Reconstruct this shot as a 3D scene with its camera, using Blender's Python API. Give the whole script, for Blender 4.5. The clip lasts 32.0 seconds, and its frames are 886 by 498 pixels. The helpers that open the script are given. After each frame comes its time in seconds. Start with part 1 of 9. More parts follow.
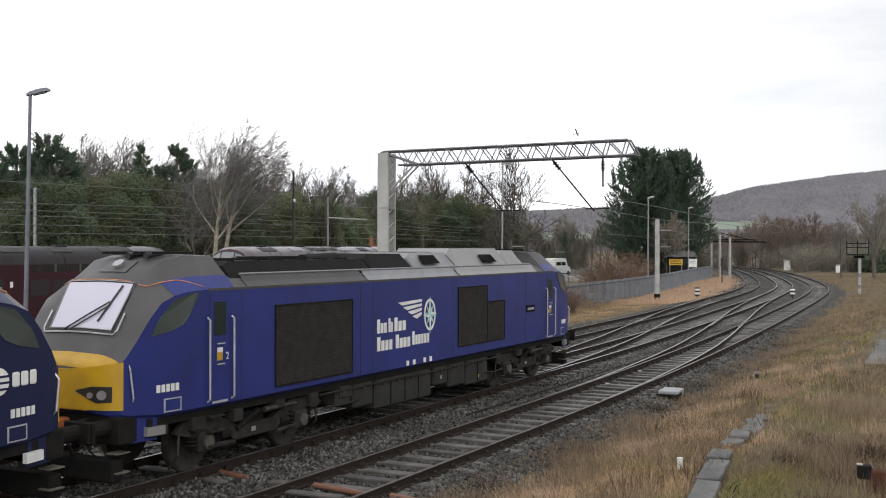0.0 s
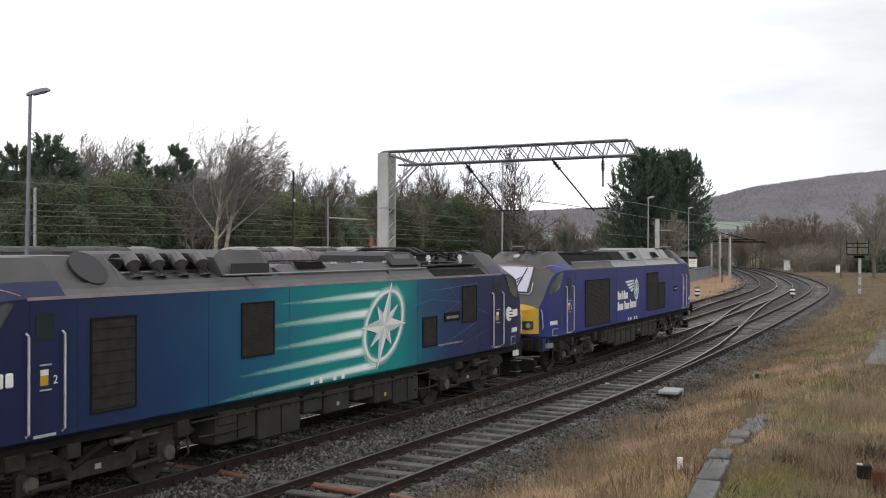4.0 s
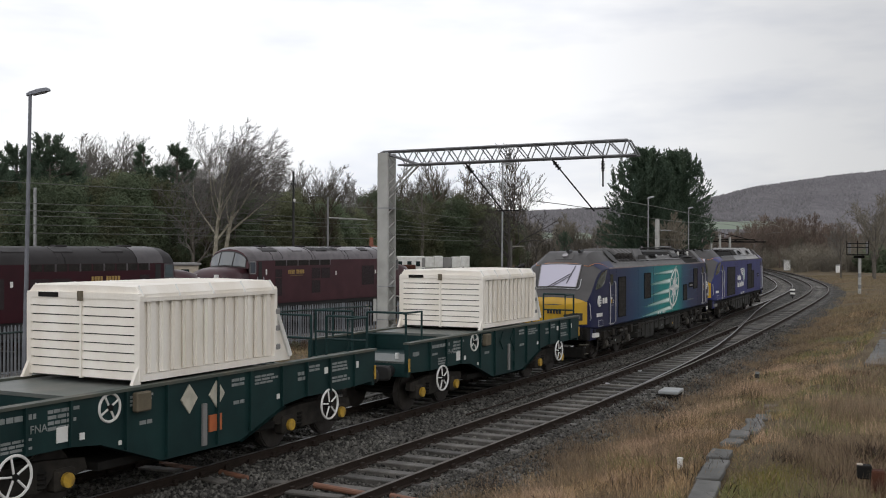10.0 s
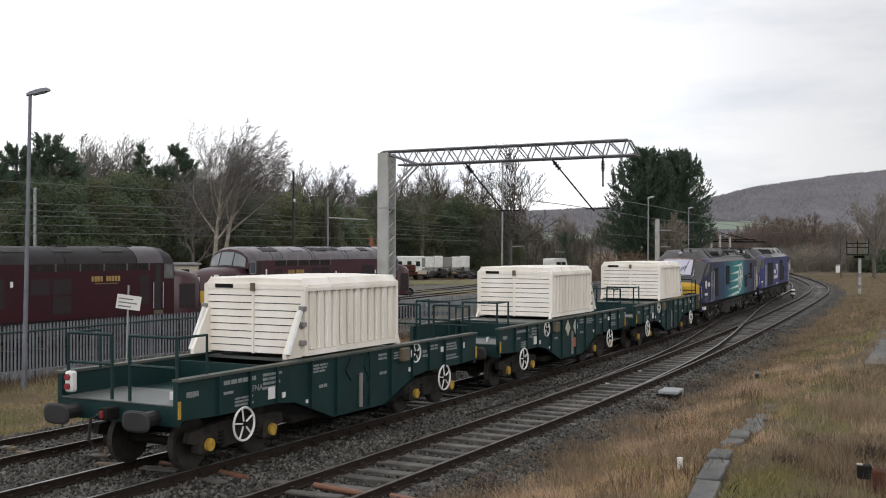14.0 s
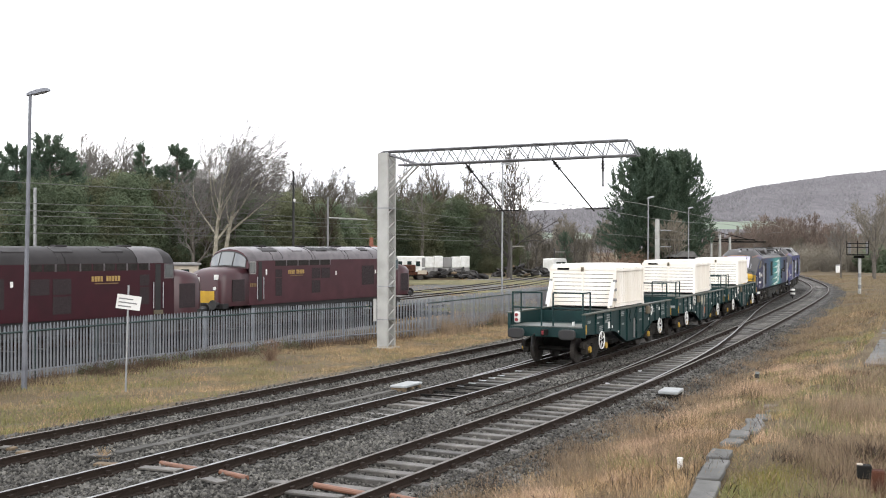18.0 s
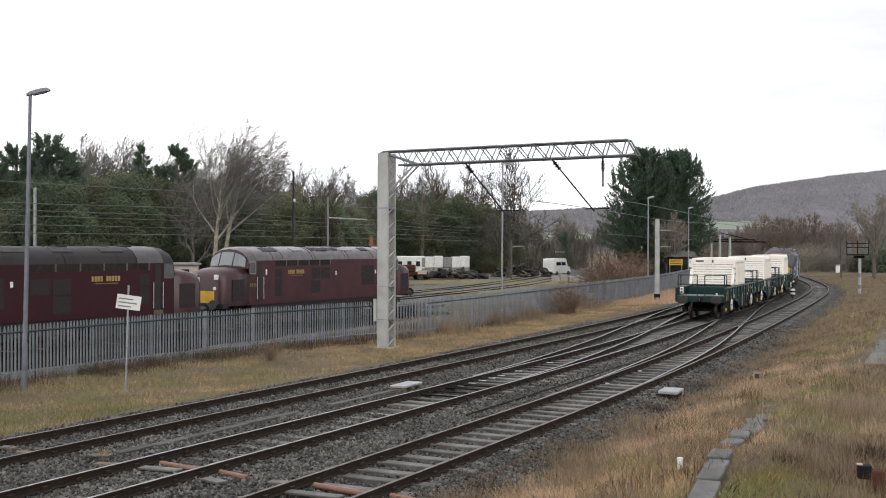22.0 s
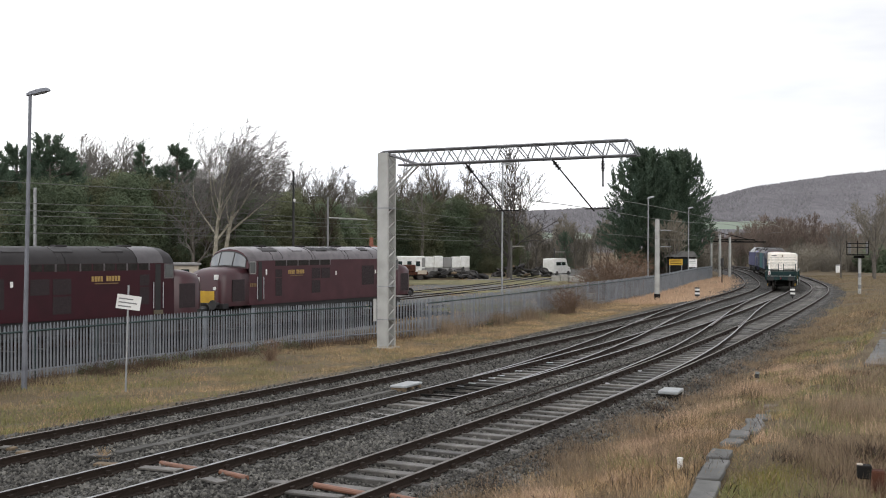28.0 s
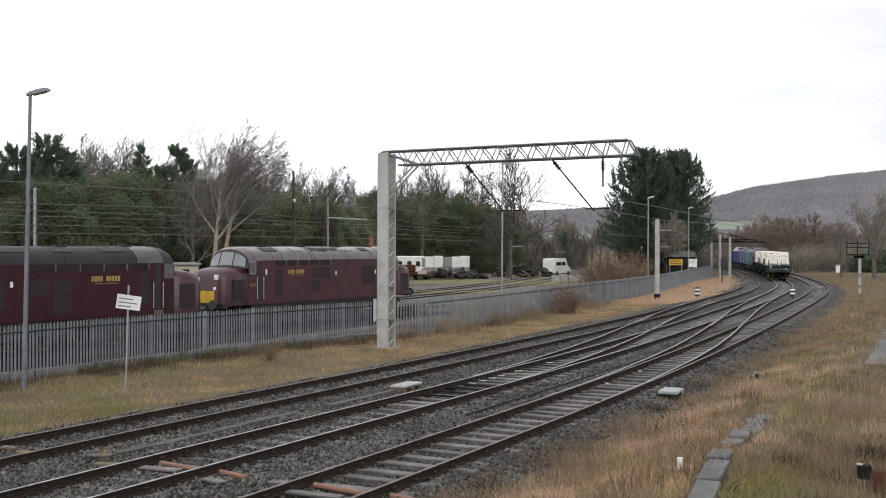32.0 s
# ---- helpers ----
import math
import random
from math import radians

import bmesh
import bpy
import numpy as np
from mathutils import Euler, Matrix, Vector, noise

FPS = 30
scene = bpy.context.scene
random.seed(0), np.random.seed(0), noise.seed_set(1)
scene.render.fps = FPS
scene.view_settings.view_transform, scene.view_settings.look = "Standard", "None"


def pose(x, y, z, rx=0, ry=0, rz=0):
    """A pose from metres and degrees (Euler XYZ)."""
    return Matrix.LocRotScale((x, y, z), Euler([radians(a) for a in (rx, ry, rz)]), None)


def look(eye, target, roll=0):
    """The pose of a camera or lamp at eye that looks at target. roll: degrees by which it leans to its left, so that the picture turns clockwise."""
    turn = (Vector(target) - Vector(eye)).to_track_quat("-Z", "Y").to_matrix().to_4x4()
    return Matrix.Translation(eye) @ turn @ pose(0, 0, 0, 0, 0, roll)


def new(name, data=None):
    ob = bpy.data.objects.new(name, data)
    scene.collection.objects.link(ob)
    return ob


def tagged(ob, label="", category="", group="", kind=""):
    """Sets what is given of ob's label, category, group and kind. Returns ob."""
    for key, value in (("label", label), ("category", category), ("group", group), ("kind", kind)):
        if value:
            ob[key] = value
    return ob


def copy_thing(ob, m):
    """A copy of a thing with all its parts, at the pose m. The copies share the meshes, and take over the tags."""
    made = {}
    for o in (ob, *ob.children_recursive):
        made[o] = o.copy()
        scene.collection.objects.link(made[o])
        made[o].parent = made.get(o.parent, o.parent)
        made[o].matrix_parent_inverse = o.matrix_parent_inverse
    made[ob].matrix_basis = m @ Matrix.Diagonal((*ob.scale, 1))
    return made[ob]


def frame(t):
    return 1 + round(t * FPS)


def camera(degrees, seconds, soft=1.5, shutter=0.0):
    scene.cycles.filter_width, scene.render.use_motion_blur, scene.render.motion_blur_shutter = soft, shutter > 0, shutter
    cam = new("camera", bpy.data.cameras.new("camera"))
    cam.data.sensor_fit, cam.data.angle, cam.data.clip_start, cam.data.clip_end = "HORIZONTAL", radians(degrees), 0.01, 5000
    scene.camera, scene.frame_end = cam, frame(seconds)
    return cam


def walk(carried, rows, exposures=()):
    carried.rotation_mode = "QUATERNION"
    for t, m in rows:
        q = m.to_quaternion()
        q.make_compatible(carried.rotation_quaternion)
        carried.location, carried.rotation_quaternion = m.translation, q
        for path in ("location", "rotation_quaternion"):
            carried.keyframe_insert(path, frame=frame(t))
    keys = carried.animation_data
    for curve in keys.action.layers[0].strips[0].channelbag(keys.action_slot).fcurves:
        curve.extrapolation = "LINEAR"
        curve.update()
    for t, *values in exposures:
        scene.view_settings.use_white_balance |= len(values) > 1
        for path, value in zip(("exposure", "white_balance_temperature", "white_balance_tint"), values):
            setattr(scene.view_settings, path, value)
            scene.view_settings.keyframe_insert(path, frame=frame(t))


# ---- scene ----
cam = camera(44.73, 32.0, soft=1.05)
EYE = (0.0, 0.0, 3.8755)
VIEW = look(EYE, (0.0, 100.0, 3.8755 - 0.2614), 0.1375)
walk(cam, [(0.0, VIEW), (32.0, VIEW)], exposures=[(0.0, 0.4), (2.0, 0.44), (3.0, 0.42), (5.0, 0.28), (8.0, 0.1), (9.0, -0.08), (11.0, -0.15), (12.0, -0.17), (14.0, 0.12), (16.5, 0.9), (17.5, 1.05), (18.3, 1.05), (19.0, 0.9), (20.0, 0.58), (25.0, 0.45), (28.0, 0.45), (32.0, 0.45)])

# ---- light: bright overcast ----
world = bpy.data.worlds.new("overcast")
scene.world = world
world.use_nodes = True
wn, wl = world.node_tree.nodes, world.node_tree.links
wn.clear()
sky = wn.new("ShaderNodeTexSky")
sky.sky_type, sky.sun_disc = "NISHITA", False
sky.sun_elevation, sky.sun_rotation = radians(28), radians(200)
coord = wn.new("ShaderNodeTexCoord")
stretch = wn.new("ShaderNodeMapping")
stretch.inputs["Scale"].default_value = (1.0, 1.0, 4.0)
cloud = wn.new("ShaderNodeTexNoise")
cloud.inputs["Scale"].default_value, cloud.inputs["Detail"].default_value = 2.6, 5.0
cloud.inputs["Roughness"].default_value = 0.55
ramp = wn.new("ShaderNodeValToRGB")
ramp.color_ramp.elements[0].position, ramp.color_ramp.elements[0].color = 0.26, (6.9, 7.25, 8.3, 1)
ramp.color_ramp.elements[1].position, ramp.color_ramp.elements[1].color = 0.52, (10.6, 10.6, 10.8, 1)
over = wn.new("ShaderNodeMix")
over.data_type = "RGBA"
over.inputs["Factor"].default_value = 0.93
back = wn.new("ShaderNodeBackground")
back.inputs["Strength"].default_value = 0.1
wout = wn.new("ShaderNodeOutputWorld")
wl.new(coord.outputs["Generated"], stretch.inputs["Vector"])
wl.new(stretch.outputs["Vector"], cloud.inputs["Vector"])
wl.new(cloud.outputs["Fac"], ramp.inputs["Fac"])
wl.new(sky.outputs["Color"], over.inputs[6])
wl.new(ramp.outputs["Color"], over.inputs[7])
# the overcast is thinner on one side and heavier over the hill
split = wn.new("ShaderNodeSeparateXYZ")
wl.new(coord.outputs["Generated"], split.inputs["Vector"])
heavy = wn.new("ShaderNodeMapRange")
heavy.interpolation_type = "SMOOTHSTEP"
for key, v in (("From Min", 0.0), ("From Max", 0.42), ("To Min", 1.17), ("To Max", 0.70)):
    heavy.inputs[key].default_value = v
wl.new(split.outputs["X"], heavy.inputs["Value"])
shade = wn.new("ShaderNodeVectorMath")
shade.operation = "SCALE"
wl.new(over.outputs[2], shade.inputs[0])
wl.new(heavy.outputs["Result"], shade.inputs["Scale"])
wl.new(shade.outputs["Vector"], back.inputs["Color"])
wl.new(back.outputs["Background"], wout.inputs["Surface"])
sun = new("sun", bpy.data.lights.new("sun", "SUN"))
sun.data.energy, sun.data.angle, sun.data.color = 0.6, radians(40), (1.0, 0.97, 0.93)
sun.matrix_world = look((60, -90, 70), (10, 30, 0))


# ---- materials ----
def material(name, colour, rough=0.6, metal=0.0, second=None, scale=3.0, amount=0.5, fine=0.12, bump=0.15, bump_scale=40.0, per_object=0.0, per_island=0.0, third=None, stretch_xyz=(1, 1, 1), spec=0.5):
    """Base colour mixed with a second one in soft patches, fine grain over it, and fine relief."""
    m = bpy.data.materials.new(name)
    m.use_nodes = True
    n, l = m.node_tree.nodes, m.node_tree.links
    b = n["Principled BSDF"]
    b.inputs["Roughness"].default_value, b.inputs["Metallic"].default_value = rough, metal
    b.inputs["Specular IOR Level"].default_value = spec if rough < 0.75 else min(spec, 0.22)
    tc = n.new("ShaderNodeTexCoord")
    mp = n.new("ShaderNodeMapping")
    mp.inputs["Scale"].default_value = stretch_xyz
    l.new(tc.outputs["Object"], mp.inputs["Vector"])
    vec = mp.outputs["Vector"]
    second = second or tuple(c * 0.6 for c in colour)
    big = n.new("ShaderNodeTexNoise")
    big.inputs["Scale"].default_value, big.inputs["Detail"].default_value = scale, 6
    l.new(vec, big.inputs["Vector"])
    cr = n.new("ShaderNodeValToRGB")
    cr.color_ramp.elements[0].position, cr.color_ramp.elements[1].position = 0.5 - 0.25 * amount, 0.5 + 0.3 * amount
    cr.color_ramp.elements[0].color, cr.color_ramp.elements[1].color = (*second, 1), (*colour, 1)
    if third:
        e = cr.color_ramp.elements.new(0.5 + 0.45 * amount)
        e.color = (*third, 1)
    l.new(big.outputs["Fac"], cr.inputs["Fac"])
    out = cr.outputs["Color"]
    grain = n.new("ShaderNodeTexNoise")
    grain.inputs["Scale"].default_value, grain.inputs["Detail"].default_value = bump_scale, 4
    l.new(vec, grain.inputs["Vector"])
    hs = n.new("ShaderNodeHueSaturation")
    l.new(out, hs.inputs["Color"])
    mul = n.new("ShaderNodeMath")
    mul.operation = "MULTIPLY_ADD"
    l.new(grain.outputs["Fac"], mul.inputs[0])
    mul.inputs[1].default_value, mul.inputs[2].default_value = 2 * fine, 1 - fine
    val = mul.outputs[0]
    for use, node, socket in ((per_object, "ShaderNodeObjectInfo", "Random"), (per_island, "ShaderNodeNewGeometry", "Random Per Island")):
        if use:
            src = n.new(node)
            ma = n.new("ShaderNodeMath")
            ma.operation = "MULTIPLY_ADD"
            l.new(src.outputs[socket], ma.inputs[0])
            ma.inputs[1].default_value, ma.inputs[2].default_value = 2 * use, 1 - use
            mm = n.new("ShaderNodeMath")
            mm.operation = "MULTIPLY"
            l.new(val, mm.inputs[0])
            l.new(ma.outputs[0], mm.inputs[1])
            val = mm.outputs[0]
    l.new(val, hs.inputs["Value"])
    l.new(hs.outputs["Color"], b.inputs["Base Color"])
    rr = n.new("ShaderNodeMath")
    rr.operation = "MULTIPLY_ADD"
    l.new(big.outputs["Fac"], rr.inputs[0])
    rr.inputs[1].default_value, rr.inputs[2].default_value = -0.25 * min(rough, 1 - rough + 0.2), rough + 0.1
    l.new(rr.outputs[0], b.inputs["Roughness"])
    if bump:
        bp = n.new("ShaderNodeBump")
        bp.inputs["Strength"].default_value, bp.inputs["Distance"].default_value = bump, 0.02
        l.new(grain.outputs["Fac"], bp.inputs["Height"])
        l.new(bp.outputs["Normal"], b.inputs["Normal"])
    return m


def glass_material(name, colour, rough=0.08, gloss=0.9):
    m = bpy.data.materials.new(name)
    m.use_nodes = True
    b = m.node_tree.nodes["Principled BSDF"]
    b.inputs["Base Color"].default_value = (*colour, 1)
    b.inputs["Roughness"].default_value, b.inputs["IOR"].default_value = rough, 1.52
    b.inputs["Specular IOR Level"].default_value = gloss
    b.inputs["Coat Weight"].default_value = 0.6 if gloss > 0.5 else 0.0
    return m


def paint_fade(name, ends, middle, first, second, third, fourth):
    """Vehicle paint that fades along the body from one colour to another, with soft scuffs."""
    m = material(name, middle, 0.32, 0.0, ends, 1.2, 0.9, 0.04, 0.02, 120.0, spec=0.2)
    n, l = m.node_tree.nodes, m.node_tree.links
    tc = n.new("ShaderNodeTexCoord")
    sep = n.new("ShaderNodeSeparateXYZ")
    l.new(tc.outputs["Object"], sep.inputs["Vector"])
    cr = n.new("ShaderNodeValToRGB")
    rng = n.new("ShaderNodeMapRange")
    rng.inputs["From Min"].default_value, rng.inputs["From Max"].default_value = -9.0, 9.0
    wob = n.new("ShaderNodeTexNoise")
    wob.inputs["Scale"].default_value = 0.9
    l.new(tc.outputs["Object"], wob.inputs["Vector"])
    ma = n.new("ShaderNodeMath")
    ma.operation = "MULTIPLY_ADD"
    l.new(wob.outputs["Fac"], ma.inputs[0])
    ma.inputs[1].default_value = 1.6
    l.new(sep.outputs["X"], ma.inputs[2])
    l.new(ma.outputs[0], rng.inputs["Value"])
    l.new(rng.outputs["Result"], cr.inputs["Fac"])
    e = cr.color_ramp.elements
    e[0].position, e[0].color = 0.10, (*ends, 1)
    e[1].position, e[1].color = 0.97, (*ends, 1)
    for pos, col in ((0.27, first), (0.41, second), (0.52, middle), (0.667, middle), (0.74, third), (0.82, fourth)):
        el = e.new(pos)
        el.color = (*col, 1)
    hs = next(x for x in n if x.type == "HUE_SAT")
    l.new(cr.outputs["Color"], hs.inputs["Color"])
    return m


def ballast_material(name, colour, dark, cell):
    """Crushed stone: cells of their own tone, the shade between them painted as dark gaps, dirt in soft patches, and
    relief.
    """
    m = material(name, colour, 0.9, 0, dark, 0.7, 0.9, 0.25, 0.0, 60.0, spec=0.15)
    n, l = m.node_tree.nodes, m.node_tree.links
    b = n["Principled BSDF"]
    tc = n.new("ShaderNodeTexCoord")
    tone, gap = n.new("ShaderNodeTexVoronoi"), n.new("ShaderNodeTexVoronoi")
    gap.feature = "DISTANCE_TO_EDGE"
    for v in (tone, gap):
        v.inputs["Scale"].default_value = cell
        l.new(tc.outputs["Object"], v.inputs["Vector"])
    sep = n.new("ShaderNodeSeparateColor")
    l.new(tone.outputs["Color"], sep.inputs["Color"])
    edge_ = n.new("ShaderNodeMapRange")
    for key, v in (("From Min", 0.0), ("From Max", 0.22), ("To Min", 0.12), ("To Max", 1.0)):
        edge_.inputs[key].default_value = v
    l.new(gap.outputs["Distance"], edge_.inputs["Value"])
    ma = n.new("ShaderNodeMath")
    ma.operation = "MULTIPLY_ADD"
    l.new(sep.outputs["Red"], ma.inputs[0])
    ma.inputs[1].default_value, ma.inputs[2].default_value = 1.1, 0.55
    mm = n.new("ShaderNodeMath")
    mm.operation = "MULTIPLY"
    l.new(ma.outputs[0], mm.inputs[0])
    l.new(edge_.outputs["Result"], mm.inputs[1])
    l.new(mm.outputs[0], next(x for x in n if x.type == "HUE_SAT").inputs["Value"])
    bp = n.new("ShaderNodeBump")
    bp.inputs["Strength"].default_value, bp.inputs["Distance"].default_value = 0.9, 0.03
    l.new(gap.outputs["Distance"], bp.inputs["Height"])
    l.new(bp.outputs["Normal"], b.inputs["Normal"])
    return m


def leaf_material(name, colour, dark, third, spread):
    """Matt leaves that let part of the light through."""
    m = material(name, colour, 0.9, 0, dark, 0.3, 0.9, 0.12, 0.0, 20, per_object=spread, per_island=0.1, third=third)
    n, l = m.node_tree.nodes, m.node_tree.links
    hs = next(x for x in n if x.type == "HUE_SAT")
    thin, mix = n.new("ShaderNodeBsdfTranslucent"), n.new("ShaderNodeMixShader")
    mix.inputs["Fac"].default_value = 0.45
    l.new(hs.outputs["Color"], thin.inputs["Color"])
    l.new(n["Principled BSDF"].outputs["BSDF"], mix.inputs[1])
    l.new(thin.outputs["BSDF"], mix.inputs[2])
    l.new(mix.outputs["Shader"], n["Material Output"].inputs["Surface"])
    return m


M = {}
M["ballast"] = ballast_material("ballast", (0.112, 0.108, 0.1), (0.062, 0.058, 0.053), 17.0)
M["stone"] = material("ballast_stone", (0.116, 0.112, 0.101), 0.85, 0, (0.05, 0.047, 0.042), 0.6, 0.8, 0.2, 0.3, 60, per_island=0.85)
M["earth"] = material("earth", (0.1402, 0.1072, 0.06187), 0.95, 0, (0.07838, 0.05775, 0.03547), 0.35, 0.9, 0.4, 0.8, 9.0, third=(0.1155, 0.1114, 0.05115))
M["yard"] = material("yard_surface", (0.15, 0.147, 0.14), 0.85, 0, (0.09, 0.088, 0.08), 0.12, 0.8, 0.3, 0.5, 6.0)
M["rust"] = material("rail_rust", (0.03, 0.0204, 0.0156), 0.85, 0.0, (0.0228, 0.0162, 0.0126), 6, 0.8, 0.25, 0.4, 60)
M["railtop"] = material("rail_head", (0.30, 0.30, 0.315), 0.42, 0.7, (0.17, 0.16, 0.15), 3, 0.8, 0.1, 0.05, 90)
M["dulltop"] = material("rail_head_dull", (0.16, 0.145, 0.13), 0.5, 0.5, (0.07, 0.055, 0.045), 3, 0.8, 0.1, 0.05, 90)
M["sleeper"] = material("sleeper_timber", (0.122, 0.113, 0.102), 0.6, 0, (0.05, 0.046, 0.04), 2.5, 0.8, 0.3, 0.5, 40, per_object=0.5)
M["concrete_dull"] = material("dull_concrete", (0.105, 0.101, 0.094), 0.85, 0, (0.065, 0.062, 0.057), 2.2, 0.9, 0.25, 0.3, 45, per_object=0.25)
M["orange_pipe"] = material("weathered_orange_plastic", (0.22, 0.095, 0.055), 0.55, 0, (0.15, 0.08, 0.055), 4, 0.9, 0.2, 0.05, 40)
M["worn_flange"] = material("worn_brown_green_steel", (0.11, 0.1, 0.075), 0.6, 0, (0.03, 0.05, 0.045), 1.6, 0.9, 0.2, 0.08, 60)
M["steel"] = material("galvanised_steel", (0.33, 0.34, 0.345), 0.55, 0.35, (0.22, 0.225, 0.23), 2.2, 0.7, 0.12, 0.08, 60, per_object=0.12)
M["fence"] = material("fence_steel", (0.24, 0.258, 0.28), 0.6, 0.25, (0.165, 0.176, 0.195), 1.5, 0.7, 0.12, 0.08, 60, per_object=0.16)
M["mast"] = material("mast_steel", (0.44, 0.44, 0.42), 0.6, 0.15, (0.31, 0.31, 0.29), 1.2, 0.7, 0.12, 0.1, 50)
M["truss"] = material("truss_steel", (0.2, 0.205, 0.215), 0.6, 0.2, (0.12, 0.12, 0.125), 1.6, 0.7, 0.12, 0.1, 50)
M["green_post"] = material("green_post", (0.018, 0.045, 0.043), 0.6, 0, (0.013, 0.03, 0.028), 3, 0.7, 0.1, 0.05, 60)
M["concrete"] = material("concrete", (0.35, 0.34, 0.31), 0.85, 0, (0.23, 0.22, 0.2), 2.5, 0.7, 0.2, 0.3, 40)
M["concrete_pale"] = material("pale_lid_paint", (0.34, 0.355, 0.36), 0.6, 0, (0.25, 0.26, 0.26), 3.0, 0.8, 0.12, 0.1, 50)
M["slab"] = material("slab", (0.165, 0.162, 0.155), 0.75, 0, (0.09, 0.089, 0.084), 2.0, 0.8, 0.2, 0.3, 40, per_object=0.15)
M["black"] = material("black_paint", (0.0112, 0.0112, 0.0126), 0.5, 0, (0.021, 0.0196, 0.0182), 3, 0.7, 0.15, 0.05, 50)
M["dark_metal"] = material("underframe_grime", (0.0165, 0.0151, 0.0136), 0.8, 0.0, (0.0082, 0.0078, 0.0073), 3.5, 0.8, 0.25, 0.3, 40, spec=0.15)
M["brown_dirt"] = material("bogie_grime", (0.042, 0.037, 0.031), 0.8, 0.1, (0.016, 0.0147, 0.0132), 4, 0.8, 0.25, 0.3, 40)
M["wheel"] = material("wheel_steel", (0.07, 0.062, 0.055), 0.6, 0.5, (0.035, 0.03, 0.027), 4, 0.8, 0.15, 0.1, 50)
M["white"] = material("white_paint", (0.78, 0.78, 0.76), 0.45, 0, (0.62, 0.61, 0.58), 2.5, 0.7, 0.06, 0.05, 60)
M["cover"] = material("cover_cream", (0.91, 0.88, 0.825), 0.5, 0, (0.68, 0.615, 0.52), 1.3, 1.1, 0.07, 0.06, 50, stretch_xyz=(1, 1, 0.35))
M["groove"] = material("groove_shadow_strip", (0.048, 0.0435, 0.039), 0.8, 0, (0.027, 0.024, 0.021), 3, 0.7, 0.1, 0.05, 50)
M["yellow"] = material("warning_yellow", (0.52, 0.315, 0.011), 0.42, 0, (0.38, 0.22, 0.018), 2.2, 0.8, 0.08, 0.04, 60)
M["yellow_cap"] = material("axle_cap_yellow", (0.55, 0.34, 0.03), 0.6, 0, (0.25, 0.15, 0.03), 8, 0.8, 0.15, 0.1, 60)
M["orange"] = material("orange_hose", (0.6, 0.2, 0.06), 0.5, 0, (0.35, 0.12, 0.05), 4, 0.7, 0.1, 0.05, 60)
M["blue68"] = material("deep_blue_paint", (0.0245, 0.036, 0.182), 0.33, 0, (0.02, 0.026, 0.12), 1.1, 0.9, 0.05, 0.02, 110, spec=0.22)
M["navy88"] = material("navy_paint", (0.018, 0.021, 0.075), 0.33, 0, (0.014, 0.016, 0.05), 1.1, 0.9, 0.05, 0.02, 110, spec=0.2)
M["fade88"] = paint_fade("navy_to_teal_paint", (0.0145, 0.018, 0.058), (0.004, 0.21, 0.205), (0.013, 0.038, 0.1), (0.011, 0.095, 0.16), (0.014, 0.075, 0.14), (0.017, 0.032, 0.09))
M["roof68"] = material("roof_grey", (0.085, 0.081, 0.08), 0.45, 0.05, (0.045, 0.042, 0.041), 1.6, 0.9, 0.15, 0.08, 50)
M["roof_pale"] = material("roof_pale_grey", (0.25, 0.245, 0.24), 0.34, 0.15, (0.2, 0.195, 0.19), 1.6, 0.8, 0.1, 0.06, 50)
M["cab_grey"] = material("cab_charcoal", (0.06, 0.056, 0.056), 0.5, 0, (0.0384, 0.036, 0.036), 1.6, 0.8, 0.1, 0.05, 50)
M["grille"] = material("grille_mesh", (0.034, 0.031, 0.028), 0.8, 0.1, (0.02, 0.018, 0.0165), 5, 0.8, 0.3, 0.4, 90)
M["stripe"] = material("orange_line", (0.55, 0.22, 0.1), 0.5)
M["teal_light"] = material("pale_teal_flash", (0.32, 0.62, 0.58), 0.35, 0, (0.2, 0.5, 0.48), 2, 0.7, 0.04, 0.02, 60)
M["handle"] = material("handrail_steel", (0.55, 0.56, 0.58), 0.4, 0.5, (0.4, 0.4, 0.42), 5, 0.6, 0.06, 0.02, 60)
# pale lilac base stands in for the sky mirrored in the windscreens
M["screen"] = glass_material("sky_toned_windscreen", (0.43, 0.41, 0.5), 0.12)
M["dark_glass"] = glass_material("dark_glass", (0.016, 0.028, 0.027), 0.1, 0.35)
M["cab_glass"] = glass_material("cab_side_glass", (0.045, 0.06, 0.058), 0.12, 0.6)
M["lamp_glass"] = glass_material("lamp_glass", (0.6, 0.6, 0.58), 0.15)
M["red_lamp"] = material("red_tail_lens", (0.28, 0.02, 0.028), 0.3, 0, (0.16, 0.015, 0.02), 6, 0.8, 0.05, 0.0, 50)
M["green_wagon"] = material("dark_green_paint", (0.0096, 0.036, 0.035), 0.5, 0, (0.0052, 0.02, 0.0205), 1.4, 0.9, 0.12, 0.06, 60, spec=0.25)
M["deck"] = material("wagon_deck", (0.12, 0.122, 0.108), 0.45, 0.05, (0.07, 0.0875, 0.084), 1.5, 0.8, 0.12, 0.1, 50)
M["lettering"] = material("faded_white_lettering", (0.26, 0.275, 0.27), 0.6, 0, (0.16, 0.18, 0.175), 6, 0.8, 0.15, 0.0, 60)
M["crate"] = material("dull_brown_box", (0.14, 0.115, 0.075), 0.7, 0, (0.09, 0.075, 0.05), 4, 0.7, 0.15, 0.1, 50)
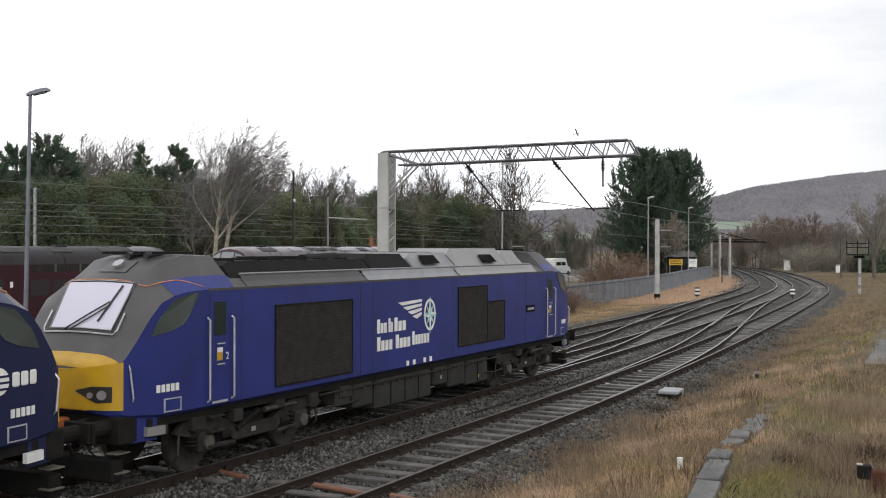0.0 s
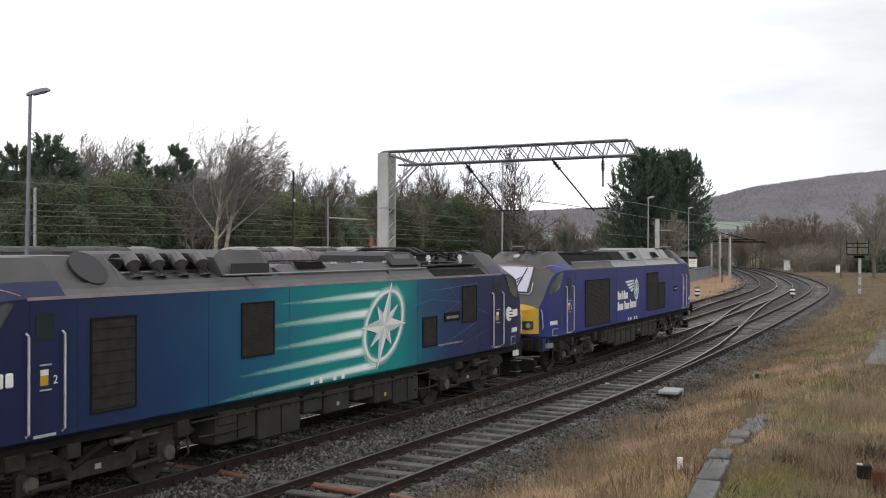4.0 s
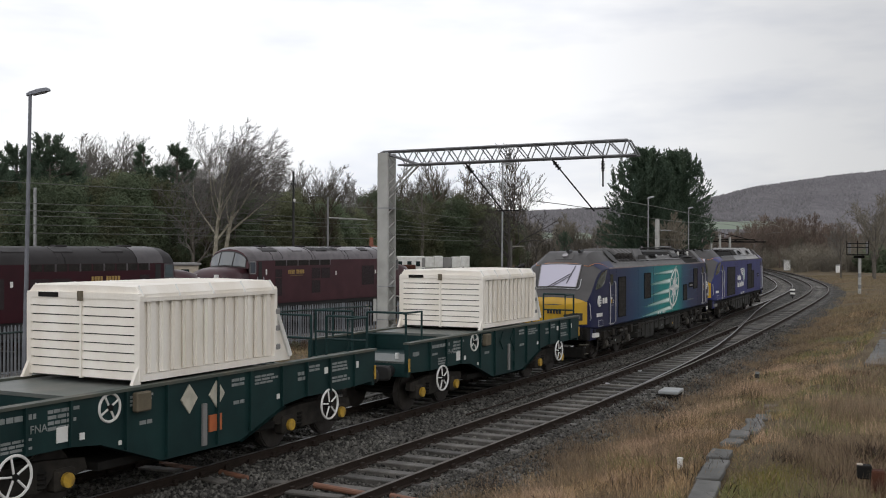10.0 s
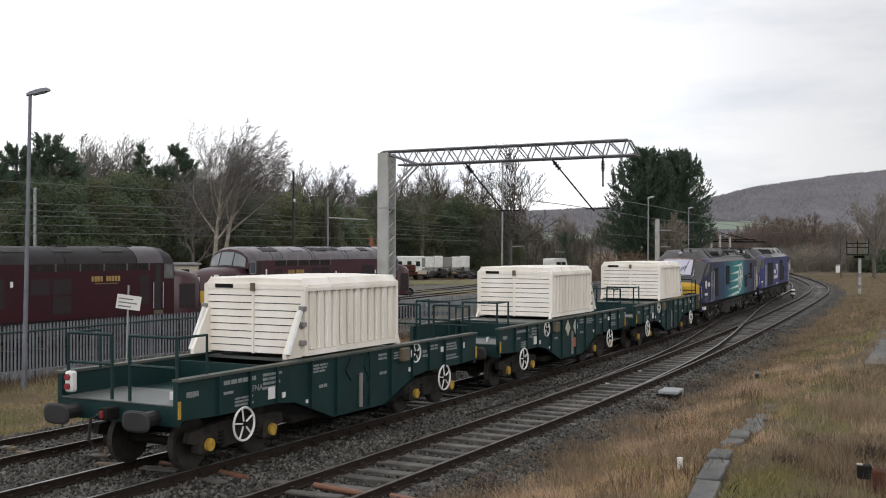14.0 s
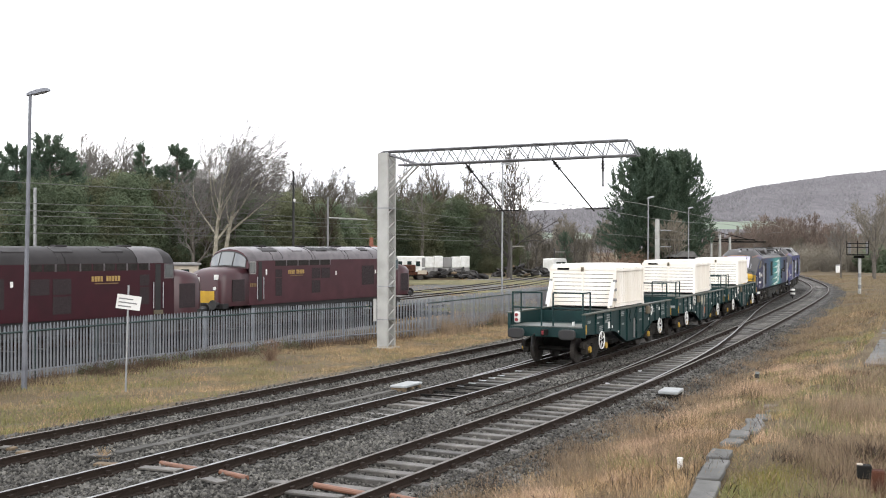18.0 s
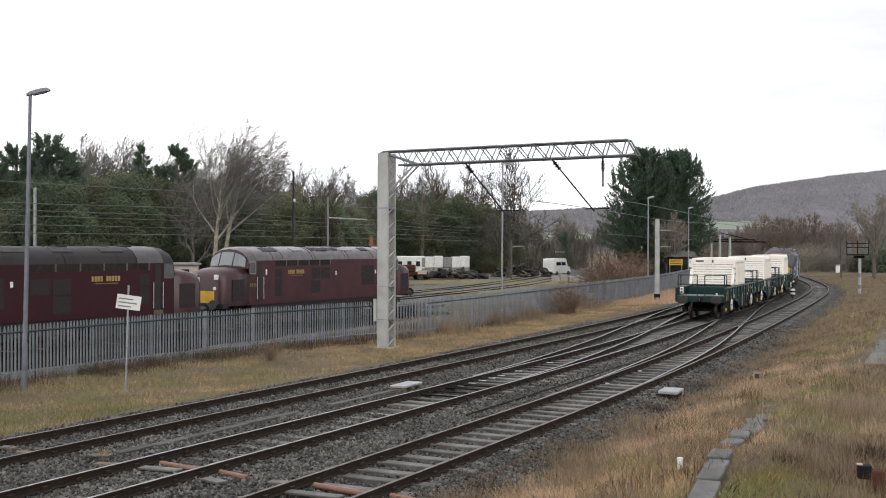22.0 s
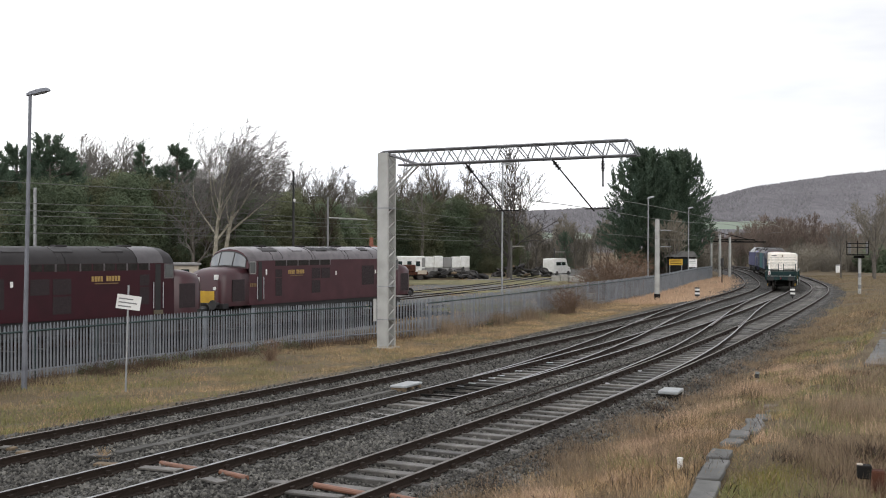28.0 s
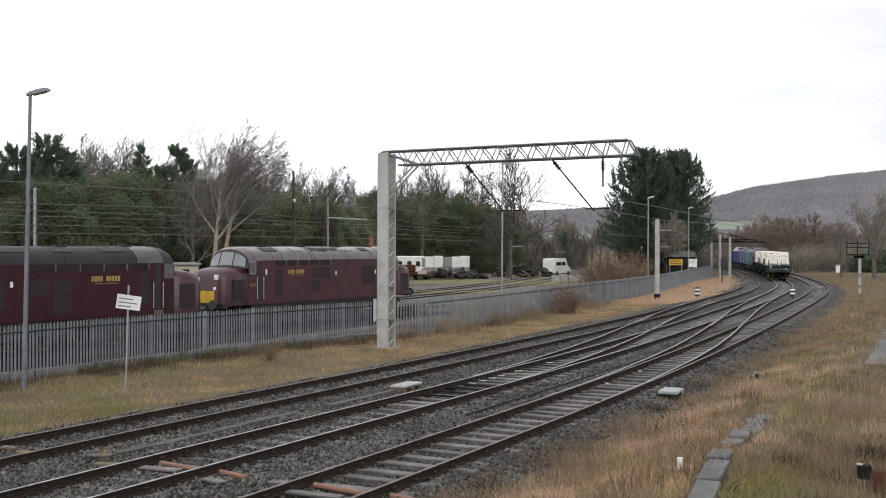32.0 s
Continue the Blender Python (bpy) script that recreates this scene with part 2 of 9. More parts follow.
M["hazard"] = material("hazard_orange", (0.5, 0.14, 0.04), 0.55, 0, (0.38, 0.1, 0.035), 4, 0.7, 0.1, 0.0, 50)
M["maroon"] = material("maroon_paint", (0.042, 0.0075, 0.0125), 0.4, 0, (0.026, 0.006, 0.009), 1.2, 0.9, 0.08, 0.03, 70, spec=0.3)
M["maroon_gloss"] = material("polished_maroon_paint", (0.05, 0.012, 0.016), 0.3, 0, (0.035, 0.01, 0.013), 1.2, 0.8, 0.08, 0.02, 60)
# lighter maroon copy: dust, and the brighter lighting on that body, in one colour
M["maroon_dusty_lit"] = material("dusty_lit_maroon_paint", (0.068, 0.022, 0.028), 0.42, 0, (0.045, 0.015, 0.019), 1.2, 0.9, 0.1, 0.03, 70, spec=0.35)
# silvery sky highlight on the end roof panels, painted as a paler grey
M["roof_sheen"] = material("painted_sheen_roof", (0.085, 0.078, 0.082), 0.4, 0, (0.05, 0.045, 0.048), 2.0, 1.0, 0.12, 0.05, 50, spec=0.4)
M["maroon_roof"] = material("maroon_roof", (0.03, 0.027, 0.028), 0.55, 0.0, (0.018, 0.016, 0.016), 1.3, 0.8, 0.12, 0.06, 50, spec=0.25)
# pale maroon-grey, its base lifted to hold the wet roof's highlights
M["maroon_pale"] = material("pale_sheen_maroon", (0.125, 0.108, 0.114), 0.22, 0.0, (0.04, 0.032, 0.035), 2.6, 1.1, 0.12, 0.06, 50, spec=0.7)
M["gold"] = material("gold_lettering", (0.4, 0.27, 0.09), 0.5, 0, (0.3, 0.19, 0.06), 6, 0.7, 0.05, 0.0, 50)
M["gold_dim"] = material("faded_gold_lettering", (0.2, 0.13, 0.05), 0.55, 0, (0.13, 0.08, 0.03), 6, 0.7, 0.05, 0.0, 50)
M["maroon_grille"] = material("maroon_louvres", (0.026, 0.014, 0.016), 0.7, 0.05, (0.016, 0.01, 0.011), 5, 0.8, 0.3, 0.5, 70, stretch_xyz=(1, 1, 6))
M["bark"] = material("bark", (0.15, 0.135, 0.117), 0.9, 0, (0.09, 0.08, 0.068), 2.5, 0.8, 0.25, 0.6, 20)
M["birch"] = material("pale_bark", (0.36, 0.335, 0.265), 0.85, 0, (0.17, 0.155, 0.12), 2.5, 0.8, 0.25, 0.5, 20)
# twig brown lightened, the haze over the far shrubs put into the colour
M["twig"] = material("twigs", (0.2, 0.18, 0.145), 0.9, 0, (0.14, 0.125, 0.1), 0.5, 0.8, 0.2, 0.0, 20, per_object=0.25)
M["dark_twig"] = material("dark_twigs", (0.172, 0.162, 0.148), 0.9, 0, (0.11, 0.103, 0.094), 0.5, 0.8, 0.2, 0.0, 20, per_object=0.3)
M["birch_twig"] = material("pale_grey_twigs", (0.172, 0.16, 0.154), 0.9, 0, (0.105, 0.097, 0.092), 0.5, 0.8, 0.2, 0.0, 20, per_object=0.1)
M["oak_twig"] = material("dark_oak_twigs", (0.085, 0.078, 0.072), 0.9, 0, (0.055, 0.05, 0.046), 0.5, 0.8, 0.2, 0.0, 20)
M["scrub_twig"] = material("brown_scrub_twigs", (0.105, 0.088, 0.06), 0.9, 0, (0.07, 0.06, 0.042), 0.5, 0.8, 0.2, 0.0, 20, per_object=0.3)
M["rust_twig"] = material("rusty_brown_stems", (0.2, 0.135, 0.092), 0.9, 0, (0.12, 0.08, 0.056), 0.5, 0.8, 0.2, 0.0, 20, per_object=0.25)
M["red_twig"] = material("reddish_twigs", (0.2, 0.152, 0.125), 0.9, 0, (0.135, 0.107, 0.09), 0.5, 0.8, 0.2, 0.0, 20, per_object=0.25)
M["leaf"] = leaf_material("evergreen_leaf", (0.135, 0.18, 0.11), (0.108, 0.122, 0.078), (0.15, 0.18, 0.098), 0.35)
M["ivy"] = leaf_material("ivy_and_holly_leaf", (0.152, 0.178, 0.098), (0.124, 0.12, 0.078), (0.16, 0.172, 0.092), 0.35)
M["cypress"] = leaf_material("cypress_leaf", (0.122, 0.165, 0.112), (0.076, 0.112, 0.082), (0.13, 0.17, 0.108), 0.1)
M["straw"] = material("dead_grass", (0.5, 0.35, 0.2), 0.85, 0, (0.3, 0.205, 0.115), 0.35, 0.9, 0.1, 0.0, 20, per_island=0.45, third=(0.5, 0.325, 0.2))
M["greygrass"] = material("weathered_grass", (0.3, 0.24, 0.14), 0.85, 0, (0.165, 0.13, 0.075), 0.3, 0.9, 0.1, 0.0, 20, per_island=0.4)
M["grass"] = material("green_grass", (0.236, 0.236, 0.09315), 0.85, 0, (0.149, 0.1552, 0.0621), 0.3, 0.9, 0.1, 0.0, 20, per_island=0.4)
M["bramble"] = material("bramble_stems", (0.1141, 0.07459, 0.04826), 0.9, 0, (0.05704, 0.04037, 0.02984), 0.5, 0.9, 0.1, 0.0, 20, per_island=0.4)
M["weed"] = material("dead_weed_stems", (0.3, 0.222, 0.15), 0.9, 0, (0.15, 0.112, 0.076), 0.35, 0.9, 0.1, 0.0, 20, per_island=0.4)
M["pale_straw"] = material("pale_pink_straw", (0.6, 0.43, 0.3), 0.85, 0, (0.43, 0.29, 0.19), 0.4, 0.9, 0.1, 0.0, 20, per_island=0.3)
M["moss"] = material("yellow_green_moss", (0.25, 0.215, 0.06), 0.9, 0, (0.16, 0.145, 0.05), 0.5, 0.9, 0.1, 0.0, 20, per_island=0.3)
M["dark_bramble"] = material("dark_bramble_stems", (0.05, 0.036, 0.028), 0.85, 0, (0.03, 0.022, 0.018), 0.5, 0.9, 0.1, 0.0, 20, per_island=0.3)
# distance haze is mixed into the pale greys of hill, woods and field
M["hill"] = material("haze_toned_hill", (0.19, 0.18, 0.188), 1.0, 0, (0.14, 0.134, 0.142), 0.02, 0.9, 0.35, 0.0, 0.12, spec=0.0, stretch_xyz=(1, 0.16, 1))
M["hill_trees"] = material("haze_toned_woodland", (0.2, 0.193, 0.203), 1.0, 0, (0.15, 0.145, 0.152), 0.006, 0.9, 0.2, 0.0, 0.12, spec=0.0, per_island=0.14)
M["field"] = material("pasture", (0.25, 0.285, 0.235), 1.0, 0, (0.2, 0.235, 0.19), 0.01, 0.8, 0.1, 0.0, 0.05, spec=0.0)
M["brick"] = material("red_brick", (0.3, 0.12, 0.075), 0.85, 0, (0.2, 0.085, 0.06), 3, 0.7, 0.2, 0.3, 30)
M["rusty"] = material("rusty_iron", (0.1, 0.036, 0.02), 0.85, 0.1, (0.04, 0.02, 0.014), 5, 0.8, 0.25, 0.4, 40)
M["tyre"] = material("black_rubber_and_scrap", (0.03, 0.03, 0.032), 0.8, 0, (0.06, 0.055, 0.05), 1.2, 0.9, 0.3, 0.3, 30, per_island=0.4)
M["wood"] = material("weathered_timber", (0.2, 0.15, 0.1), 0.85, 0, (0.12, 0.09, 0.06), 3, 0.8, 0.2, 0.3, 40)
M["beige"] = material("beige_render", (0.5, 0.44, 0.36), 0.8, 0, (0.4, 0.35, 0.28), 2, 0.7, 0.1, 0.1, 40)
M["wire"] = material("copper_wire", (0.13, 0.135, 0.12), 0.6, 0.3, (0.1, 0.105, 0.09), 2, 0.5, 0.05, 0.0, 20)
# oily bed, blackened further by the diesels' shade put into the colour
M["siding"] = material("shade_toned_siding_bed", (0.015, 0.0143, 0.0138), 0.95, 0, (0.009, 0.0085, 0.0083), 0.6, 0.8, 0.4, 0.6, 12.0, spec=0.02)
M["pane"] = glass_material("cab_pane", (0.1, 0.11, 0.115), 0.05)
M["gull"] = material("gull_grey", (0.3, 0.3, 0.31), 0.8)


# ---- mesh helpers ----
def part(name, bm, mat, parent=None, label="", smooth=False):
    """One mesh object from a bmesh, under a thing or a part."""
    me = bpy.data.meshes.new(name)
    bm.to_mesh(me)
    bm.free()
    for m in (mat if isinstance(mat, (list, tuple)) else [mat]):
        me.materials.append(m)
    if smooth:
        me.polygons.foreach_set("use_smooth", [True] * len(me.polygons))
        if smooth is not True:
            me.set_sharp_from_angle(angle=radians(smooth))
    ob = new(name, me)
    if parent is not None:
        ob.parent = parent
    if label:
        tagged(ob, label)
    return ob


def from_arrays(name, verts, faces, mat, parent=None, label="", smooth=False):
    me = bpy.data.meshes.new(name)
    me.from_pydata(verts, [], faces)
    for m in (mat if isinstance(mat, (list, tuple)) else [mat]):
        me.materials.append(m)
    if smooth:
        me.polygons.foreach_set("use_smooth", [True] * len(me.polygons))
    ob = new(name, me)
    if parent is not None:
        ob.parent = parent
    if label:
        tagged(ob, label)
    return ob


def thing(name, m, label, category, group="", kind=""):
    ob = new(name)
    ob.matrix_basis = m
    ob.empty_display_size = 0.2
    return tagged(ob, label, category, group, kind)


def box(bm, x0, x1, y0, y1, z0, z1, bevel=0.0):
    vs = [bm.verts.new((x, y, z)) for z in (z0, z1) for y in (y0, y1) for x in (x0, x1)]
    fs = [bm.faces.new([vs[i] for i in q]) for q in ((0, 2, 3, 1), (4, 5, 7, 6), (0, 1, 5, 4), (2, 6, 7, 3), (0, 4, 6, 2), (1, 3, 7, 5))]
    if bevel:
        es = list({e for f in fs for e in f.edges})
        bmesh.ops.bevel(bm, geom=es, offset=bevel, segments=1, affect="EDGES")
    return bm


def boxed(*args, **kw):
    return box(bmesh.new(), *args, **kw)


def tube(bm, pts, r, n=6, r_end=None):
    """A tube along a polyline; the radius may taper."""
    r_end = r if r_end is None else r_end
    rings = []
    for i, p in enumerate(pts):
        p = Vector(p)
        a = Vector(pts[max(i - 1, 0)])
        c = Vector(pts[min(i + 1, len(pts) - 1)])
        d = (c - a)
        d = d.normalized() if d.length > 1e-9 else Vector((0, 0, 1))
        u = d.cross(Vector((0, 0, 1)) if abs(d.z) < 0.9 else Vector((1, 0, 0))).normalized()
        v = d.cross(u)
        rr = r + (r_end - r) * i / max(len(pts) - 1, 1)
        rings.append([bm.verts.new(p + (u * math.cos(6.2832 * k / n) + v * math.sin(6.2832 * k / n)) * rr) for k in range(n)])
    for a, b in zip(rings, rings[1:]):
        for k in range(n):
            bm.faces.new((a[k], a[(k + 1) % n], b[(k + 1) % n], b[k]))
    bm.faces.new(rings[0][::-1])
    bm.faces.new(rings[-1])
    return bm


def disc(bm, centre, axis, r, depth, n=20):
    c, a = Vector(centre), Vector(axis).normalized()
    return tube(bm, [c - a * depth / 2, c + a * depth / 2], r, n)


def ring(bm, centre, axis, r, thick, n=20, m=6):
    c, a = Vector(centre), Vector(axis).normalized()
    u = a.cross(Vector((0, 0, 1)) if abs(a.z) < 0.9 else Vector((1, 0, 0))).normalized()
    v = a.cross(u)
    rows = []
    for i in range(n):
        o = u * math.cos(6.2832 * i / n) + v * math.sin(6.2832 * i / n)
        rows.append([bm.verts.new(c + o * (r + thick * math.cos(6.2832 * k / m)) + a * thick * math.sin(6.2832 * k / m)) for k in range(m)])
    for i in range(n):
        p, q = rows[i], rows[(i + 1) % n]
        for k in range(m):
            bm.faces.new((p[k], p[(k + 1) % m], q[(k + 1) % m], q[k]))
    return bm


def prism(bm, outline, y0, y1):
    """An outline in x and z, pulled from y0 to y1."""
    a = [bm.verts.new((x, y0, z)) for x, z in outline]
    b = [bm.verts.new((x, y1, z)) for x, z in outline]
    n = len(outline)
    bm.faces.new(a)
    bm.faces.new(b[::-1])
    for i in range(n):
        bm.faces.new((a[i], b[i], b[(i + 1) % n], a[(i + 1) % n]))
    bmesh.ops.recalc_face_normals(bm, faces=bm.faces[:])
    return bm


def loft(sections, close_ends=True):
    """Skin over sections of equal numbers of points."""
    bm = bmesh.new()
    rows = [[bm.verts.new(p) for p in s] for s in sections]
    for a, b in zip(rows, rows[1:]):
        for k in range(len(a) - 1):
            try:
                bm.faces.new((a[k], a[k + 1], b[k + 1], b[k]))
            except ValueError:
                pass
    if close_ends:
        bm.faces.new(rows[0])
        bm.faces.new(rows[-1][::-1])
    bmesh.ops.remove_doubles(bm, verts=bm.verts[:], dist=0.0005)
    bmesh.ops.recalc_face_normals(bm, faces=bm.faces[:])
    return bm


# ---- the line of the tracks: arc length, offset to its right, height ----
KNOT = [0, 15, 30, 45, 60, 75, 90, 105, 120, 140, 160, 200]
BEND = [0.00165, -0.00094, -0.00271, -0.00119, -0.0002, -0.00101, -0.00398, -0.00453, -0.00145, -0.00062, -0.00172, -0.00182]
ARC = np.arange(-30.0, 330.0, 1.0)
turn = np.cumsum(np.interp(ARC, KNOT, BEND))
HEAD = 0.4737 + turn - turn[30]
cx = np.concatenate([[0], np.cumsum((np.sin(HEAD)[1:] + np.sin(HEAD)[:-1]) / 2)])
cy = np.concatenate([[0], np.cumsum((np.cos(HEAD)[1:] + np.cos(HEAD)[:-1]) / 2)])
CX, CY = cx - cx[30] - 7.5713, cy - cy[30] + 14.019


def on(s, d=0.0, z=0.0):
    h = np.interp(s, ARC, HEAD)
    return Vector((np.interp(s, ARC, CX) + d * math.cos(h), np.interp(s, ARC, CY) - d * math.sin(h), z))


def heading(s):
    """Turn about z of a thing whose x axis runs along the line."""
    return 90 - math.degrees(np.interp(s, ARC, HEAD))


def at(s, d, z, extra=0.0):
    p = on(s, d, z)
    return pose(p.x, p.y, p.z, 0, 0, heading(s) + extra)


def sd_of(x, y):
    """Arc and offset of points given as arrays."""
    x, y = np.asarray(x, float), np.asarray(y, float)
    best = np.full(x.shape, 1e18)
    idx = np.zeros(x.shape, int)
    for i in range(0, len(ARC), 2):
        q = (x - CX[i]) ** 2 + (y - CY[i]) ** 2
        m = q < best
        best[m], idx[m] = q[m], i
    h = HEAD[idx]
    dx, dy = x - CX[idx], y - CY[idx]
    return ARC[idx] + dx * np.sin(h) + dy * np.cos(h), dx * np.cos(h) - dy * np.sin(h)


def smooth(x, a, b):
    t = np.clip((np.asarray(x, float) - a) / (b - a), 0, 1)
    return t * t * (3 - 2 * t)


def near_track(s):
    return 3.55 - 0.3 * smooth(s, 12, 40)


def far_track(s):
    return -3.72 + 0.5 * smooth(s, 22, 60)


def land(s, d):
    """Height of the natural ground."""
    left = -0.45 + 0.15 * smooth(d, -7.6, -5.8)
    right = -0.3 + 0.45 * smooth(d, 5.4, 8.4) + 0.27 * smooth(d, 8.5, 9.1)
    fade = 1 - 0.75 * smooth(s, 50, 90)
    z = np.where(d < 0, left, -0.3 + (right + 0.3) * fade)
    return z


def soft_paint(name, colour, body):
    """A painted streak that fades out towards its edges and its tail, over the body colour."""
    m = bpy.data.materials.new(name)
    m.use_nodes = True
    n, l = m.node_tree.nodes, m.node_tree.links
    b = n["Principled BSDF"]
    b.inputs["Roughness"].default_value = 0.35
    uv = n.new("ShaderNodeUVMap")
    sep = n.new("ShaderNodeSeparateXYZ")
    l.new(uv.outputs["UV"], sep.inputs["Vector"])
    across = n.new("ShaderNodeValToRGB")
    ramp_ = across.color_ramp
    ramp_.elements[0].color, ramp_.elements[1].color = (0, 0, 0, 1), (0, 0, 0, 1)
    for at_ in (0.36, 0.64):
        ramp_.elements.new(at_).color = (1, 1, 1, 1)
    l.new(sep.outputs["Y"], across.inputs["Fac"])
    along = n.new("ShaderNodeMath")
    along.operation = "POWER"
    l.new(sep.outputs["X"], along.inputs[0])
    along.inputs[1].default_value = 0.6
    mul = n.new("ShaderNodeMath")
    mul.operation = "MULTIPLY"
    l.new(across.outputs["Color"], mul.inputs[0])
    l.new(along.outputs[0], mul.inputs[1])
    l.new(mul.outputs[0], b.inputs["Alpha"])
    hue = n.new("ShaderNodeMix")
    hue.data_type = "RGBA"
    hue.inputs[6].default_value, hue.inputs[7].default_value = (*body, 1), (*colour, 1)
    l.new(mul.outputs[0], hue.inputs["Factor"])
    l.new(hue.outputs[2], b.inputs["Base Color"])
    return m


M["flash88"] = soft_paint("soft_teal_streak", (0.86, 0.95, 0.92), (0.06, 0.48, 0.40))
M["silver88"] = material("silver_grey_paint", (0.5, 0.54, 0.56), 0.4, 0, (0.42, 0.46, 0.48), 3, 0.7, 0.04, 0.02, 60)
M["livery_line"] = material("thin_blue_line", (0.06, 0.145, 0.23), 0.4, 0, (0.035, 0.08, 0.16), 3, 0.9, 0.04, 0.02, 60)
M["livery_red"] = material("thin_red_line", (0.12, 0.03, 0.065), 0.4, 0, (0.05, 0.025, 0.075), 3, 0.9, 0.04, 0.02, 60)
M["lamp_panel"] = material("lamp_panel_grey", (0.221, 0.2275, 0.234), 0.4, 0, (0.169, 0.169, 0.1755), 3, 0.7, 0.04, 0.02, 60)
M["headlamp"] = glass_material("headlamp_lens", (0.2, 0.19, 0.2), 0.15)
M["cantrail"] = material("cantrail_stripe", (0.3, 0.24, 0.24), 0.5, 0, (0.2, 0.16, 0.16), 3, 0.7, 0.1, 0.02, 60)
M["dirty_stone"] = material("dirty_stone", (0.12, 0.098, 0.075), 0.95, 0, (0.06, 0.048, 0.036), 0.6, 0.8, 0.2, 0.3, 60, per_island=0.5)
M["plate_cream"] = material("cream_plate", (0.55, 0.52, 0.43), 0.5, 0, (0.35, 0.33, 0.27), 6, 0.8, 0.1, 0.02, 60)
M["bar_grey"] = material("printed_grey", (0.2, 0.2, 0.2), 0.6, 0, (0.14, 0.14, 0.14), 3, 0.7, 0.05, 0.0, 60)
M["axle_end"] = material("greasy_axle_end", (0.12, 0.108, 0.09), 0.55, 0.2, (0.05, 0.044, 0.038), 6, 0.8, 0.2, 0.2, 50)
M["soot"] = material("sooty_black", (0.009, 0.009, 0.009), 0.9, 0, (0.016, 0.015, 0.014), 3, 0.8, 0.2, 0.1, 50)
M["tank_grey"] = material("grimy_grey_case", (0.036, 0.036, 0.032), 0.7, 0, (0.018, 0.017, 0.015), 1.8, 0.9, 0.15, 0.1, 50, spec=0.25)
M["step_plate"] = material("worn_step_plate", (0.17, 0.155, 0.12), 0.7, 0.1, (0.09, 0.08, 0.065), 5, 0.8, 0.15, 0.1, 50)
M["lamp_steel"] = material("dull_lamp_steel", (0.19, 0.2, 0.225), 0.55, 0.3, (0.13, 0.135, 0.155), 2.2, 0.7, 0.12, 0.08, 60)


# ---- ground, one sheet to the horizon ----
def axis(lo, hi, a, b, step):
    core = list(np.arange(a, b + 0.01, step))
    out, g, x = [], step, a
    while x > lo:
        g *= 1.35
        x -= g
        out.append(x)
    up, g, x = [], step, b
    while x < hi:
        g *= 1.35
        x += g
        up.append(x)
    return np.array(out[::-1] + core + up)


def build_ground():
    xs, ys = axis(-3000, 3000, -34, 60, 0.8), axis(-400, 3500, -6, 150, 0.8)
    gx, gy = np.meshgrid(xs, ys)
    s, d = sd_of(gx, gy)
    z = land(s, d)
    rng = np.random.RandomState(4)
    rough = rng.uniform(-1, 1, gx.shape) * 0.05
    z = z + np.where(np.abs(d) < 6.0, 0, rough)
    verts = np.stack([gx.ravel(), gy.ravel(), z.ravel()], 1)
    nx = len(xs)
    i = np.arange(len(ys) - 1)[:, None] * nx + np.arange(nx - 1)[None, :]
    i = i.ravel()
    faces = np.stack([i, i + 1, i + nx + 1, i + nx], 1)
    ob = from_arrays("ground", verts.tolist(), faces.tolist(), M["earth"], smooth=True)
    tagged(ob, "rough earth with dead winter grass beside the tracks", "ground", kind="structure")


build_ground()


def strip(name, s0, s1, step, lanes, heights, mat, label, category, wobble=0.0, seed=1):
    """A strip of ground along the line; lanes are offsets, or functions of the arc."""
    rng = np.random.RandomState(seed)
    ss = np.arange(s0, s1 + 0.01, step)
    verts, n = [], len(lanes)
    for s in ss:
        for d, z in zip(lanes, heights):
            dd = d(s) if callable(d) else d
            zz = z(s) if callable(z) else z
            edge = rng.uniform(-1, 1) * wobble
            verts.append(on(s, dd + edge, zz + rng.uniform(-0.5, 0.5) * wobble * 0.08))
    faces = [(r * n + k, r * n + k + 1, (r + 1) * n + k + 1, (r + 1) * n + k) for r in range(len(ss) - 1) for k in range(n - 1)]
    ob = from_arrays(name, verts, faces, mat, smooth=True)
    return tagged(ob, label, category, kind="structure")


BED = -0.178


def bed(s, d):
    """Height of the ballast: level between the rails, heaped over the sleeper ends, falling away at the shoulders."""
    z = np.interp(d, [-6.6, -5.9, -5.3, -4.8, 4.7, 5.1, 5.6, 6.4], [-0.48, -0.36, BED - 0.03, BED, BED, BED - 0.03, -0.3, -0.42])
    for line in (near_track, far_track, lambda v: 0.0 * v):
        off = np.abs(d - line(s))
        lump = 0.7 + 0.3 * np.sin(s * 2.1 + d) * np.cos(s * 0.83)
        z = z + (0.045 if line is near_track else 0.02) * lump * np.exp(-((off - 1.18) / 0.22) ** 2)
        crib = smooth(s, 12, 16) if line is not near_track and line is not far_track else 1.0 if line is near_track else 0.0
        z = z - 0.045 * crib * np.exp(-(off / 0.6) ** 6)
    return z


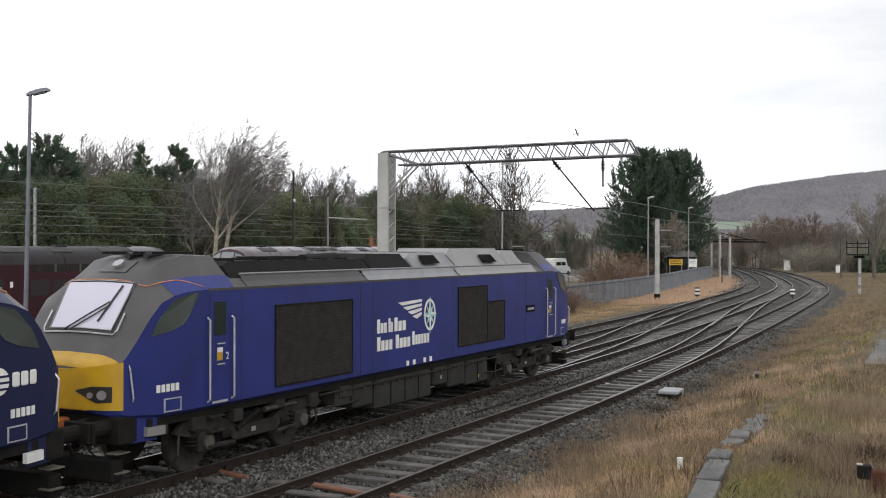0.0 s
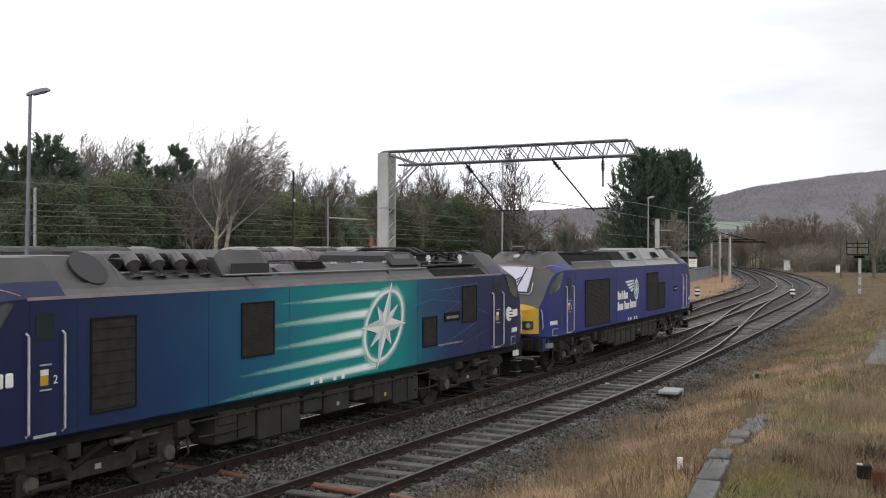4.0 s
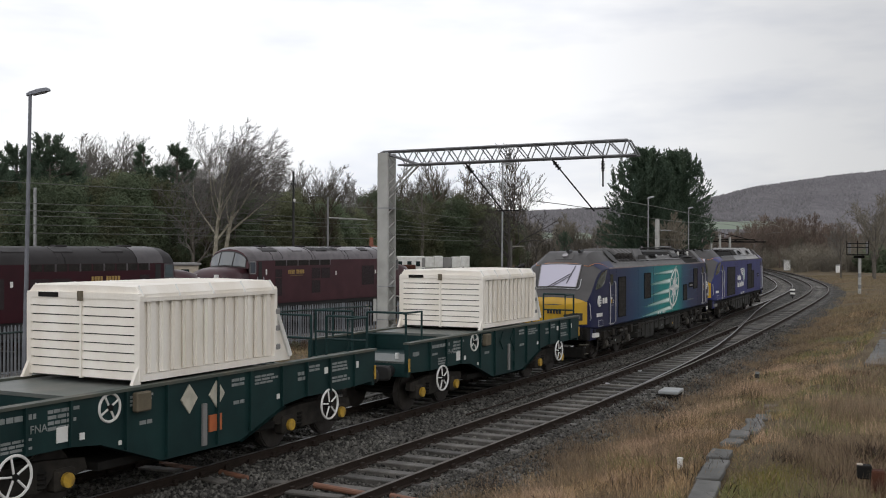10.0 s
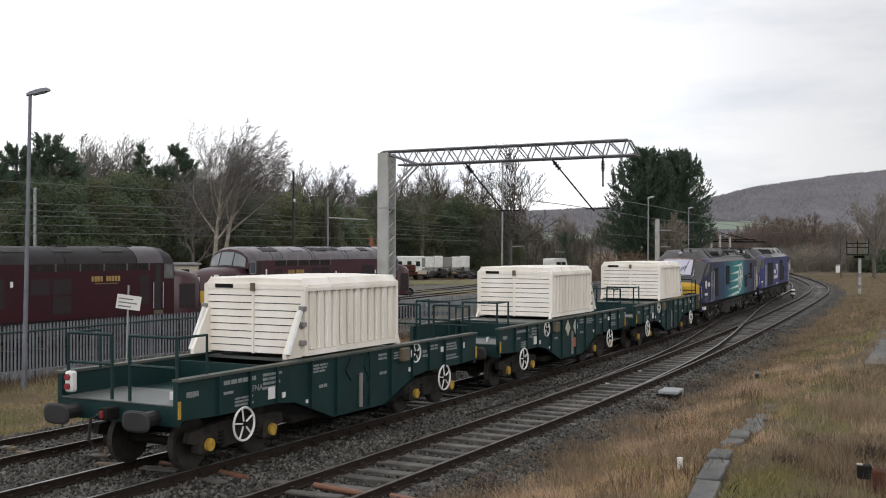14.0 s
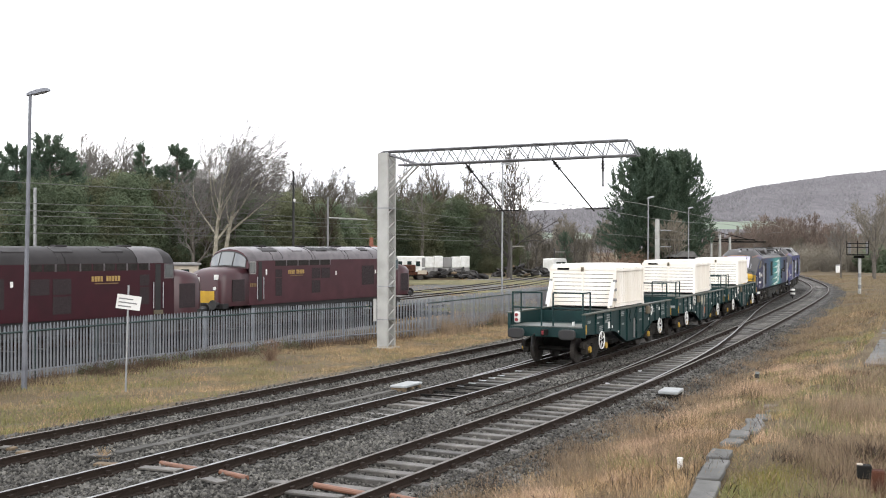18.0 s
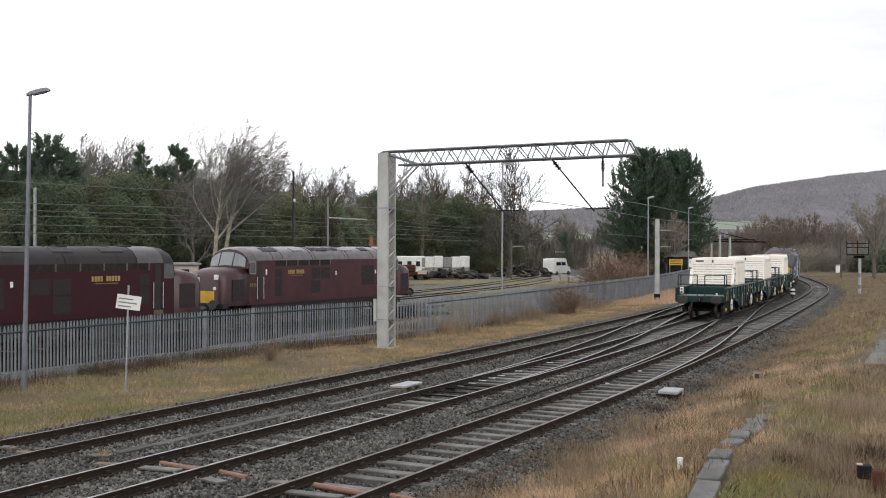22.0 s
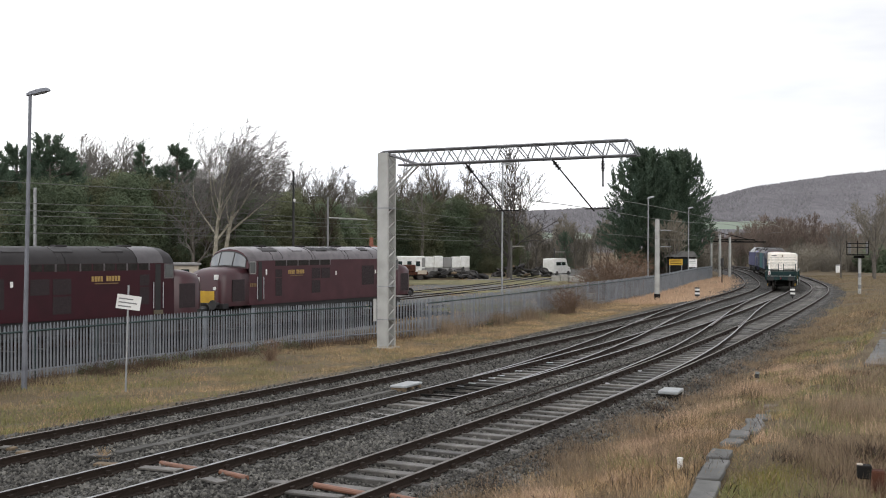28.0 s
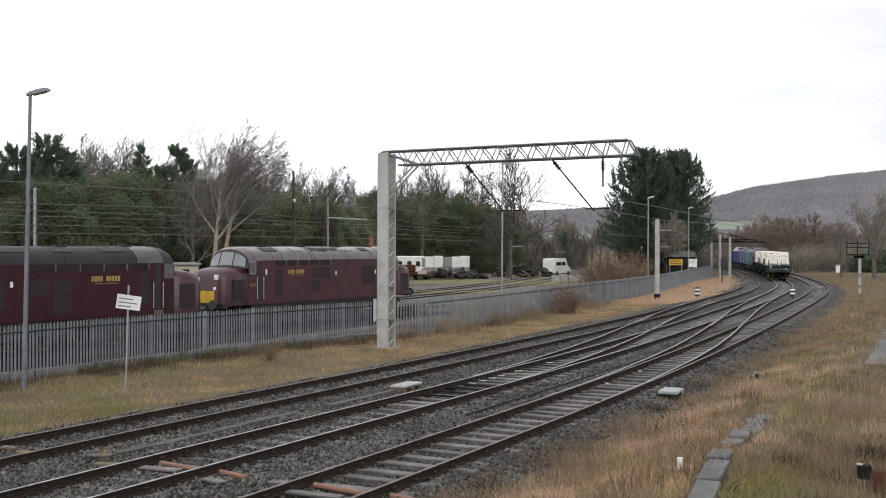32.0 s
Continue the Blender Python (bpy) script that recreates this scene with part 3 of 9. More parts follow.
def build_ballast():
    ss, ds = np.arange(-16, 250.1, 0.5), np.linspace(-6.6, 6.4, 88)
    gs, gd = np.meshgrid(ss, ds, indexing="ij")
    rng = np.random.RandomState(3)
    gd = gd + np.where((gd < -5.2) | (gd > 4.9), rng.uniform(-0.12, 0.12, gd.shape), 0)
    gz = bed(gs, gd) + rng.uniform(-0.006, 0.006, gd.shape)
    h = np.interp(gs, ARC, HEAD)
    V_ = np.stack([np.interp(gs, ARC, CX) + gd * np.cos(h), np.interp(gs, ARC, CY) - gd * np.sin(h), gz], -1).reshape(-1, 3)
    n = len(ds)
    i = (np.arange(len(ss) - 1)[:, None] * n + np.arange(n - 1)[None, :]).ravel()
    ob = from_arrays("ballast_bed", V_.tolist(), np.stack([i, i + 1, i + n + 1, i + n], 1).tolist(), M["ballast"], smooth=True)
    tagged(ob, "grey stone ballast under three railway tracks", "ballast", kind="structure")


build_ballast()
strip("yard_surface", 2, 240, 2.0, [-15.2, -22, -30, -38], [-0.43, -0.40, -0.38, -0.40], M["yard"], "pale gravel surface of the railway yard", "yard", 0.3, 5)
# near-black sheet that carries the shade under and behind the parked diesels
strip("siding_bed", -12, 54, 1.5, [-16.4, -17.6, -31.0, -33.0], [-0.44, -0.36, -0.35, -0.43], M["siding"], "oily bed under the parked diesels, their shade painted in", "ground", 0.3, 6)

RAIL = [(-0.07, -0.155), (-0.07, -0.14), (-0.012, -0.125), (-0.012, -0.04), (-0.035, -0.03), (-0.035, -0.003), (0.035, -0.003), (0.035, -0.03), (0.012, -0.04), (0.012, -0.125), (0.07, -0.14), (0.07, -0.155)]


def rail(parent, s0, s1, offset, mat_top, label):
    verts, faces, top = [], [], []
    n = len(RAIL)
    ss = list(np.arange(s0, s1, 1.0 if s1 < 90 else 1.5)) + [s1]
    for s in ss:
        for y, z in RAIL:
            verts.append(on(s, offset(s) + y, z))
    for r in range(len(ss) - 1):
        for k in range(n):
            faces.append((r * n + k, r * n + (k + 1) % n, (r + 1) * n + (k + 1) % n, (r + 1) * n + k))
            top.append(1 if k == 5 else 0)
    ob = from_arrays("rail", verts, faces, [M["rust"], mat_top], parent, label)
    ob.data.polygons.foreach_set("material_index", top)
    return ob


def sleeper_mesh():
    bm = boxed(-0.125, 0.125, -1.27, 1.27, -0.27, -0.158, bevel=0.015)
    me = bpy.data.meshes.new("sleeper")
    bm.to_mesh(me)
    bm.free()
    return me


SLEEPER = sleeper_mesh()
SLEEPER.materials.append(M["sleeper"])
CHAIR = bpy.data.meshes.new("rail_chair")
cb = boxed(-0.09, 0.09, -0.17, 0.17, -0.16, -0.125, bevel=0.01)
box(cb, -0.05, 0.05, -0.12, -0.075, -0.13, -0.06)
box(cb, -0.05, 0.05, 0.075, 0.12, -0.13, -0.06)
cb.to_mesh(CHAIR)
cb.free()
CHAIR.materials.append(M["rust"])


def track(label, line, s0, s1, mat_top, spacing, seed, chairs_to, sunk=lambda s: 0.0):
    """Two rails on sleepers, which the ballast half buries where sunk is more than a little; chairs hold the rails where they can be seen."""
    root = thing("railway_track", Matrix(), label, "railway track", "tracks", "structure")
    rng = random.Random(seed)
    for side in (-0.7525, 0.7525):
        rail(root, s0, s1, lambda s, k=side: float(line(s)) + k, mat_top, "steel rail with a worn bright head" if mat_top == M["railtop"] else "steel rail with a dull rusty head")
    s = s0 + 0.2
    while s < s1:
        d = float(line(s))
        if s < 150:
            o = new("sleeper", SLEEPER)
            o.parent = root
            o.matrix_basis = at(s, d + rng.uniform(-0.06, 0.06), rng.uniform(-0.012, 0.006) - float(sunk(s)) * rng.uniform(0.2, 1.3), rng.uniform(-1.5, 1.5)) @ pose(0, 0, 0, rng.uniform(-0.5, 0.5), 0, 0)
        if 2 < s < chairs_to:
            for side in (-0.7525, 0.7525):
                o = new("rail_chair", CHAIR)
                o.parent = root
                o.matrix_basis = at(s, d + side, 0)
        s += spacing * rng.uniform(0.94, 1.06)
    return root


# ---- locomotives ----
def bogie(parent, u, wheels, base, wheel_r, half_w, frame_z, mat_frame):
    """Frame, springs, axle boxes; wheelsets are returned to be keyed."""
    bg = new("bogie")
    bg.parent = parent
    bg.location = (u, 0, 0)
    made = []
    L = base / 2
    for y in (-half_w, half_w):
        o = 1 if y > 0 else -1
        bm = bmesh.new()
        prism(bm, [(-L - 0.75, frame_z - 0.02), (-L - 0.55, frame_z + 0.16), (-L + 0.35, frame_z + 0.16), (-0.5, frame_z - 0.1), (0.5, frame_z - 0.1), (L - 0.35, frame_z + 0.16), (L + 0.55, frame_z + 0.16), (L + 0.75, frame_z - 0.02),
                   (L + 0.45, frame_z - 0.1), (L - 0.45, frame_z - 0.12), (0.6, frame_z - 0.34), (-0.6, frame_z - 0.34), (-L + 0.45, frame_z - 0.12), (-L - 0.45, frame_z - 0.1)], y - 0.05, y + 0.05)
        part("side_frame", bm, mat_frame, bg)
        for x in (-L, L):
            bm = boxed(x - 0.2, x + 0.2, y - 0.09 + 0.03 * o, y + 0.09 + 0.03 * o, wheel_r - 0.17, wheel_r + 0.17, bevel=0.04)
            part("axle_box", bm, mat_frame, bg)
            for dx in (-0.3, 0.3):
                bm = bmesh.new()
                for k in range(4):
                    ring(bm, (x + dx, y, frame_z - 0.06 - 0.07 * k), (0, 0, 1), 0.075, 0.022, 10, 5)
                part("coil_spring", bm, M["dark_metal"], bg)
        bm = bmesh.new()
        disc(bm, (-0.25, y + 0.07 * o, frame_z - 0.02), (0.9, 0, 0.35), 0.05, 0.7, 8)
        part("damper", bm, M["dark_metal"], bg)
        part("yaw_damper", tube(bmesh.new(), [(0.15, y + 0.13 * o, frame_z + 0.1), (0.55, y + 0.13 * o, frame_z + 0.1), (0.56, y + 0.13 * o, frame_z + 0.1), (1.15, y + 0.13 * o, frame_z + 0.1)], 0.055, 8, 0.03), M["wheel"], bg)
        for x in (-L, L):
            part("axle_end", disc(bmesh.new(), (x, y + 0.14 * o, wheel_r), (0, 1, 0), 0.12, 0.05, 16), M["axle_end"], bg)
            part("link_arm", tube(bmesh.new(), [(x, y + 0.06 * o, wheel_r - 0.08), (x * 0.45, y + 0.06 * o, wheel_r - 0.12)], 0.05, 6), mat_frame, bg)
            part("sand_pipe", tube(bmesh.new(), [(x * 1.42, y, frame_z + 0.05), (x * 1.45, y, 0.4), (x * 1.36, y * 0.72, 0.12)], 0.022, 5), M["wheel"], bg)
            part("brake_cylinder", tube(bmesh.new(), [(x * 0.62 - 0.12, y + 0.02 * o, frame_z - 0.2), (x * 0.62 + 0.12, y + 0.02 * o, frame_z - 0.2)], 0.09, 10), M["dark_metal"], bg)
        part("bogie_tag", boxed(-0.12, 0.0, *sorted((y + 0.052 * o, y + 0.062 * o)), frame_z - 0.26, frame_z - 0.18), M["lettering"], bg)
    bm = boxed(-0.3, 0.3, -half_w, half_w, frame_z - 0.25, frame_z + 0.1)
    part("bolster", bm, M["dark_metal"], bg)
    for x in (-L, L)[:wheels]:
        bm = bmesh.new()
        ws = new("wheelset")
        ws.parent = parent
        ws.location = (u + x, 0, wheel_r)
        disc(bm, (0, 0, 0), (0, 1, 0), 0.09, 1.9, 10)
        part("axle", bm, M["dark_metal"], ws)
        for y in (-0.72, 0.72):
            bm = bmesh.new()
            disc(bm, (0, y, 0), (0, 1, 0), wheel_r - 0.03, 0.10, 28)
            disc(bm, (0, y - 0.03 * (1 if y > 0 else -1), 0), (0, 1, 0), wheel_r, 0.13, 28)
            for k in range(4):
                a = k * 1.5708
                box(bm, 0.26 * math.cos(a) - 0.05, 0.26 * math.cos(a) + 0.05, y * 1.1 - 0.02, y * 1.1 + 0.02, 0.26 * math.sin(a) - 0.05, 0.26 * math.sin(a) + 0.05)
            part("wheel", bm, M["wheel"], ws)
        made.append((ws, u + x, wheel_r))
    return made


W_SIDE = 1.34


def half_section(u, w, zb, zc, ws, zs, wr, zr):
    pts = [(0.0, zb), (w * 0.94, zb), (w, zb + 0.06), (w, 0.5 * (zb + zc)), (w, zc), (ws, zs), (wr, zr), (0.0, zr + 0.02)]
    return [(u, -y, z) for y, z in pts] + [(u, y, z) for y, z in pts[::-1]]


# cab stations from the body towards the nose: u, w, bottom, cantrail, shoulder half-width and height, roof half-width and height
CAB = [(7.17, 1.34, 1.12, 3.13, 1.14, 3.36, 0.80, 3.70),
       (7.92, 1.34, 1.12, 3.13, 1.12, 3.36, 0.78, 3.70),
       (8.37, 1.335, 1.12, 3.11, 1.06, 3.33, 0.74, 3.62),
       (8.66, 1.31, 1.12, 3.06, 0.98, 3.27, 0.72, 3.44),
       (8.93, 1.28, 1.12, 2.96, 0.86, 3.20, 0.70, 3.28),
       (9.17, 1.24, 1.14, 2.70, 0.86, 2.86, 0.68, 2.90),
       (9.42, 1.20, 1.16, 2.36, 0.90, 2.46, 0.70, 2.50),
       (9.60, 1.13, 1.18, 2.10, 0.96, 2.17, 0.74, 2.22),
       (9.70, 1.03, 1.22, 2.0, 0.88, 2.06, 0.66, 2.10),
       (9.78, 0.85, 1.26, 1.92, 0.70, 1.98, 0.50, 2.02),
       (9.83, 0.60, 1.3, 1.80, 0.50, 1.88, 0.35, 1.92)]
MIDDLE = (1.34, 1.12, 3.13, 1.14, 3.28, 0.86, 3.40)


def cab_surface(u, y, lift=0.012):
    """Height of the cab's upper skin at u and offset y from the middle."""
    us = [c[0] for c in CAB]
    w, zc, ws, zs, wr, zr = [np.interp(u, us, [c[k] for c in CAB]) for k in (1, 3, 4, 5, 6, 7)]
    return float(np.interp(abs(y), [0, wr, ws, w], [zr + 0.02, zr, zs, zc])) + lift


def half_width(u):
    return float(np.interp(abs(u), [c[0] for c in CAB], [c[1] for c in CAB]))


def nose_u(y):
    """How far forward the nose reaches at offset y."""
    us, ws = [c[0] for c in CAB[::-1]], [c[1] for c in CAB[::-1]]
    return float(np.interp(abs(y), [0.0] + ws, [us[0] + 0.03] + us))


def nose_strip(sg, y0, y1, z0_of, z1_of, lift=0.014, n=8):
    """A strip wrapped round the nose between offsets y0 and y1."""
    bm = bmesh.new()
    rows = []
    for i in range(n + 1):
        y = y0 + (y1 - y0) * i / n
        u = nose_u(y)
        rows.append([bm.verts.new((sg * (u + o), y, z)) for o in (lift - 0.03, lift) for z in (z0_of(i / n), z1_of(i / n))])
    for a, b in zip(rows, rows[1:]):
        for q, w in ((2, 3), (3, 1), (0, 2), (1, 0)):
            bm.faces.new((a[q], a[w], b[w], b[q]))
    for a in (rows[0], rows[-1]):
        bm.faces.new((a[0], a[1], a[3], a[2]))
    bmesh.ops.recalc_face_normals(bm, faces=bm.faces[:])
    return bm


def side_plate(u0, u1, z0, z1, out=0.006, y_side=-1, thick=0.012, follow=False):
    """A thin plate lying on the body side."""
    bm = bmesh.new()
    n = 6 if follow else 1
    for y_s in (y_side,):
        ra = []
        for i in range(n + 1):
            u = u0 + (u1 - u0) * i / n
            w = half_width(u)
            ra.append([bm.verts.new((u, y_s * (w + o), z)) for o in (out - thick, out) for z in (z0, z1)])
        for a, b in zip(ra, ra[1:]):
            for q in ((2, 3), (3, 1), (0, 2), (1, 0)):
                bm.faces.new((a[q[0]], a[q[1]], b[q[1]], b[q[0]]))
        for a in (ra[0], ra[-1]):
            bm.faces.new((a[0], a[1], a[3], a[2]))
    bmesh.ops.recalc_face_normals(bm, faces=bm.faces[:])
    return bm


def skin_patch(uv_rows, sign, lift, thick=0.012):
    """A thin patch on the cab's upper skin through rows of (u, y)."""
    bm = bmesh.new()
    top = [[bm.verts.new((sign * u, y, cab_surface(u, y, lift))) for u, y in row] for row in uv_rows]
    low = [[bm.verts.new((sign * u, y, cab_surface(u, y, lift - thick))) for u, y in row] for row in uv_rows]
    R, C = len(top), len(top[0])
    for i in range(R - 1):
        for j in range(C - 1):
            bm.faces.new((top[i][j], top[i][j + 1], top[i + 1][j + 1], top[i + 1][j]))
            bm.faces.new((low[i][j], low[i + 1][j], low[i + 1][j + 1], low[i][j + 1]))
    rim = [(0, j) for j in range(C)] + [(i, C - 1) for i in range(1, R)] + [(R - 1, j) for j in range(C - 2, -1, -1)] + [(i, 0) for i in range(R - 2, 0, -1)]
    for a, b in zip(rim, rim[1:] + rim[:1]):
        bm.faces.new((top[a[0]][a[1]], low[a[0]][a[1]], low[b[0]][b[1]], top[b[0]][b[1]]))
    bmesh.ops.recalc_face_normals(bm, faces=bm.faces[:])
    return bm


def side_shape(outline, out, y_side=-1, w=W_SIDE):
    return prism(bmesh.new(), outline, y_side * (w + out), y_side * (w + out - 0.01))


def writing(parent, name, x0, x1, z0, z1, rows, mat, y, seed, words=3, thick=0.006, side=-1):
    """Illegible lines of writing as plain bars on a side."""
    rng = random.Random(seed)
    bm = bmesh.new()
    h = (z1 - z0) / rows
    for r in range(rows):
        x = x0
        end = x1 - rng.random() * (x1 - x0) * (0.35 if rows > 1 else 0)
        while x < end - 0.02:
            ln = min(end - x, (x1 - x0) / words * rng.uniform(0.6, 1.2))
            zz = z1 - (r + 0.85) * h
            a, b = sorted((side * y, side * (y - thick)))
            box(bm, x, x + ln * 0.86, a, b, zz, zz + h * 0.62)
            x += ln
    return part(name, bm, mat, parent)


def letters(parent, text, x, z, size, mat, y, name="lettering", side=-1):
    cu = bpy.data.curves.new(name, "FONT")
    cu.body, cu.size, cu.extrude = text, size, 0.003
    ob = new(name, cu)
    dg = bpy.context.evaluated_depsgraph_get()
    me = bpy.data.meshes.new_from_object(ob.evaluated_get(dg))
    bpy.data.objects.remove(ob)
    bpy.data.curves.remove(cu)
    me.transform(Matrix.Rotation(math.pi / 2, 4, "X"))
    me.materials.clear()
    me.materials.append(mat)
    ob = new(name, me)
    ob.parent = parent
    ob.location = (x, side * y, z)
    return ob


def compass(parent, u, z, rx, rz, mat, back, lean=0.0, thick=0.14):
    """A ring with an eight-pointed star inside."""
    def spot(r, a):
        return u + rx * r * math.cos(a) + lean * rz * r * math.sin(a), z + rz * r * math.sin(a)

    def leaning(r, a, y):
        p = spot(r, a)
        return p[0], y, p[1]

    root = new("emblem")
    root.parent = parent
    bm = bmesh.new()
    n = 36
    for rr, t in ((1.0, 0.0),):
        a = [bm.verts.new(leaning(0.84, 6.2832 * i / n, -W_SIDE - 0.016)) for i in range(n)]
        b = [bm.verts.new(leaning(0.84 - thick, 6.2832 * i / n, -W_SIDE - 0.016)) for i in range(n)]
        c = [bm.verts.new(leaning(0.84, 6.2832 * i / n, -W_SIDE)) for i in range(n)]
        d = [bm.verts.new(leaning(0.84 - thick, 6.2832 * i / n, -W_SIDE)) for i in range(n)]
        for i in range(n):
            j = (i + 1) % n
            bm.faces.new((a[i], a[j], b[j], b[i]))
            bm.faces.new((a[i], c[i], c[j], a[j]))
            bm.faces.new((b[i], b[j], d[j], d[i]))
    part("ring", bm, mat, root)
    for k in range(8):
        a = k * math.pi / 4 + math.pi / 2
        long = 1.0 if k % 2 == 0 else 0.66
        p = spot(long, a)
        for s_, m_ in ((1, mat), (-1, back)):
            q = a + s_ * (0.62 if k % 2 == 0 else 0.4)
            bm = side_shape([(u, z), p, spot(0.28, q)], 0.02 - 0.003 * (k % 2) - 0.001 * (s_ < 0))
            part("star_point", bm, m_, root)
    return root


def loco(name, label, paint, kind88):
    """A modern main-line diesel or electric, 20.5 m long; x runs forward, the origin lies on the rail under its middle."""
    root = thing(name, Matrix(), label, "locomotive", "train")
    # body shell
    stations = [(-c[0], *c[1:]) for c in CAB[::-1]] + [(-7.13, *MIDDLE), (7.13, *MIDDLE)] + list(CAB)
    secs = [half_section(*c) for c in stations]
    lower = [s[1:5] for s in secs]
    part("body_side", loft([[(u, y, z) for u, y, z in s[0:5]] for s in secs], False), paint, root, "glossy painted body side", smooth=30)
    part("body_side", loft([[(u, y, z) for u, y, z in s[-5:]] for s in secs], False), paint, root, smooth=30)
    part("end_panel", loft([secs[0][:8][::1], secs[0][8:][::-1]], False), M["yellow"], root)
    part("end_panel", loft([secs[-1][:8][::1], secs[-1][8:][::-1]], False), M["yellow"], root)
    part("roof", loft([s[4:12] for s in secs], False), M["cab_grey"], root, "charcoal grey roof and cab front", smooth=30)
    # the body colour runs up over the cab's shoulder
    for ends in (secs[7:11], secs[-11:-7]):
        for pick in ((4, 5), (-5, -6)):
            rows = [[(u, y * 1.004, z + 0.004) for u, y, z in (s_[pick[0]], s_[pick[1]])] for s_ in ends]
            part("cab_shoulder", loft(rows, False), paint, root, smooth=30)
    # cantrail gutter
    for y in (-1, 1):
        bm = bmesh.new()
        box(bm, -7.87, 7.87, y * 1.31 - 0.04, y * 1.31 + 0.04, 3.11, 3.155)
        part("gutter", bm, M["cab_grey"] if not kind88 else M["cantrail"], root)
    # cab ends
    for sg in (-1, 1):
        cabp = new("cab")
        cabp.parent = root
        rows = [[(u, y * (0.70 - 0.1 * (u - 8.96))) for y in np.linspace(-1, 1, 7)] for u in np.linspace(8.96, 9.41, 5)]
        # windscreen pane, its sky reflection held in the base colour
        part("windscreen", skin_patch(rows, sg, 0.022), M["screen"], cabp, "wide windscreen with a pale sky reflection painted in")
        edge = [[(u, y * (0.76 - 0.1 * (u - 8.93))) for y in np.linspace(-1, 1, 7)] for u in np.linspace(8.93, 9.45, 5)]
        part("windscreen_seal", skin_patch(edge, sg, 0.012), M["black"], cabp)
        # orange line over the windscreen and back along the cab's shoulder
        bm = bmesh.new()
        way = [(7.95, 1.30), (8.3, 1.13), (8.86, 0.92), (8.92, 0.84), (8.92, -0.84), (8.86, -0.92), (8.3, -1.13), (7.95, -1.30)]
        pts = []
        for (a0, b0), (a1, b1) in zip(way, way[1:]):
            pts += [(a0 + (a1 - a0) * k / 5, b0 + (b1 - b0) * k / 5) for k in range(5)]
        tube(bm, [(sg * u, y, cab_surface(u, y, 0.012)) for u, y in pts + [way[-1]]], 0.011, 5)
        part("orange_line", bm, M["stripe"], cabp)
        # yellow nose
        yr = [[(u, y * half_width(u) * 0.985) for y in np.linspace(-1, 1, 21)] for u in np.linspace(9.665, 9.82, 8)]
        bm = skin_patch(yr, sg, 0.03)
        part("nose_top", bm, M["yellow"], cabp, "yellow warning panel", smooth=40)
        part("nose_front", nose_strip(sg, -1.12, 1.12, lambda g: 1.32, lambda g: 1.935 + 0.13 * abs(2 * g - 1) ** 1.5, 0.018, 28), M["yellow"], cabp, "yellow warning panel wrapped round the nose", smooth=40)
        for y in (-1, 1):
            # almond headlamp pod wrapped round the corner
            pod = part("headlamp", nose_strip(sg, y * 0.38, y * 1.0, lambda g: 1.60 - 0.17 * min(1, 1.6 * g) + 0.05 * max(0, g - 0.6), lambda g: 1.62 + 0.07 * min(1, 2 * g), 0.03), M["black"], cabp)
            bm = bmesh.new()
            disc(bm, (sg * (nose_u(0.86) + 0.034), y * 0.86, 1.56), (sg * 0.8, y * 0.6, 0), 0.075, 0.03, 14)
            part("lamp_lens", bm, M["headlamp"], cabp)
            bm = bmesh.new()
            disc(bm, (sg * (nose_u(0.66) + 0.034), y * 0.66, 1.55), (sg * 0.9, y * 0.3, 0), 0.05, 0.03, 12)
            part("lamp_lens", bm, M["headlamp"], cabp)
            # side window
            bm = bmesh.new()
            fs = []
            for lift in (0.016, -0.01):
                ring_ = []
                for u, z in ((9.14, 2.43), (8.72, 2.5), (8.46, 2.6), (8.3, 2.8), (8.1, 3.07), (8.2, 3.1), (8.66, 3.0), (8.98, 2.72)):
                    us_ = [c[0] for c in CAB]
                    w, zc, ws, zs = [float(np.interp(u, us_, [c[k] for c in CAB])) for k in (1, 3, 4, 5)]
                    yy = w if z <= zc else w + (ws - w) * (z - zc) / (zs - zc)
                    ring_.append(bm.verts.new((sg * u, y * (yy + lift), z)))
                fs.append(ring_)
            bm.faces.new(fs[0])
            for i in range(8):
                bm.faces.new((fs[0][i], fs[1][i], fs[1][(i + 1) % 8], fs[0][(i + 1) % 8]))
            bmesh.ops.recalc_face_normals(bm, faces=bm.faces[:])
            part("side_window", bm, M["cab_glass"], cabp)
            # door with handrails and footstep
            for g, b_ in ((7.83, 7.31),):
                part("cab_door", side_plate(sg * b_, sg * g, 1.2, 3.08, 0.006, y), paint, cabp)
                part("door_window", side_plate(sg * (b_ + 0.1), sg * (g - 0.1), 2.55 if kind88 else 2.35, 2.92, 0.012, y), M["dark_glass"], cabp)
            for uu in (7.89, 7.25):
                bm = bmesh.new()
                tube(bm, [(sg * uu, y * 1.345, 1.24), (sg * uu, y * 1.40, 1.28), (sg * uu, y * 1.40, 2.62), (sg * uu, y * 1.345, 2.66)], 0.02, 6)
                part("handrail", bm, M["handle"], cabp)
            bm = boxed(sg * 7.57 - 0.2, sg * 7.57 + 0.2, y * 1.33 - 0.03, y * 1.33 + 0.03, 1.2, 1.24)
            part("footstep", bm, M["handle"], cabp)
            for k in range(3):
                bm = boxed(sg * 7.57 - 0.19, sg * 7.57 + 0.19, y * 1.26 - 0.05, y * 1.26 + 0.05, 0.45 + 0.25 * k, 0.48 + 0.25 * k)
                part("ladder_step", bm, M["brown_dirt"], cabp)
            bm = bmesh.new()
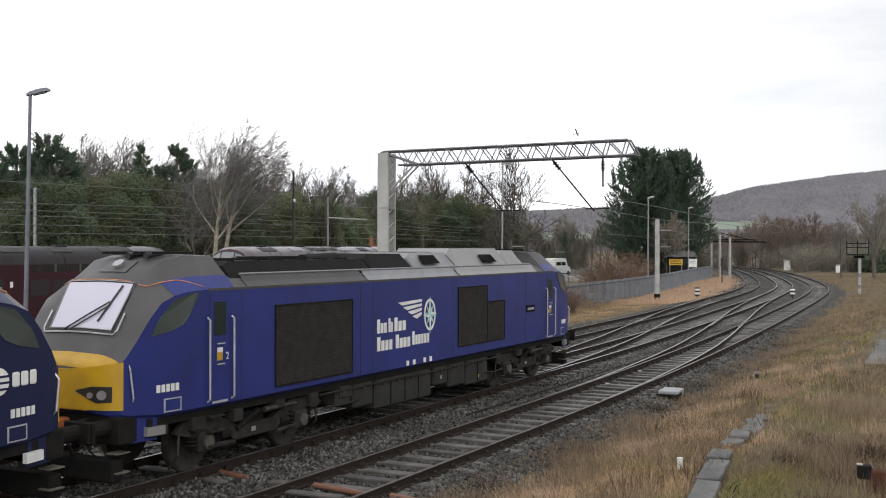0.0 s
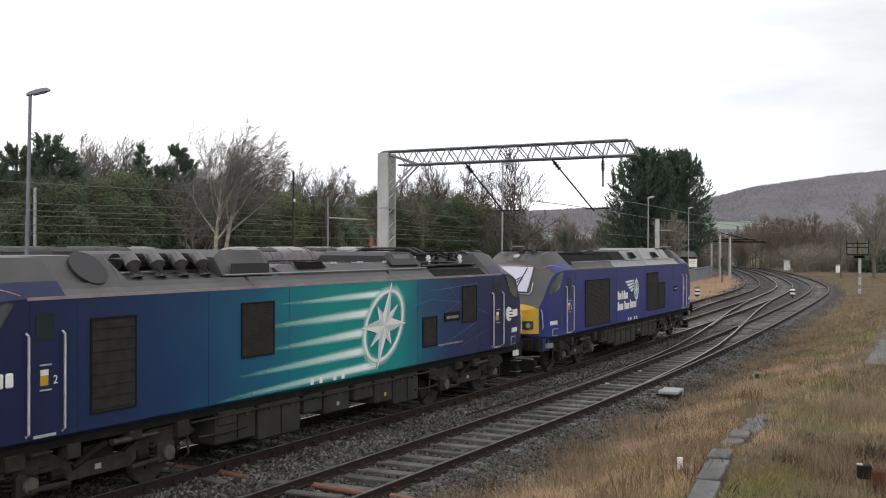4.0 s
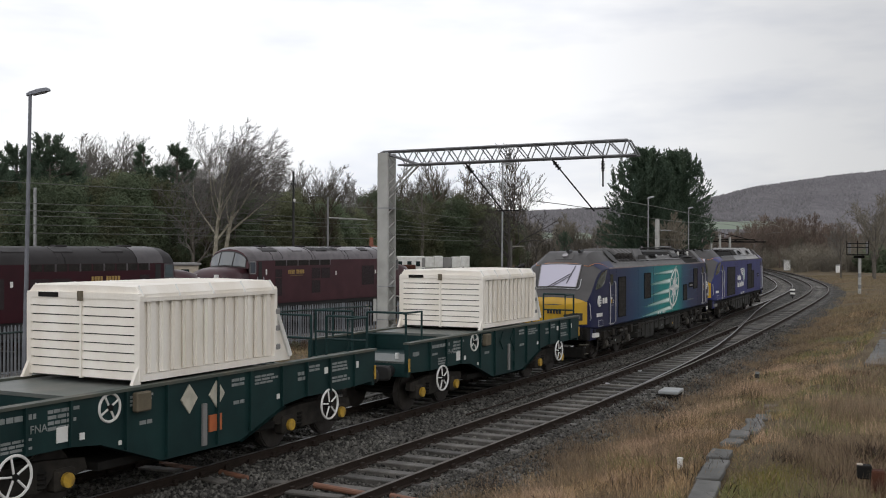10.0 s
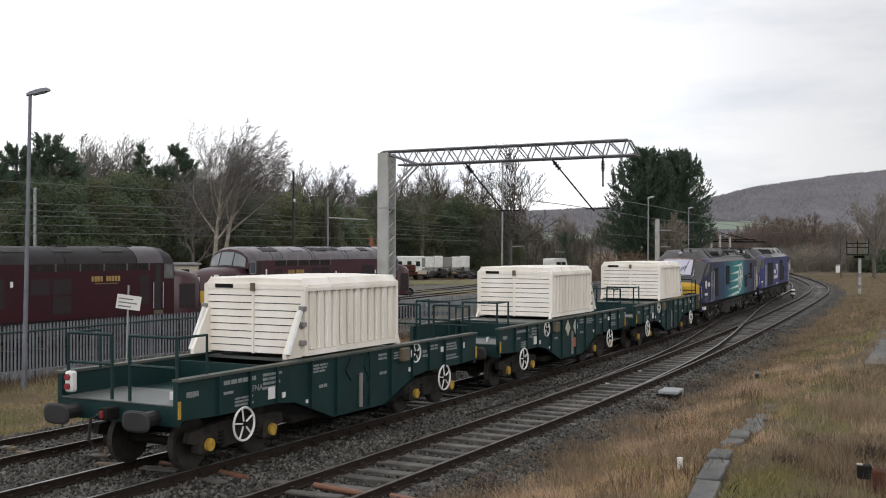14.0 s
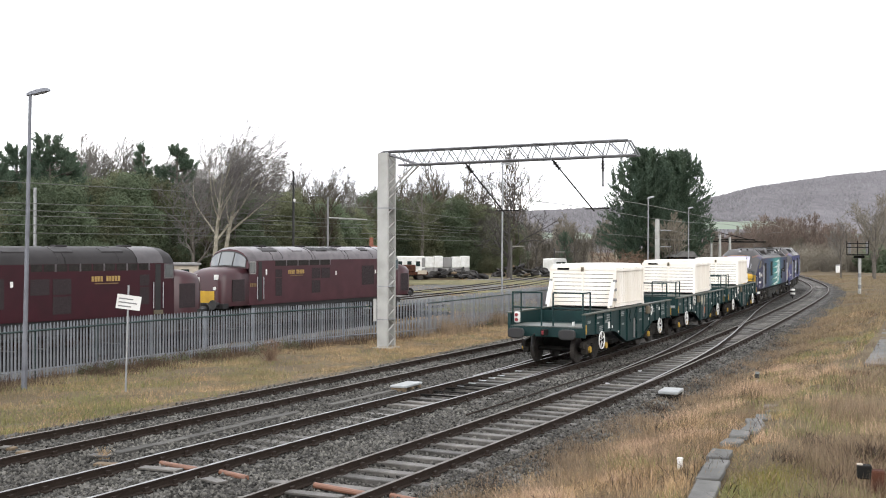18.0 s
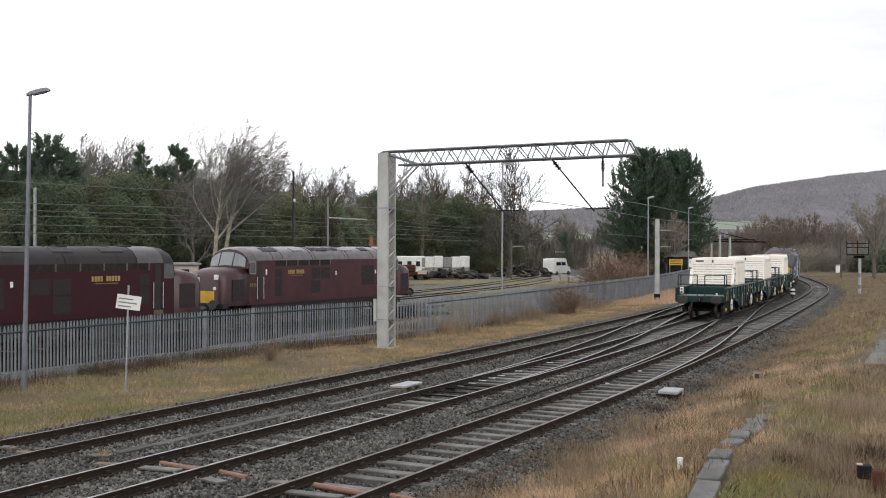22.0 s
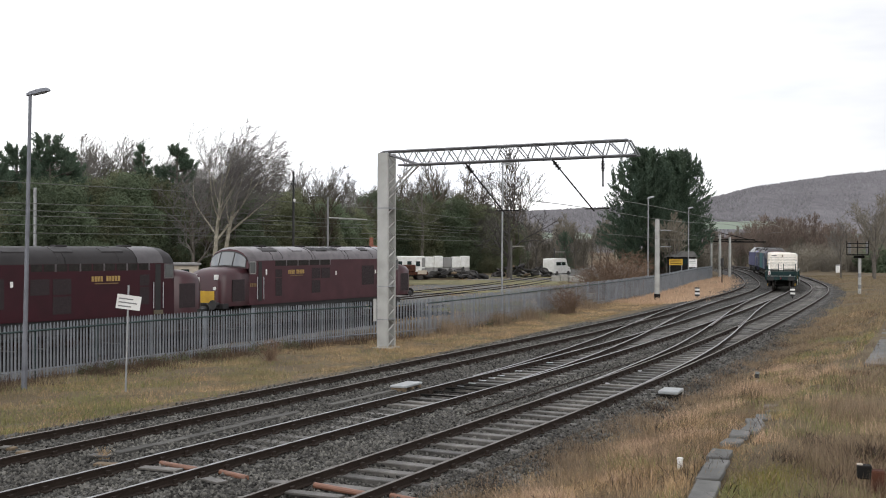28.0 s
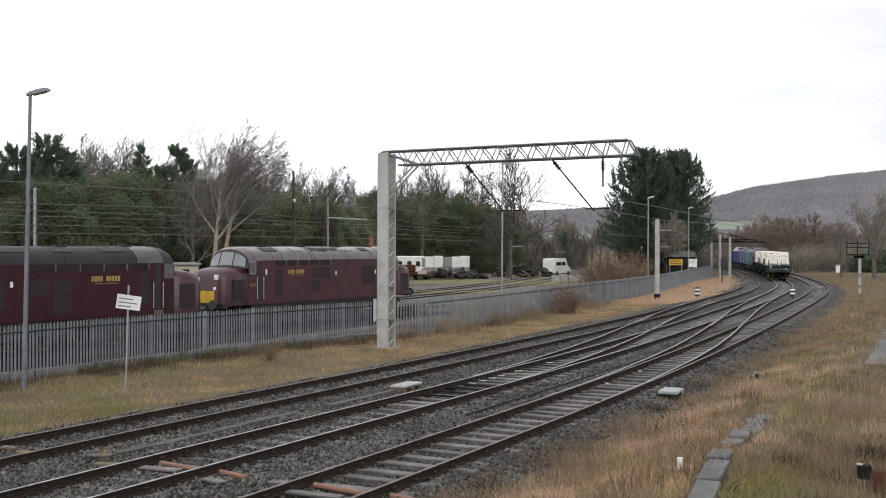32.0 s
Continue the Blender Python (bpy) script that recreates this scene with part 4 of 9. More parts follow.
            tube(bm, [(sg * 9.52, y * 1.13, 2.05), (sg * 9.55, y * 1.2, 1.95), (sg * 9.49, y * 1.21, 1.5), (sg * 9.45, y * 1.15, 1.4)], 0.018, 5)
            part("corner_handrail", bm, M["handle"], cabp)
            part("valance", side_plate(sg * 8.97, sg * 9.52, 0.78, 1.16, -0.06, y, 0.05, True), paint, cabp)
        if kind88:
            bm = bmesh.new()
            for k in range(5):
                box(bm, sg * (nose_u(0) + 0.022) - 0.012, sg * (nose_u(0) + 0.022) + 0.012, -0.30 + 0.1 * k, -0.23 + 0.1 * k, 1.66, 1.78)
            part("number_bar", bm, M["black"], cabp)
        # pale rail round the foot of the windscreen
        bm = bmesh.new()
        tube(bm, [(sg * u, y, cab_surface(u, y, 0.05)) for u, y in ((9.25, -0.80), (9.42, -0.80), (9.47, -0.74), (9.47, -0.2), (9.47, 0.2), (9.47, 0.74), (9.42, 0.80), (9.25, 0.80))], 0.014, 5)
        part("screen_rail", bm, M["handle"], cabp)
        bm = bmesh.new()
        rim = [(8.95, -0.72), (8.95, 0.72), (9.42, 0.67), (9.42, -0.67), (8.95, -0.72)]
        tube(bm, [(sg * u, y, cab_surface(u, y, 0.03)) for (a0, b0), (a1, b1) in zip(rim, rim[1:]) for u, y in [(a0 + (a1 - a0) * k / 6, b0 + (b1 - b0) * k / 6) for k in range(6)]], 0.012, 4)
        part("screen_trim", bm, M["roof_pale"], cabp)
        # upper headlight
        bm = bmesh.new()
        pl = [[(u, y * 0.3) for y in (-1, 0, 1)] for u in (8.42, 8.56, 8.72)]
        part("headlight_panel", skin_patch(pl, sg, 0.02), M["roof68"], cabp)
        bm = bmesh.new()
        disc(bm, (sg * 8.56, 0.0, cab_surface(8.56, 0) + 0.03), (sg * 0.55, 0, 0.85), 0.10, 0.06, 16)
        part("headlight", bm, M["headlamp"], cabp)
        for dy in (-0.2, 0.2):
            bm = bmesh.new()
            tube(bm, [(sg * 8.0, dy - 0.25, 3.74), (sg * 8.4, dy - 0.25, 3.70)], 0.03, 8, 0.06)
            part("horn", bm, M["black"], cabp)
        # wiper on a double arm
        bm = bmesh.new()
        q = lambda u, y, h=0.05: (sg * u, sg * y, cab_surface(u, y, h))
        tube(bm, [q(9.46, -0.36), q(9.33, 0.02, 0.07), q(9.17, 0.40, 0.06)], 0.012, 4)
        tube(bm, [q(9.47, -0.26), q(9.35, 0.10, 0.07), q(9.20, 0.44, 0.06)], 0.011, 4)
        tube(bm, [q(9.36, 0.32), q(9.0, 0.52)], 0.017, 4)
        part("wiper", bm, M["black"], cabp)
        # headstock, buffers, coupling, hoses
        bm = boxed(min(sg * 9.2, sg * 9.72), max(sg * 9.2, sg * 9.72), -1.15, 1.15, 0.78, 1.22, bevel=0.03)
        part("headstock", bm, M["dark_metal"], cabp)
        for y in (-0.88, 0.88):
            bm = bmesh.new()
            disc(bm, (sg * 9.94, y, 1.05), (1, 0, 0), 0.13, 0.5, 12)
            box(bm, sg * 10.22 - 0.03, sg * 10.22 + 0.03, y - 0.26, y + 0.26, 0.88, 1.22, bevel=0.02)
            part("buffer", bm, M["dark_metal"], cabp)
            bm = bmesh.new()
            tube(bm, [(sg * 9.72, y * 0.55, 1.15), (sg * 10.02, y * 0.55, 1.12), (sg * 10.08, y * 0.5, 0.8), (sg * 9.9, y * 0.4, 0.6)], 0.035, 6)
            part("brake_hose", bm, M["orange"] if y > 0 else M["black"], cabp)
        bm = boxed(min(sg * 9.7, sg * 10.2), max(sg * 9.7, sg * 10.2), -0.1, 0.1, 0.97, 1.16, bevel=0.03)
        part("coupling_hook", bm, M["orange"], cabp)
        bm = boxed(min(sg * 9.52, sg * 9.77), max(sg * 9.52, sg * 9.77), -1.05, 1.05, 0.2, 0.55, bevel=0.03)
        part("obstacle_deflector", bm, M["dark_metal"], cabp)
        for y in (-1.0, 1.0):
            for k in range(2):
                bm = boxed(sg * 9.6 - 0.14, sg * 9.6 + 0.14, y - 0.12, y + 0.12, 0.34 + 0.3 * k, 0.36 + 0.3 * k)
                part("shunter_step", bm, M["step_plate"], cabp)
    # under the floor
    part("centre_beam", boxed(-4.3, 4.3, -0.55, 0.55, 0.5, 1.0), M["soot"], root)
    rng = random.Random(5)
    cases = ((-3.75, -3.2, 0.62), (-3.1, -2.3, 0.48), (-2.2, 0.35, 0.34), (0.5, 1.2, 0.55), (1.28, 2.15, 0.42), (2.25, 3.5, 0.36)) if not kind88 else ((-3.7, -2.6, 0.42), (-2.5, -1.2, 0.32), (-1.05, -0.45, 0.6), (-0.35, 0.55, 0.5), (0.75, 1.5, 0.62), (1.6, 2.3, 0.46), (2.4, 3.5, 0.34))
    for u0, u1, dz in cases:
        for y in (-1, 1):
            c = part("fuel_tank" if u1 - u0 > 2 else "equipment_case", boxed(u0, u1, *sorted((y * 0.6, y * 1.22)), dz, 0.99, bevel=0.04), M["tank_grey"], root)
            seams = max(1, int((u1 - u0) / 0.55))
            for k in range(1, seams):
                x = u0 + (u1 - u0) * k / seams
                part("case_rib", boxed(x - 0.012, x + 0.012, *sorted((y * 1.222, y * 1.238)), dz + 0.06, 0.94), M["dark_metal"], c)
            for k in range(seams):
                x = u0 + (u1 - u0) * (k + 0.5) / seams
                part("case_latch", boxed(x - 0.05, x + 0.05, *sorted((y * 1.222, y * 1.25)), 0.86, 0.9), M["wheel"], c)
            if rng.random() < 0.6:
                x = u0 + (u1 - u0) * rng.uniform(0.3, 0.7)
                part("case_label", boxed(x - 0.045, x + 0.045, *sorted((y * 1.222, y * 1.23)), dz + 0.14, dz + 0.22), M["yellow_cap"] if rng.random() < 0.5 else M["lettering"], c)
    for y in (-1.17, 1.17):
        for z, x0, x1 in ((0.93, -4.4, 4.4), (0.66, -4.2, -2.9), (0.58, 3.3, 4.4)):
            part("brake_pipe", tube(bmesh.new(), [(x0, y * 1.06, z), ((x0 + x1) / 2, y * 1.07, z - 0.02), (x1, y * 1.06, z)], 0.022, 6), M["brown_dirt"], root)
    bm = boxed(-9.17, 9.17, -1.2, 1.2, 0.98, 1.13)
    part("underframe", bm, M["dark_metal"], root)
    rng = random.Random(7)
    for k in range(16):
        u = -9.07 + k * 1.1 + rng.uniform(-0.2, 0.2)
        if -3.6 < u < 3.6:
            continue
        h = rng.uniform(0.15, 0.3)
        bm = boxed(u, u + rng.uniform(0.25, 0.5), -1.25, -1.0, 1.0 - h, 1.0, bevel=0.02)
        part("pipe_box", bm, M["brown_dirt"], root)
    sets = []
    for u in (-6.3, 6.3):
        sets += bogie(root, u, 2, 2.8, 0.53, 1.08, 0.78, M["brown_dirt"])
    for k in range(4):
        x = -1.07 + 0.3 * k + (0.2 if k > 1 else 0)
        part("data_panel", boxed(x, x + 0.1, -1.357, -1.34, 1.19, 1.30), M["white"], root)
    # data panel and plates beside the cab
    for sg in (-1, 1):
        part("data_frame", side_plate(sg * 8.89, sg * 8.52, 1.2, 1.42, 0.008, -1, 0.01, True), M["handle"], root)
        part("data_sheet", side_plate(sg * 8.86, sg * 8.55, 1.22, 1.40, 0.012, -1, 0.01, True), paint, root)
        part("buffer_plate", side_plate(sg * 9.22, sg * 8.87, 0.86, 1.0, 0.02, -1, 0.08, True), M["roof_pale"] if kind88 == 0 else M["white"], root)
        for k in range(5):
            part("number_bar", side_plate(sg * (9.04 - 0.098 * k), sg * (8.972 - 0.098 * k), 1.53, 1.65, 0.014, -1), M["white"], root)
        part("warning_sign", side_plate(sg * 7.51, sg * 7.65, 1.92, 2.14, 0.016, -1), M["yellow"], root)
        part("warning_sign", side_plate(sg * 7.51, sg * 7.65, 2.06, 2.14, 0.02, -1), M["white"], root)
        bm = bmesh.new()
        for dz in (0, 0.35):
            box(bm, sg * 7.58 - 0.1, sg * 7.58 + 0.1, -1.39, -1.37, 1.85 + dz, 1.87 + dz)
        part("door_handle", bm, M["handle"], root)
    letters(root, "2", -7.43, 1.93, 0.17, M["white"], 1.362, "end_number")
    letters(root, "1", 7.36, 1.93, 0.17, M["white"], 1.362, "end_number")
    return root, sets


def grille(parent, u0, u1, z0, z1, bars=9, upright=False, name="grille"):
    g = new(name)
    g.parent = parent
    part("mesh_panel", side_plate(u0, u1, z0, z1, 0.008), M["grille"], g)
    bm = bmesh.new()
    for a, b, c, d in ((u0 - 0.03, u1 + 0.03, z1, z1 + 0.03), (u0 - 0.03, u1 + 0.03, z0 - 0.03, z0), (u0 - 0.03, u0, z0, z1), (u1, u1 + 0.03, z0, z1)):
        box(bm, a, b, -1.362, -1.34, c, d)
    part("grille_frame", bm, M["dark_metal"], g)
    bm = bmesh.new()
    bars = int(bars * 2.2)
    hh = 0.4 * (z1 - z0) / bars
    for k in range(bars):
        z = z0 + (z1 - z0) * (k + 0.5) / bars
        vs = [bm.verts.new((u, y, zz)) for u in (u0, u1) for y, zz in ((-1.349, z + hh), (-1.356, z - 0.7 * hh), (-1.349, z - hh))]
        bm.faces.new((vs[0], vs[3], vs[4], vs[1]))
        bm.faces.new((vs[1], vs[4], vs[5], vs[2]))
    part("louvre", bm, M["grille"], g)
    return g


def roof_hood(parent, u0, u1, z0, z1, w0, w1, mat, name="roof_hatch", bevel=0.04):
    secs = []
    for u, k in ((u0, 0.72), (u0 + 0.18, 1.0), (u1 - 0.18, 1.0), (u1, 0.72)):
        secs.append([(u, -w0, z0), (u, -w1, z0 + (z1 - z0) * k), (u, w1, z0 + (z1 - z0) * k), (u, w0, z0)])
    return part(name, loft(secs, True), mat, parent)


def set_back(root, kept, du=-0.47):
    """Slide the fittings added between the cabs along the body."""
    for ob in root.children:
        if ob not in kept:
            ob.location.x += du


def diesel_68():
    root, sets = loco("locomotive", "deep blue diesel locomotive with yellow nose hauling the train", M["blue68"], 0)
    kept = list(root.children)
    # pale roof side band and hatches
    for y in (-1, 1):
        for u0, u1 in ((-6.3, -2.3), (-2.2, 2.05), (2.15, 7.1)):
            secs = [[(u, y * 1.335, 3.145), (u, y * 1.22, 3.24), (u, y * 1.13, 3.36)] for u in (u0, u1)]
            part("roof_band", loft(secs, False), M["cab_grey"] if u1 < 0 else M["lamp_panel"] if u0 < 0 else M["roof_pale"], root)
    roof_hood(root, -6.5, -1.7, 3.3, 3.60, 1.10, 0.90, M["soot"], "exhaust_silencer_bay")
    for k, u in enumerate((-5.2, -4.3)):
        bm = bmesh.new()
        disc(bm, (u + 0.4, -0.3, 3.62), (0, 0, 1), 0.34, 0.1, 20)
        part("roof_fan", bm, M["dark_metal"], root)
    bm = bmesh.new()
    tube(bm, [(-3.4, -0.45, 3.50), (-2.2, -0.45, 3.54)], 0.2, 14)
    part("exhaust_drum", bm, M["soot"], root)
    roof_hood(root, -1.6, 0.2, 3.3, 3.70, 1.12, 0.80, M["soot"], "exhaust_bay")
    roof_hood(root, 0.3, 2.4, 3.28, 3.72, 1.14, 0.80, M["lamp_panel"], "radiator_hatch")
    roof_hood(root, 2.5, 5.6, 3.28, 3.82, 1.14, 0.74, M["roof_pale"], "radiator_hatch")
    roof_hood(root, 5.65, 6.75, 3.28, 3.76, 1.14, 0.76, M["roof_pale"], "equipment_hatch")
    for u in (0.95, 1.7, 3.3, 4.9):
        part("hatch_seam", boxed(u - 0.015, u + 0.015, -0.72, 0.72, 3.70 if u < 2.4 else 3.81, 3.735 if u < 2.4 else 3.835), M["black"], root)
    for k in range(6):
        u = -6.2 + 0.75 * k
        part("bay_rib", boxed(u - 0.02, u + 0.02, -0.92, 0.92, 3.58, 3.63), M["dark_metal"], root)
    for y in (-1, 1):
        part("roof_edge", tube(bmesh.new(), [(-6.3, y * 1.13, 3.375), (7.0, y * 1.13, 3.375)], 0.02, 5), M["lamp_panel"], root)
    for u in (0.7, 4.0):
        bm = bmesh.new()
        vs = [bm.verts.new(p) for p in ((u, -1.10, 3.46), (u + 0.8, -1.10, 3.46), (u + 0.8, -0.90, 3.66), (u, -0.90, 3.66))]
        bm.faces.new(vs)
        bmesh.ops.solidify(bm, geom=bm.faces[:], thickness=0.02)
        part("roof_grille", bm, M["dark_metal"], root)
    bm = bmesh.new()
    for k in range(7):
        box(bm, 7.2 + 0.0, 7.9, -0.55 + k * 0.18, -0.50 + k * 0.18, 3.74, 3.80)
    part("roof_rail", bm, M["dark_metal"], root)
    bm = bmesh.new()
    for k in range(9):
        box(bm, -7.9, -6.9, -0.6 + k * 0.14, -0.55 + k * 0.14, 3.73, 3.77)
    part("cooling_louvre", bm, M["dark_metal"], root)
    grille(root, -5.5, -2.9, 1.3, 2.76, 16)
    grille(root, 2.0, 3.64, 1.42, 2.84, 14)
    grille(root, 3.68, 4.74, 1.42, 2.42, 10)
    # company name drawn as bars, with a winged compass
    for k, (u0, u1, z) in enumerate(((-1.88, -1.45, 2.0), (-1.4, -1.2, 2.0), (-1.15, -0.6, 2.0), (-1.88, -1.2, 1.62), (-1.08, -0.4, 1.62), (-0.34, 0.5, 1.64))):
        hgt = 0.3
        n = max(2, int((u1 - u0) / 0.14))
        for i in range(n):
            a = u0 + (u1 - u0) * i / n
            b = a + (u1 - u0) / n * 0.72
            tall = hgt if i == 0 else hgt * 0.72
            part("name_bar", boxed(a, b, -1.354, -1.34, z, z + tall), M["white"], root)
    for k in range(4):
        bm = side_shape([(-1.0 + 0.22 * k, 2.62 - 0.11 * k), (0.1, 2.66 - 0.1 * k), (0.1, 2.60 - 0.1 * k), (-0.8 + 0.22 * k, 2.55 - 0.11 * k)], 0.014)
        part("wing_bar", bm, M["white"], root)
    compass(root, 0.50, 2.28, 0.33, 0.44, M["white"], M["teal_light"])
    part("nameplate", side_plate(6.25, 6.85, 2.02, 2.22, 0.02), M["dark_metal"], root, "cast nameplate")
    writing(root, "name_bar", 6.32, 6.8, 2.07, 2.17, 1, M["handle"], 1.366, 2)
    # body panel joints
    for u in (-6.5, -2.55, -2.05, 1.7, 6.2):
        part("panel_joint", side_plate(u, u + 0.015, 1.2, 3.08, 0.003), M["black"], root)
    set_back(root, kept)
    return root, sets


def logos88(root):
    """A striped disc and three letters drawn as plain bars beside each cab."""
    for u, dirn in ((-8.84, 1), (8.33, 1)):
        w = half_width(u)
        bm = bmesh.new()
        disc(bm, (u, -w - 0.012, 2.05), (0.0, 1, 0), 0.19, 0.03, 24)
        part("logo_disc", bm, M["white"], root)
        bm = bmesh.new()
        for k in range(3):
            box(bm, u + 0.0, u + 0.2, -w - 0.034, -w - 0.022, 1.93 + 0.085 * k, 1.962 + 0.085 * k)
        part("logo_bar", bm, M["navy88"], root)
        for k in range(3):
            x = u + 0.28 + 0.165 * k
            wk = half_width(x + 0.07)
            part("logo_bar", boxed(x, x + 0.125, -wk - 0.022, -wk + 0.01, 1.95, 2.15, bevel=0.02), M["white"], root)


def electric_88():
    root, sets = loco("electric_locomotive", "navy electric locomotive with teal compass livery and yellow nose", M["fade88"], 1)
    logos88(root)
    kept = list(root.children)
    for y in (-1, 1):
        for u0, u1 in ((-6.7, -2.4), (-2.3, 2.6), (2.7, 4.55), (4.6, 7.4)):
            secs = [[(u, y * 1.33, 3.15), (u, y * 1.20, 3.24), (u, y * 1.13, 3.32)] for u in (u0, u1)]
            part("roof_band", loft(secs, False), M["dark_metal"] if u0 > 4 else M["roof68"], root)
    part("pantograph_well", boxed(4.6, 7.45, -1.0, 1.0, 3.4, 3.44), M["soot"], root, "sooty well under the pantograph")
    roof_hood(root, -6.9, -5.2, 3.3, 3.72, 1.1, 0.7, M["roof68"], "roof_hatch")
    bm = bmesh.new()
    disc(bm, (-5.9, -0.93, 3.52), (0, -0.72, 0.69), 0.33, 0.06, 24)
    part("roof_fan", bm, M["black"], root)
    # resistor and pipes
    for k in range(4):
        bm = bmesh.new()
        u = -4.9 + 0.55 * k
        tube(bm, [(u, -0.95, 3.36), (u, -0.9, 3.56), (u + 0.12, -0.7, 3.66), (u + 0.15, 0.4, 3.66)], 0.13, 10)
        part("roof_pipe", bm, M["roof68"], root)
    bm = bmesh.new()
    tube(bm, [(-4.9, -0.5, 3.6), (-2.9, -0.5, 3.6)], 0.15, 10)
    part("roof_pipe", bm, M["dark_metal"], root)
    roof_hood(root, -2.9, -1.4, 3.34, 3.80, 1.08, 0.86, M["roof68"], "transformer_hood")
    part("hood_grille", side_plate(-2.7, -1.6, 3.34, 3.56, -0.24), M["black"], root)
    roof_hood(root, -1.2, 4.55, 3.32, 3.52, 1.14, 0.90, M["roof68"], "equipment_hatch")
    roof_hood(root, 3.0, 4.35, 3.45, 3.74, 1.08, 0.84, M["black"], "air_intake")
    bm = bmesh.new()
    vs = [bm.verts.new(p) for p in ((3.28, -1.01, 3.52), (4.05, -1.01, 3.52), (4.05, -0.90, 3.69), (3.28, -0.90, 3.69))]
    bm.faces.new(vs)
    bmesh.ops.solidify(bm, geom=bm.faces[:], thickness=0.02)
    part("intake_panel", bm, M["roof_pale"], root)
    bm = bmesh.new()
    vs = [bm.verts.new(p) for p in ((-0.6, -1.05, 3.43), (0.4, -1.05, 3.43), (0.4, -0.92, 3.56), (-0.6, -0.92, 3.56))]
    bm.faces.new(vs)
    bmesh.ops.solidify(bm, geom=bm.faces[:], thickness=0.02)
    part("roof_grille", bm, M["dark_metal"], root)
    # folded pantograph with insulators
    pan = new("pantograph")
    pan.parent = root
    for x in (4.95, 5.8, 7.0):
        for y in (-0.5, 0.5):
            bm = bmesh.new()
            for k in range(4):
                disc(bm, (x, y, 3.42 + 0.06 * k), (0, 0, 1), 0.08 if k % 2 else 0.055, 0.05, 10)
            part("insulator", bm, M["white"] if x == 4.95 else M["rusty"], pan)
    bm = bmesh.new()
    for y in (-0.5, 0.5):
        tube(bm, [(4.9, y, 3.66), (7.1, y, 3.66)], 0.03, 6)
        tube(bm, [(5.1, y * 0.8, 3.7), (7.0, y * 0.3, 3.8)], 0.028, 6)
        tube(bm, [(4.2, y * 0.9, 3.78), (6.9, y * 0.6, 3.74)], 0.022, 6)
    for x in (4.9, 6.0, 7.1):
        tube(bm, [(x, -0.5, 3.66), (x, 0.5, 3.66)], 0.03, 6)
    part("pantograph_frame", bm, M["dark_metal"], pan)
    bm = boxed(6.1, 6.7, -0.3, 0.3, 3.42, 3.72, bevel=0.05)
    part("raising_gear", bm, M["black"], pan)
    for k, (x, y) in enumerate(((5.2, -0.8), (5.55, -0.85), (6.3, -0.8), (6.75, -0.88), (7.15, -0.6), (5.9, 0.8), (6.9, 0.8))):
        bm = bmesh.new()
        for j in range(5):
            disc(bm, (x, y, 3.46 + 0.045 * j), (0, 0, 1), 0.065 if j % 2 else 0.04, 0.04, 10)
        part("post_insulator", bm, M["white"] if k % 3 == 0 else M["dark_metal"], pan)
        part("bus_bar", tube(bmesh.new(), [(x, y, 3.7), (x + 0.35, y * 0.95, 3.72), (x + 0.6, y * 0.9, 3.66)], 0.018, 5), M["dark_metal"], pan)
    for x in (4.5, 4.85):
        bm = bmesh.new()
        tube(bm, [(x, -0.9, 3.70), (x, -0.6, 3.82), (x, 0.6, 3.82), (x, 0.9, 3.70)], 0.03, 6)
        part("contact_strip", bm, M["black"], pan)
    for pts in ([(4.6, -0.6, 3.45), (5.4, -0.9, 3.5), (6.4, -0.95, 3.46), (7.4, -0.6, 3.62)], [(5.2, -0.8, 3.44), (5.9, -0.7, 3.66), (6.6, -0.85, 3.52), (7.2, -0.7, 3.46)]):
        bm = bmesh.new()
        tube(bm, pts, 0.035, 6)
        part("roof_cable", bm, M["black"], root)
    for k in range(5):
        u = -0.6 + 1.05 * k
        part("hatch_seam", boxed(u - 0.015, u + 0.015, -0.92, 0.92, 3.515, 3.535), M["black"], root)
        part("hatch_handle", boxed(u + 0.3, u + 0.5, -0.93, -0.90, 3.5, 3.545), M["handle"], root)
    for y in (-1, 1):
        part("walkway_edge", tube(bmesh.new(), [(-2.9, y * 1.12, 3.36), (4.5, y * 1.12, 3.36)], 0.018, 5), M["lamp_panel"], root)
        part("cable_run", tube(bmesh.new(), [(4.4, y * 1.05, 3.4), (5.6, y * 1.0, 3.42), (7.3, y * 1.03, 3.42)], 0.03, 6), M["black"], root)
    grille(root, -6.22, -5.34, 1.42, 2.78, 4)
    grille(root, -2.7, -1.8, 1.92, 2.84, 12)
    grille(root, 3.95, 4.6, 1.56, 2.2, 8)
    grille(root, 6.0, 6.75, 2.0, 2.86, 9)
    # compass, its glow and the flashes that trail from it
    halo = bmesh.new()
    uv = halo.loops.layers.uv.new()
    n = 40
    for i in range(n):
        a0, a1 = 6.2832 * i / n, 6.2832 * (i + 1) / n
        for r0, r1, v0, v1 in ((0.66, 0.82, 0.0, 0.5), (0.82, 1.0, 0.5, 1.0)):
            vs = [halo.verts.new((2.19 + 0.94 * r * math.cos(a) + 0.31 * r * math.sin(a), -W_SIDE - 0.006, 2.16 + 0.92 * r * math.sin(a))) for r, a in ((r0, a0), (r1, a0), (r1, a1), (r0, a1))]
            f = halo.faces.new(vs)
            for lp, v in zip(f.loops, (v0, v1, v1, v0)):
                lp[uv].uv = (0.38, v)
    part("compass_glow", halo, M["flash88"], root)
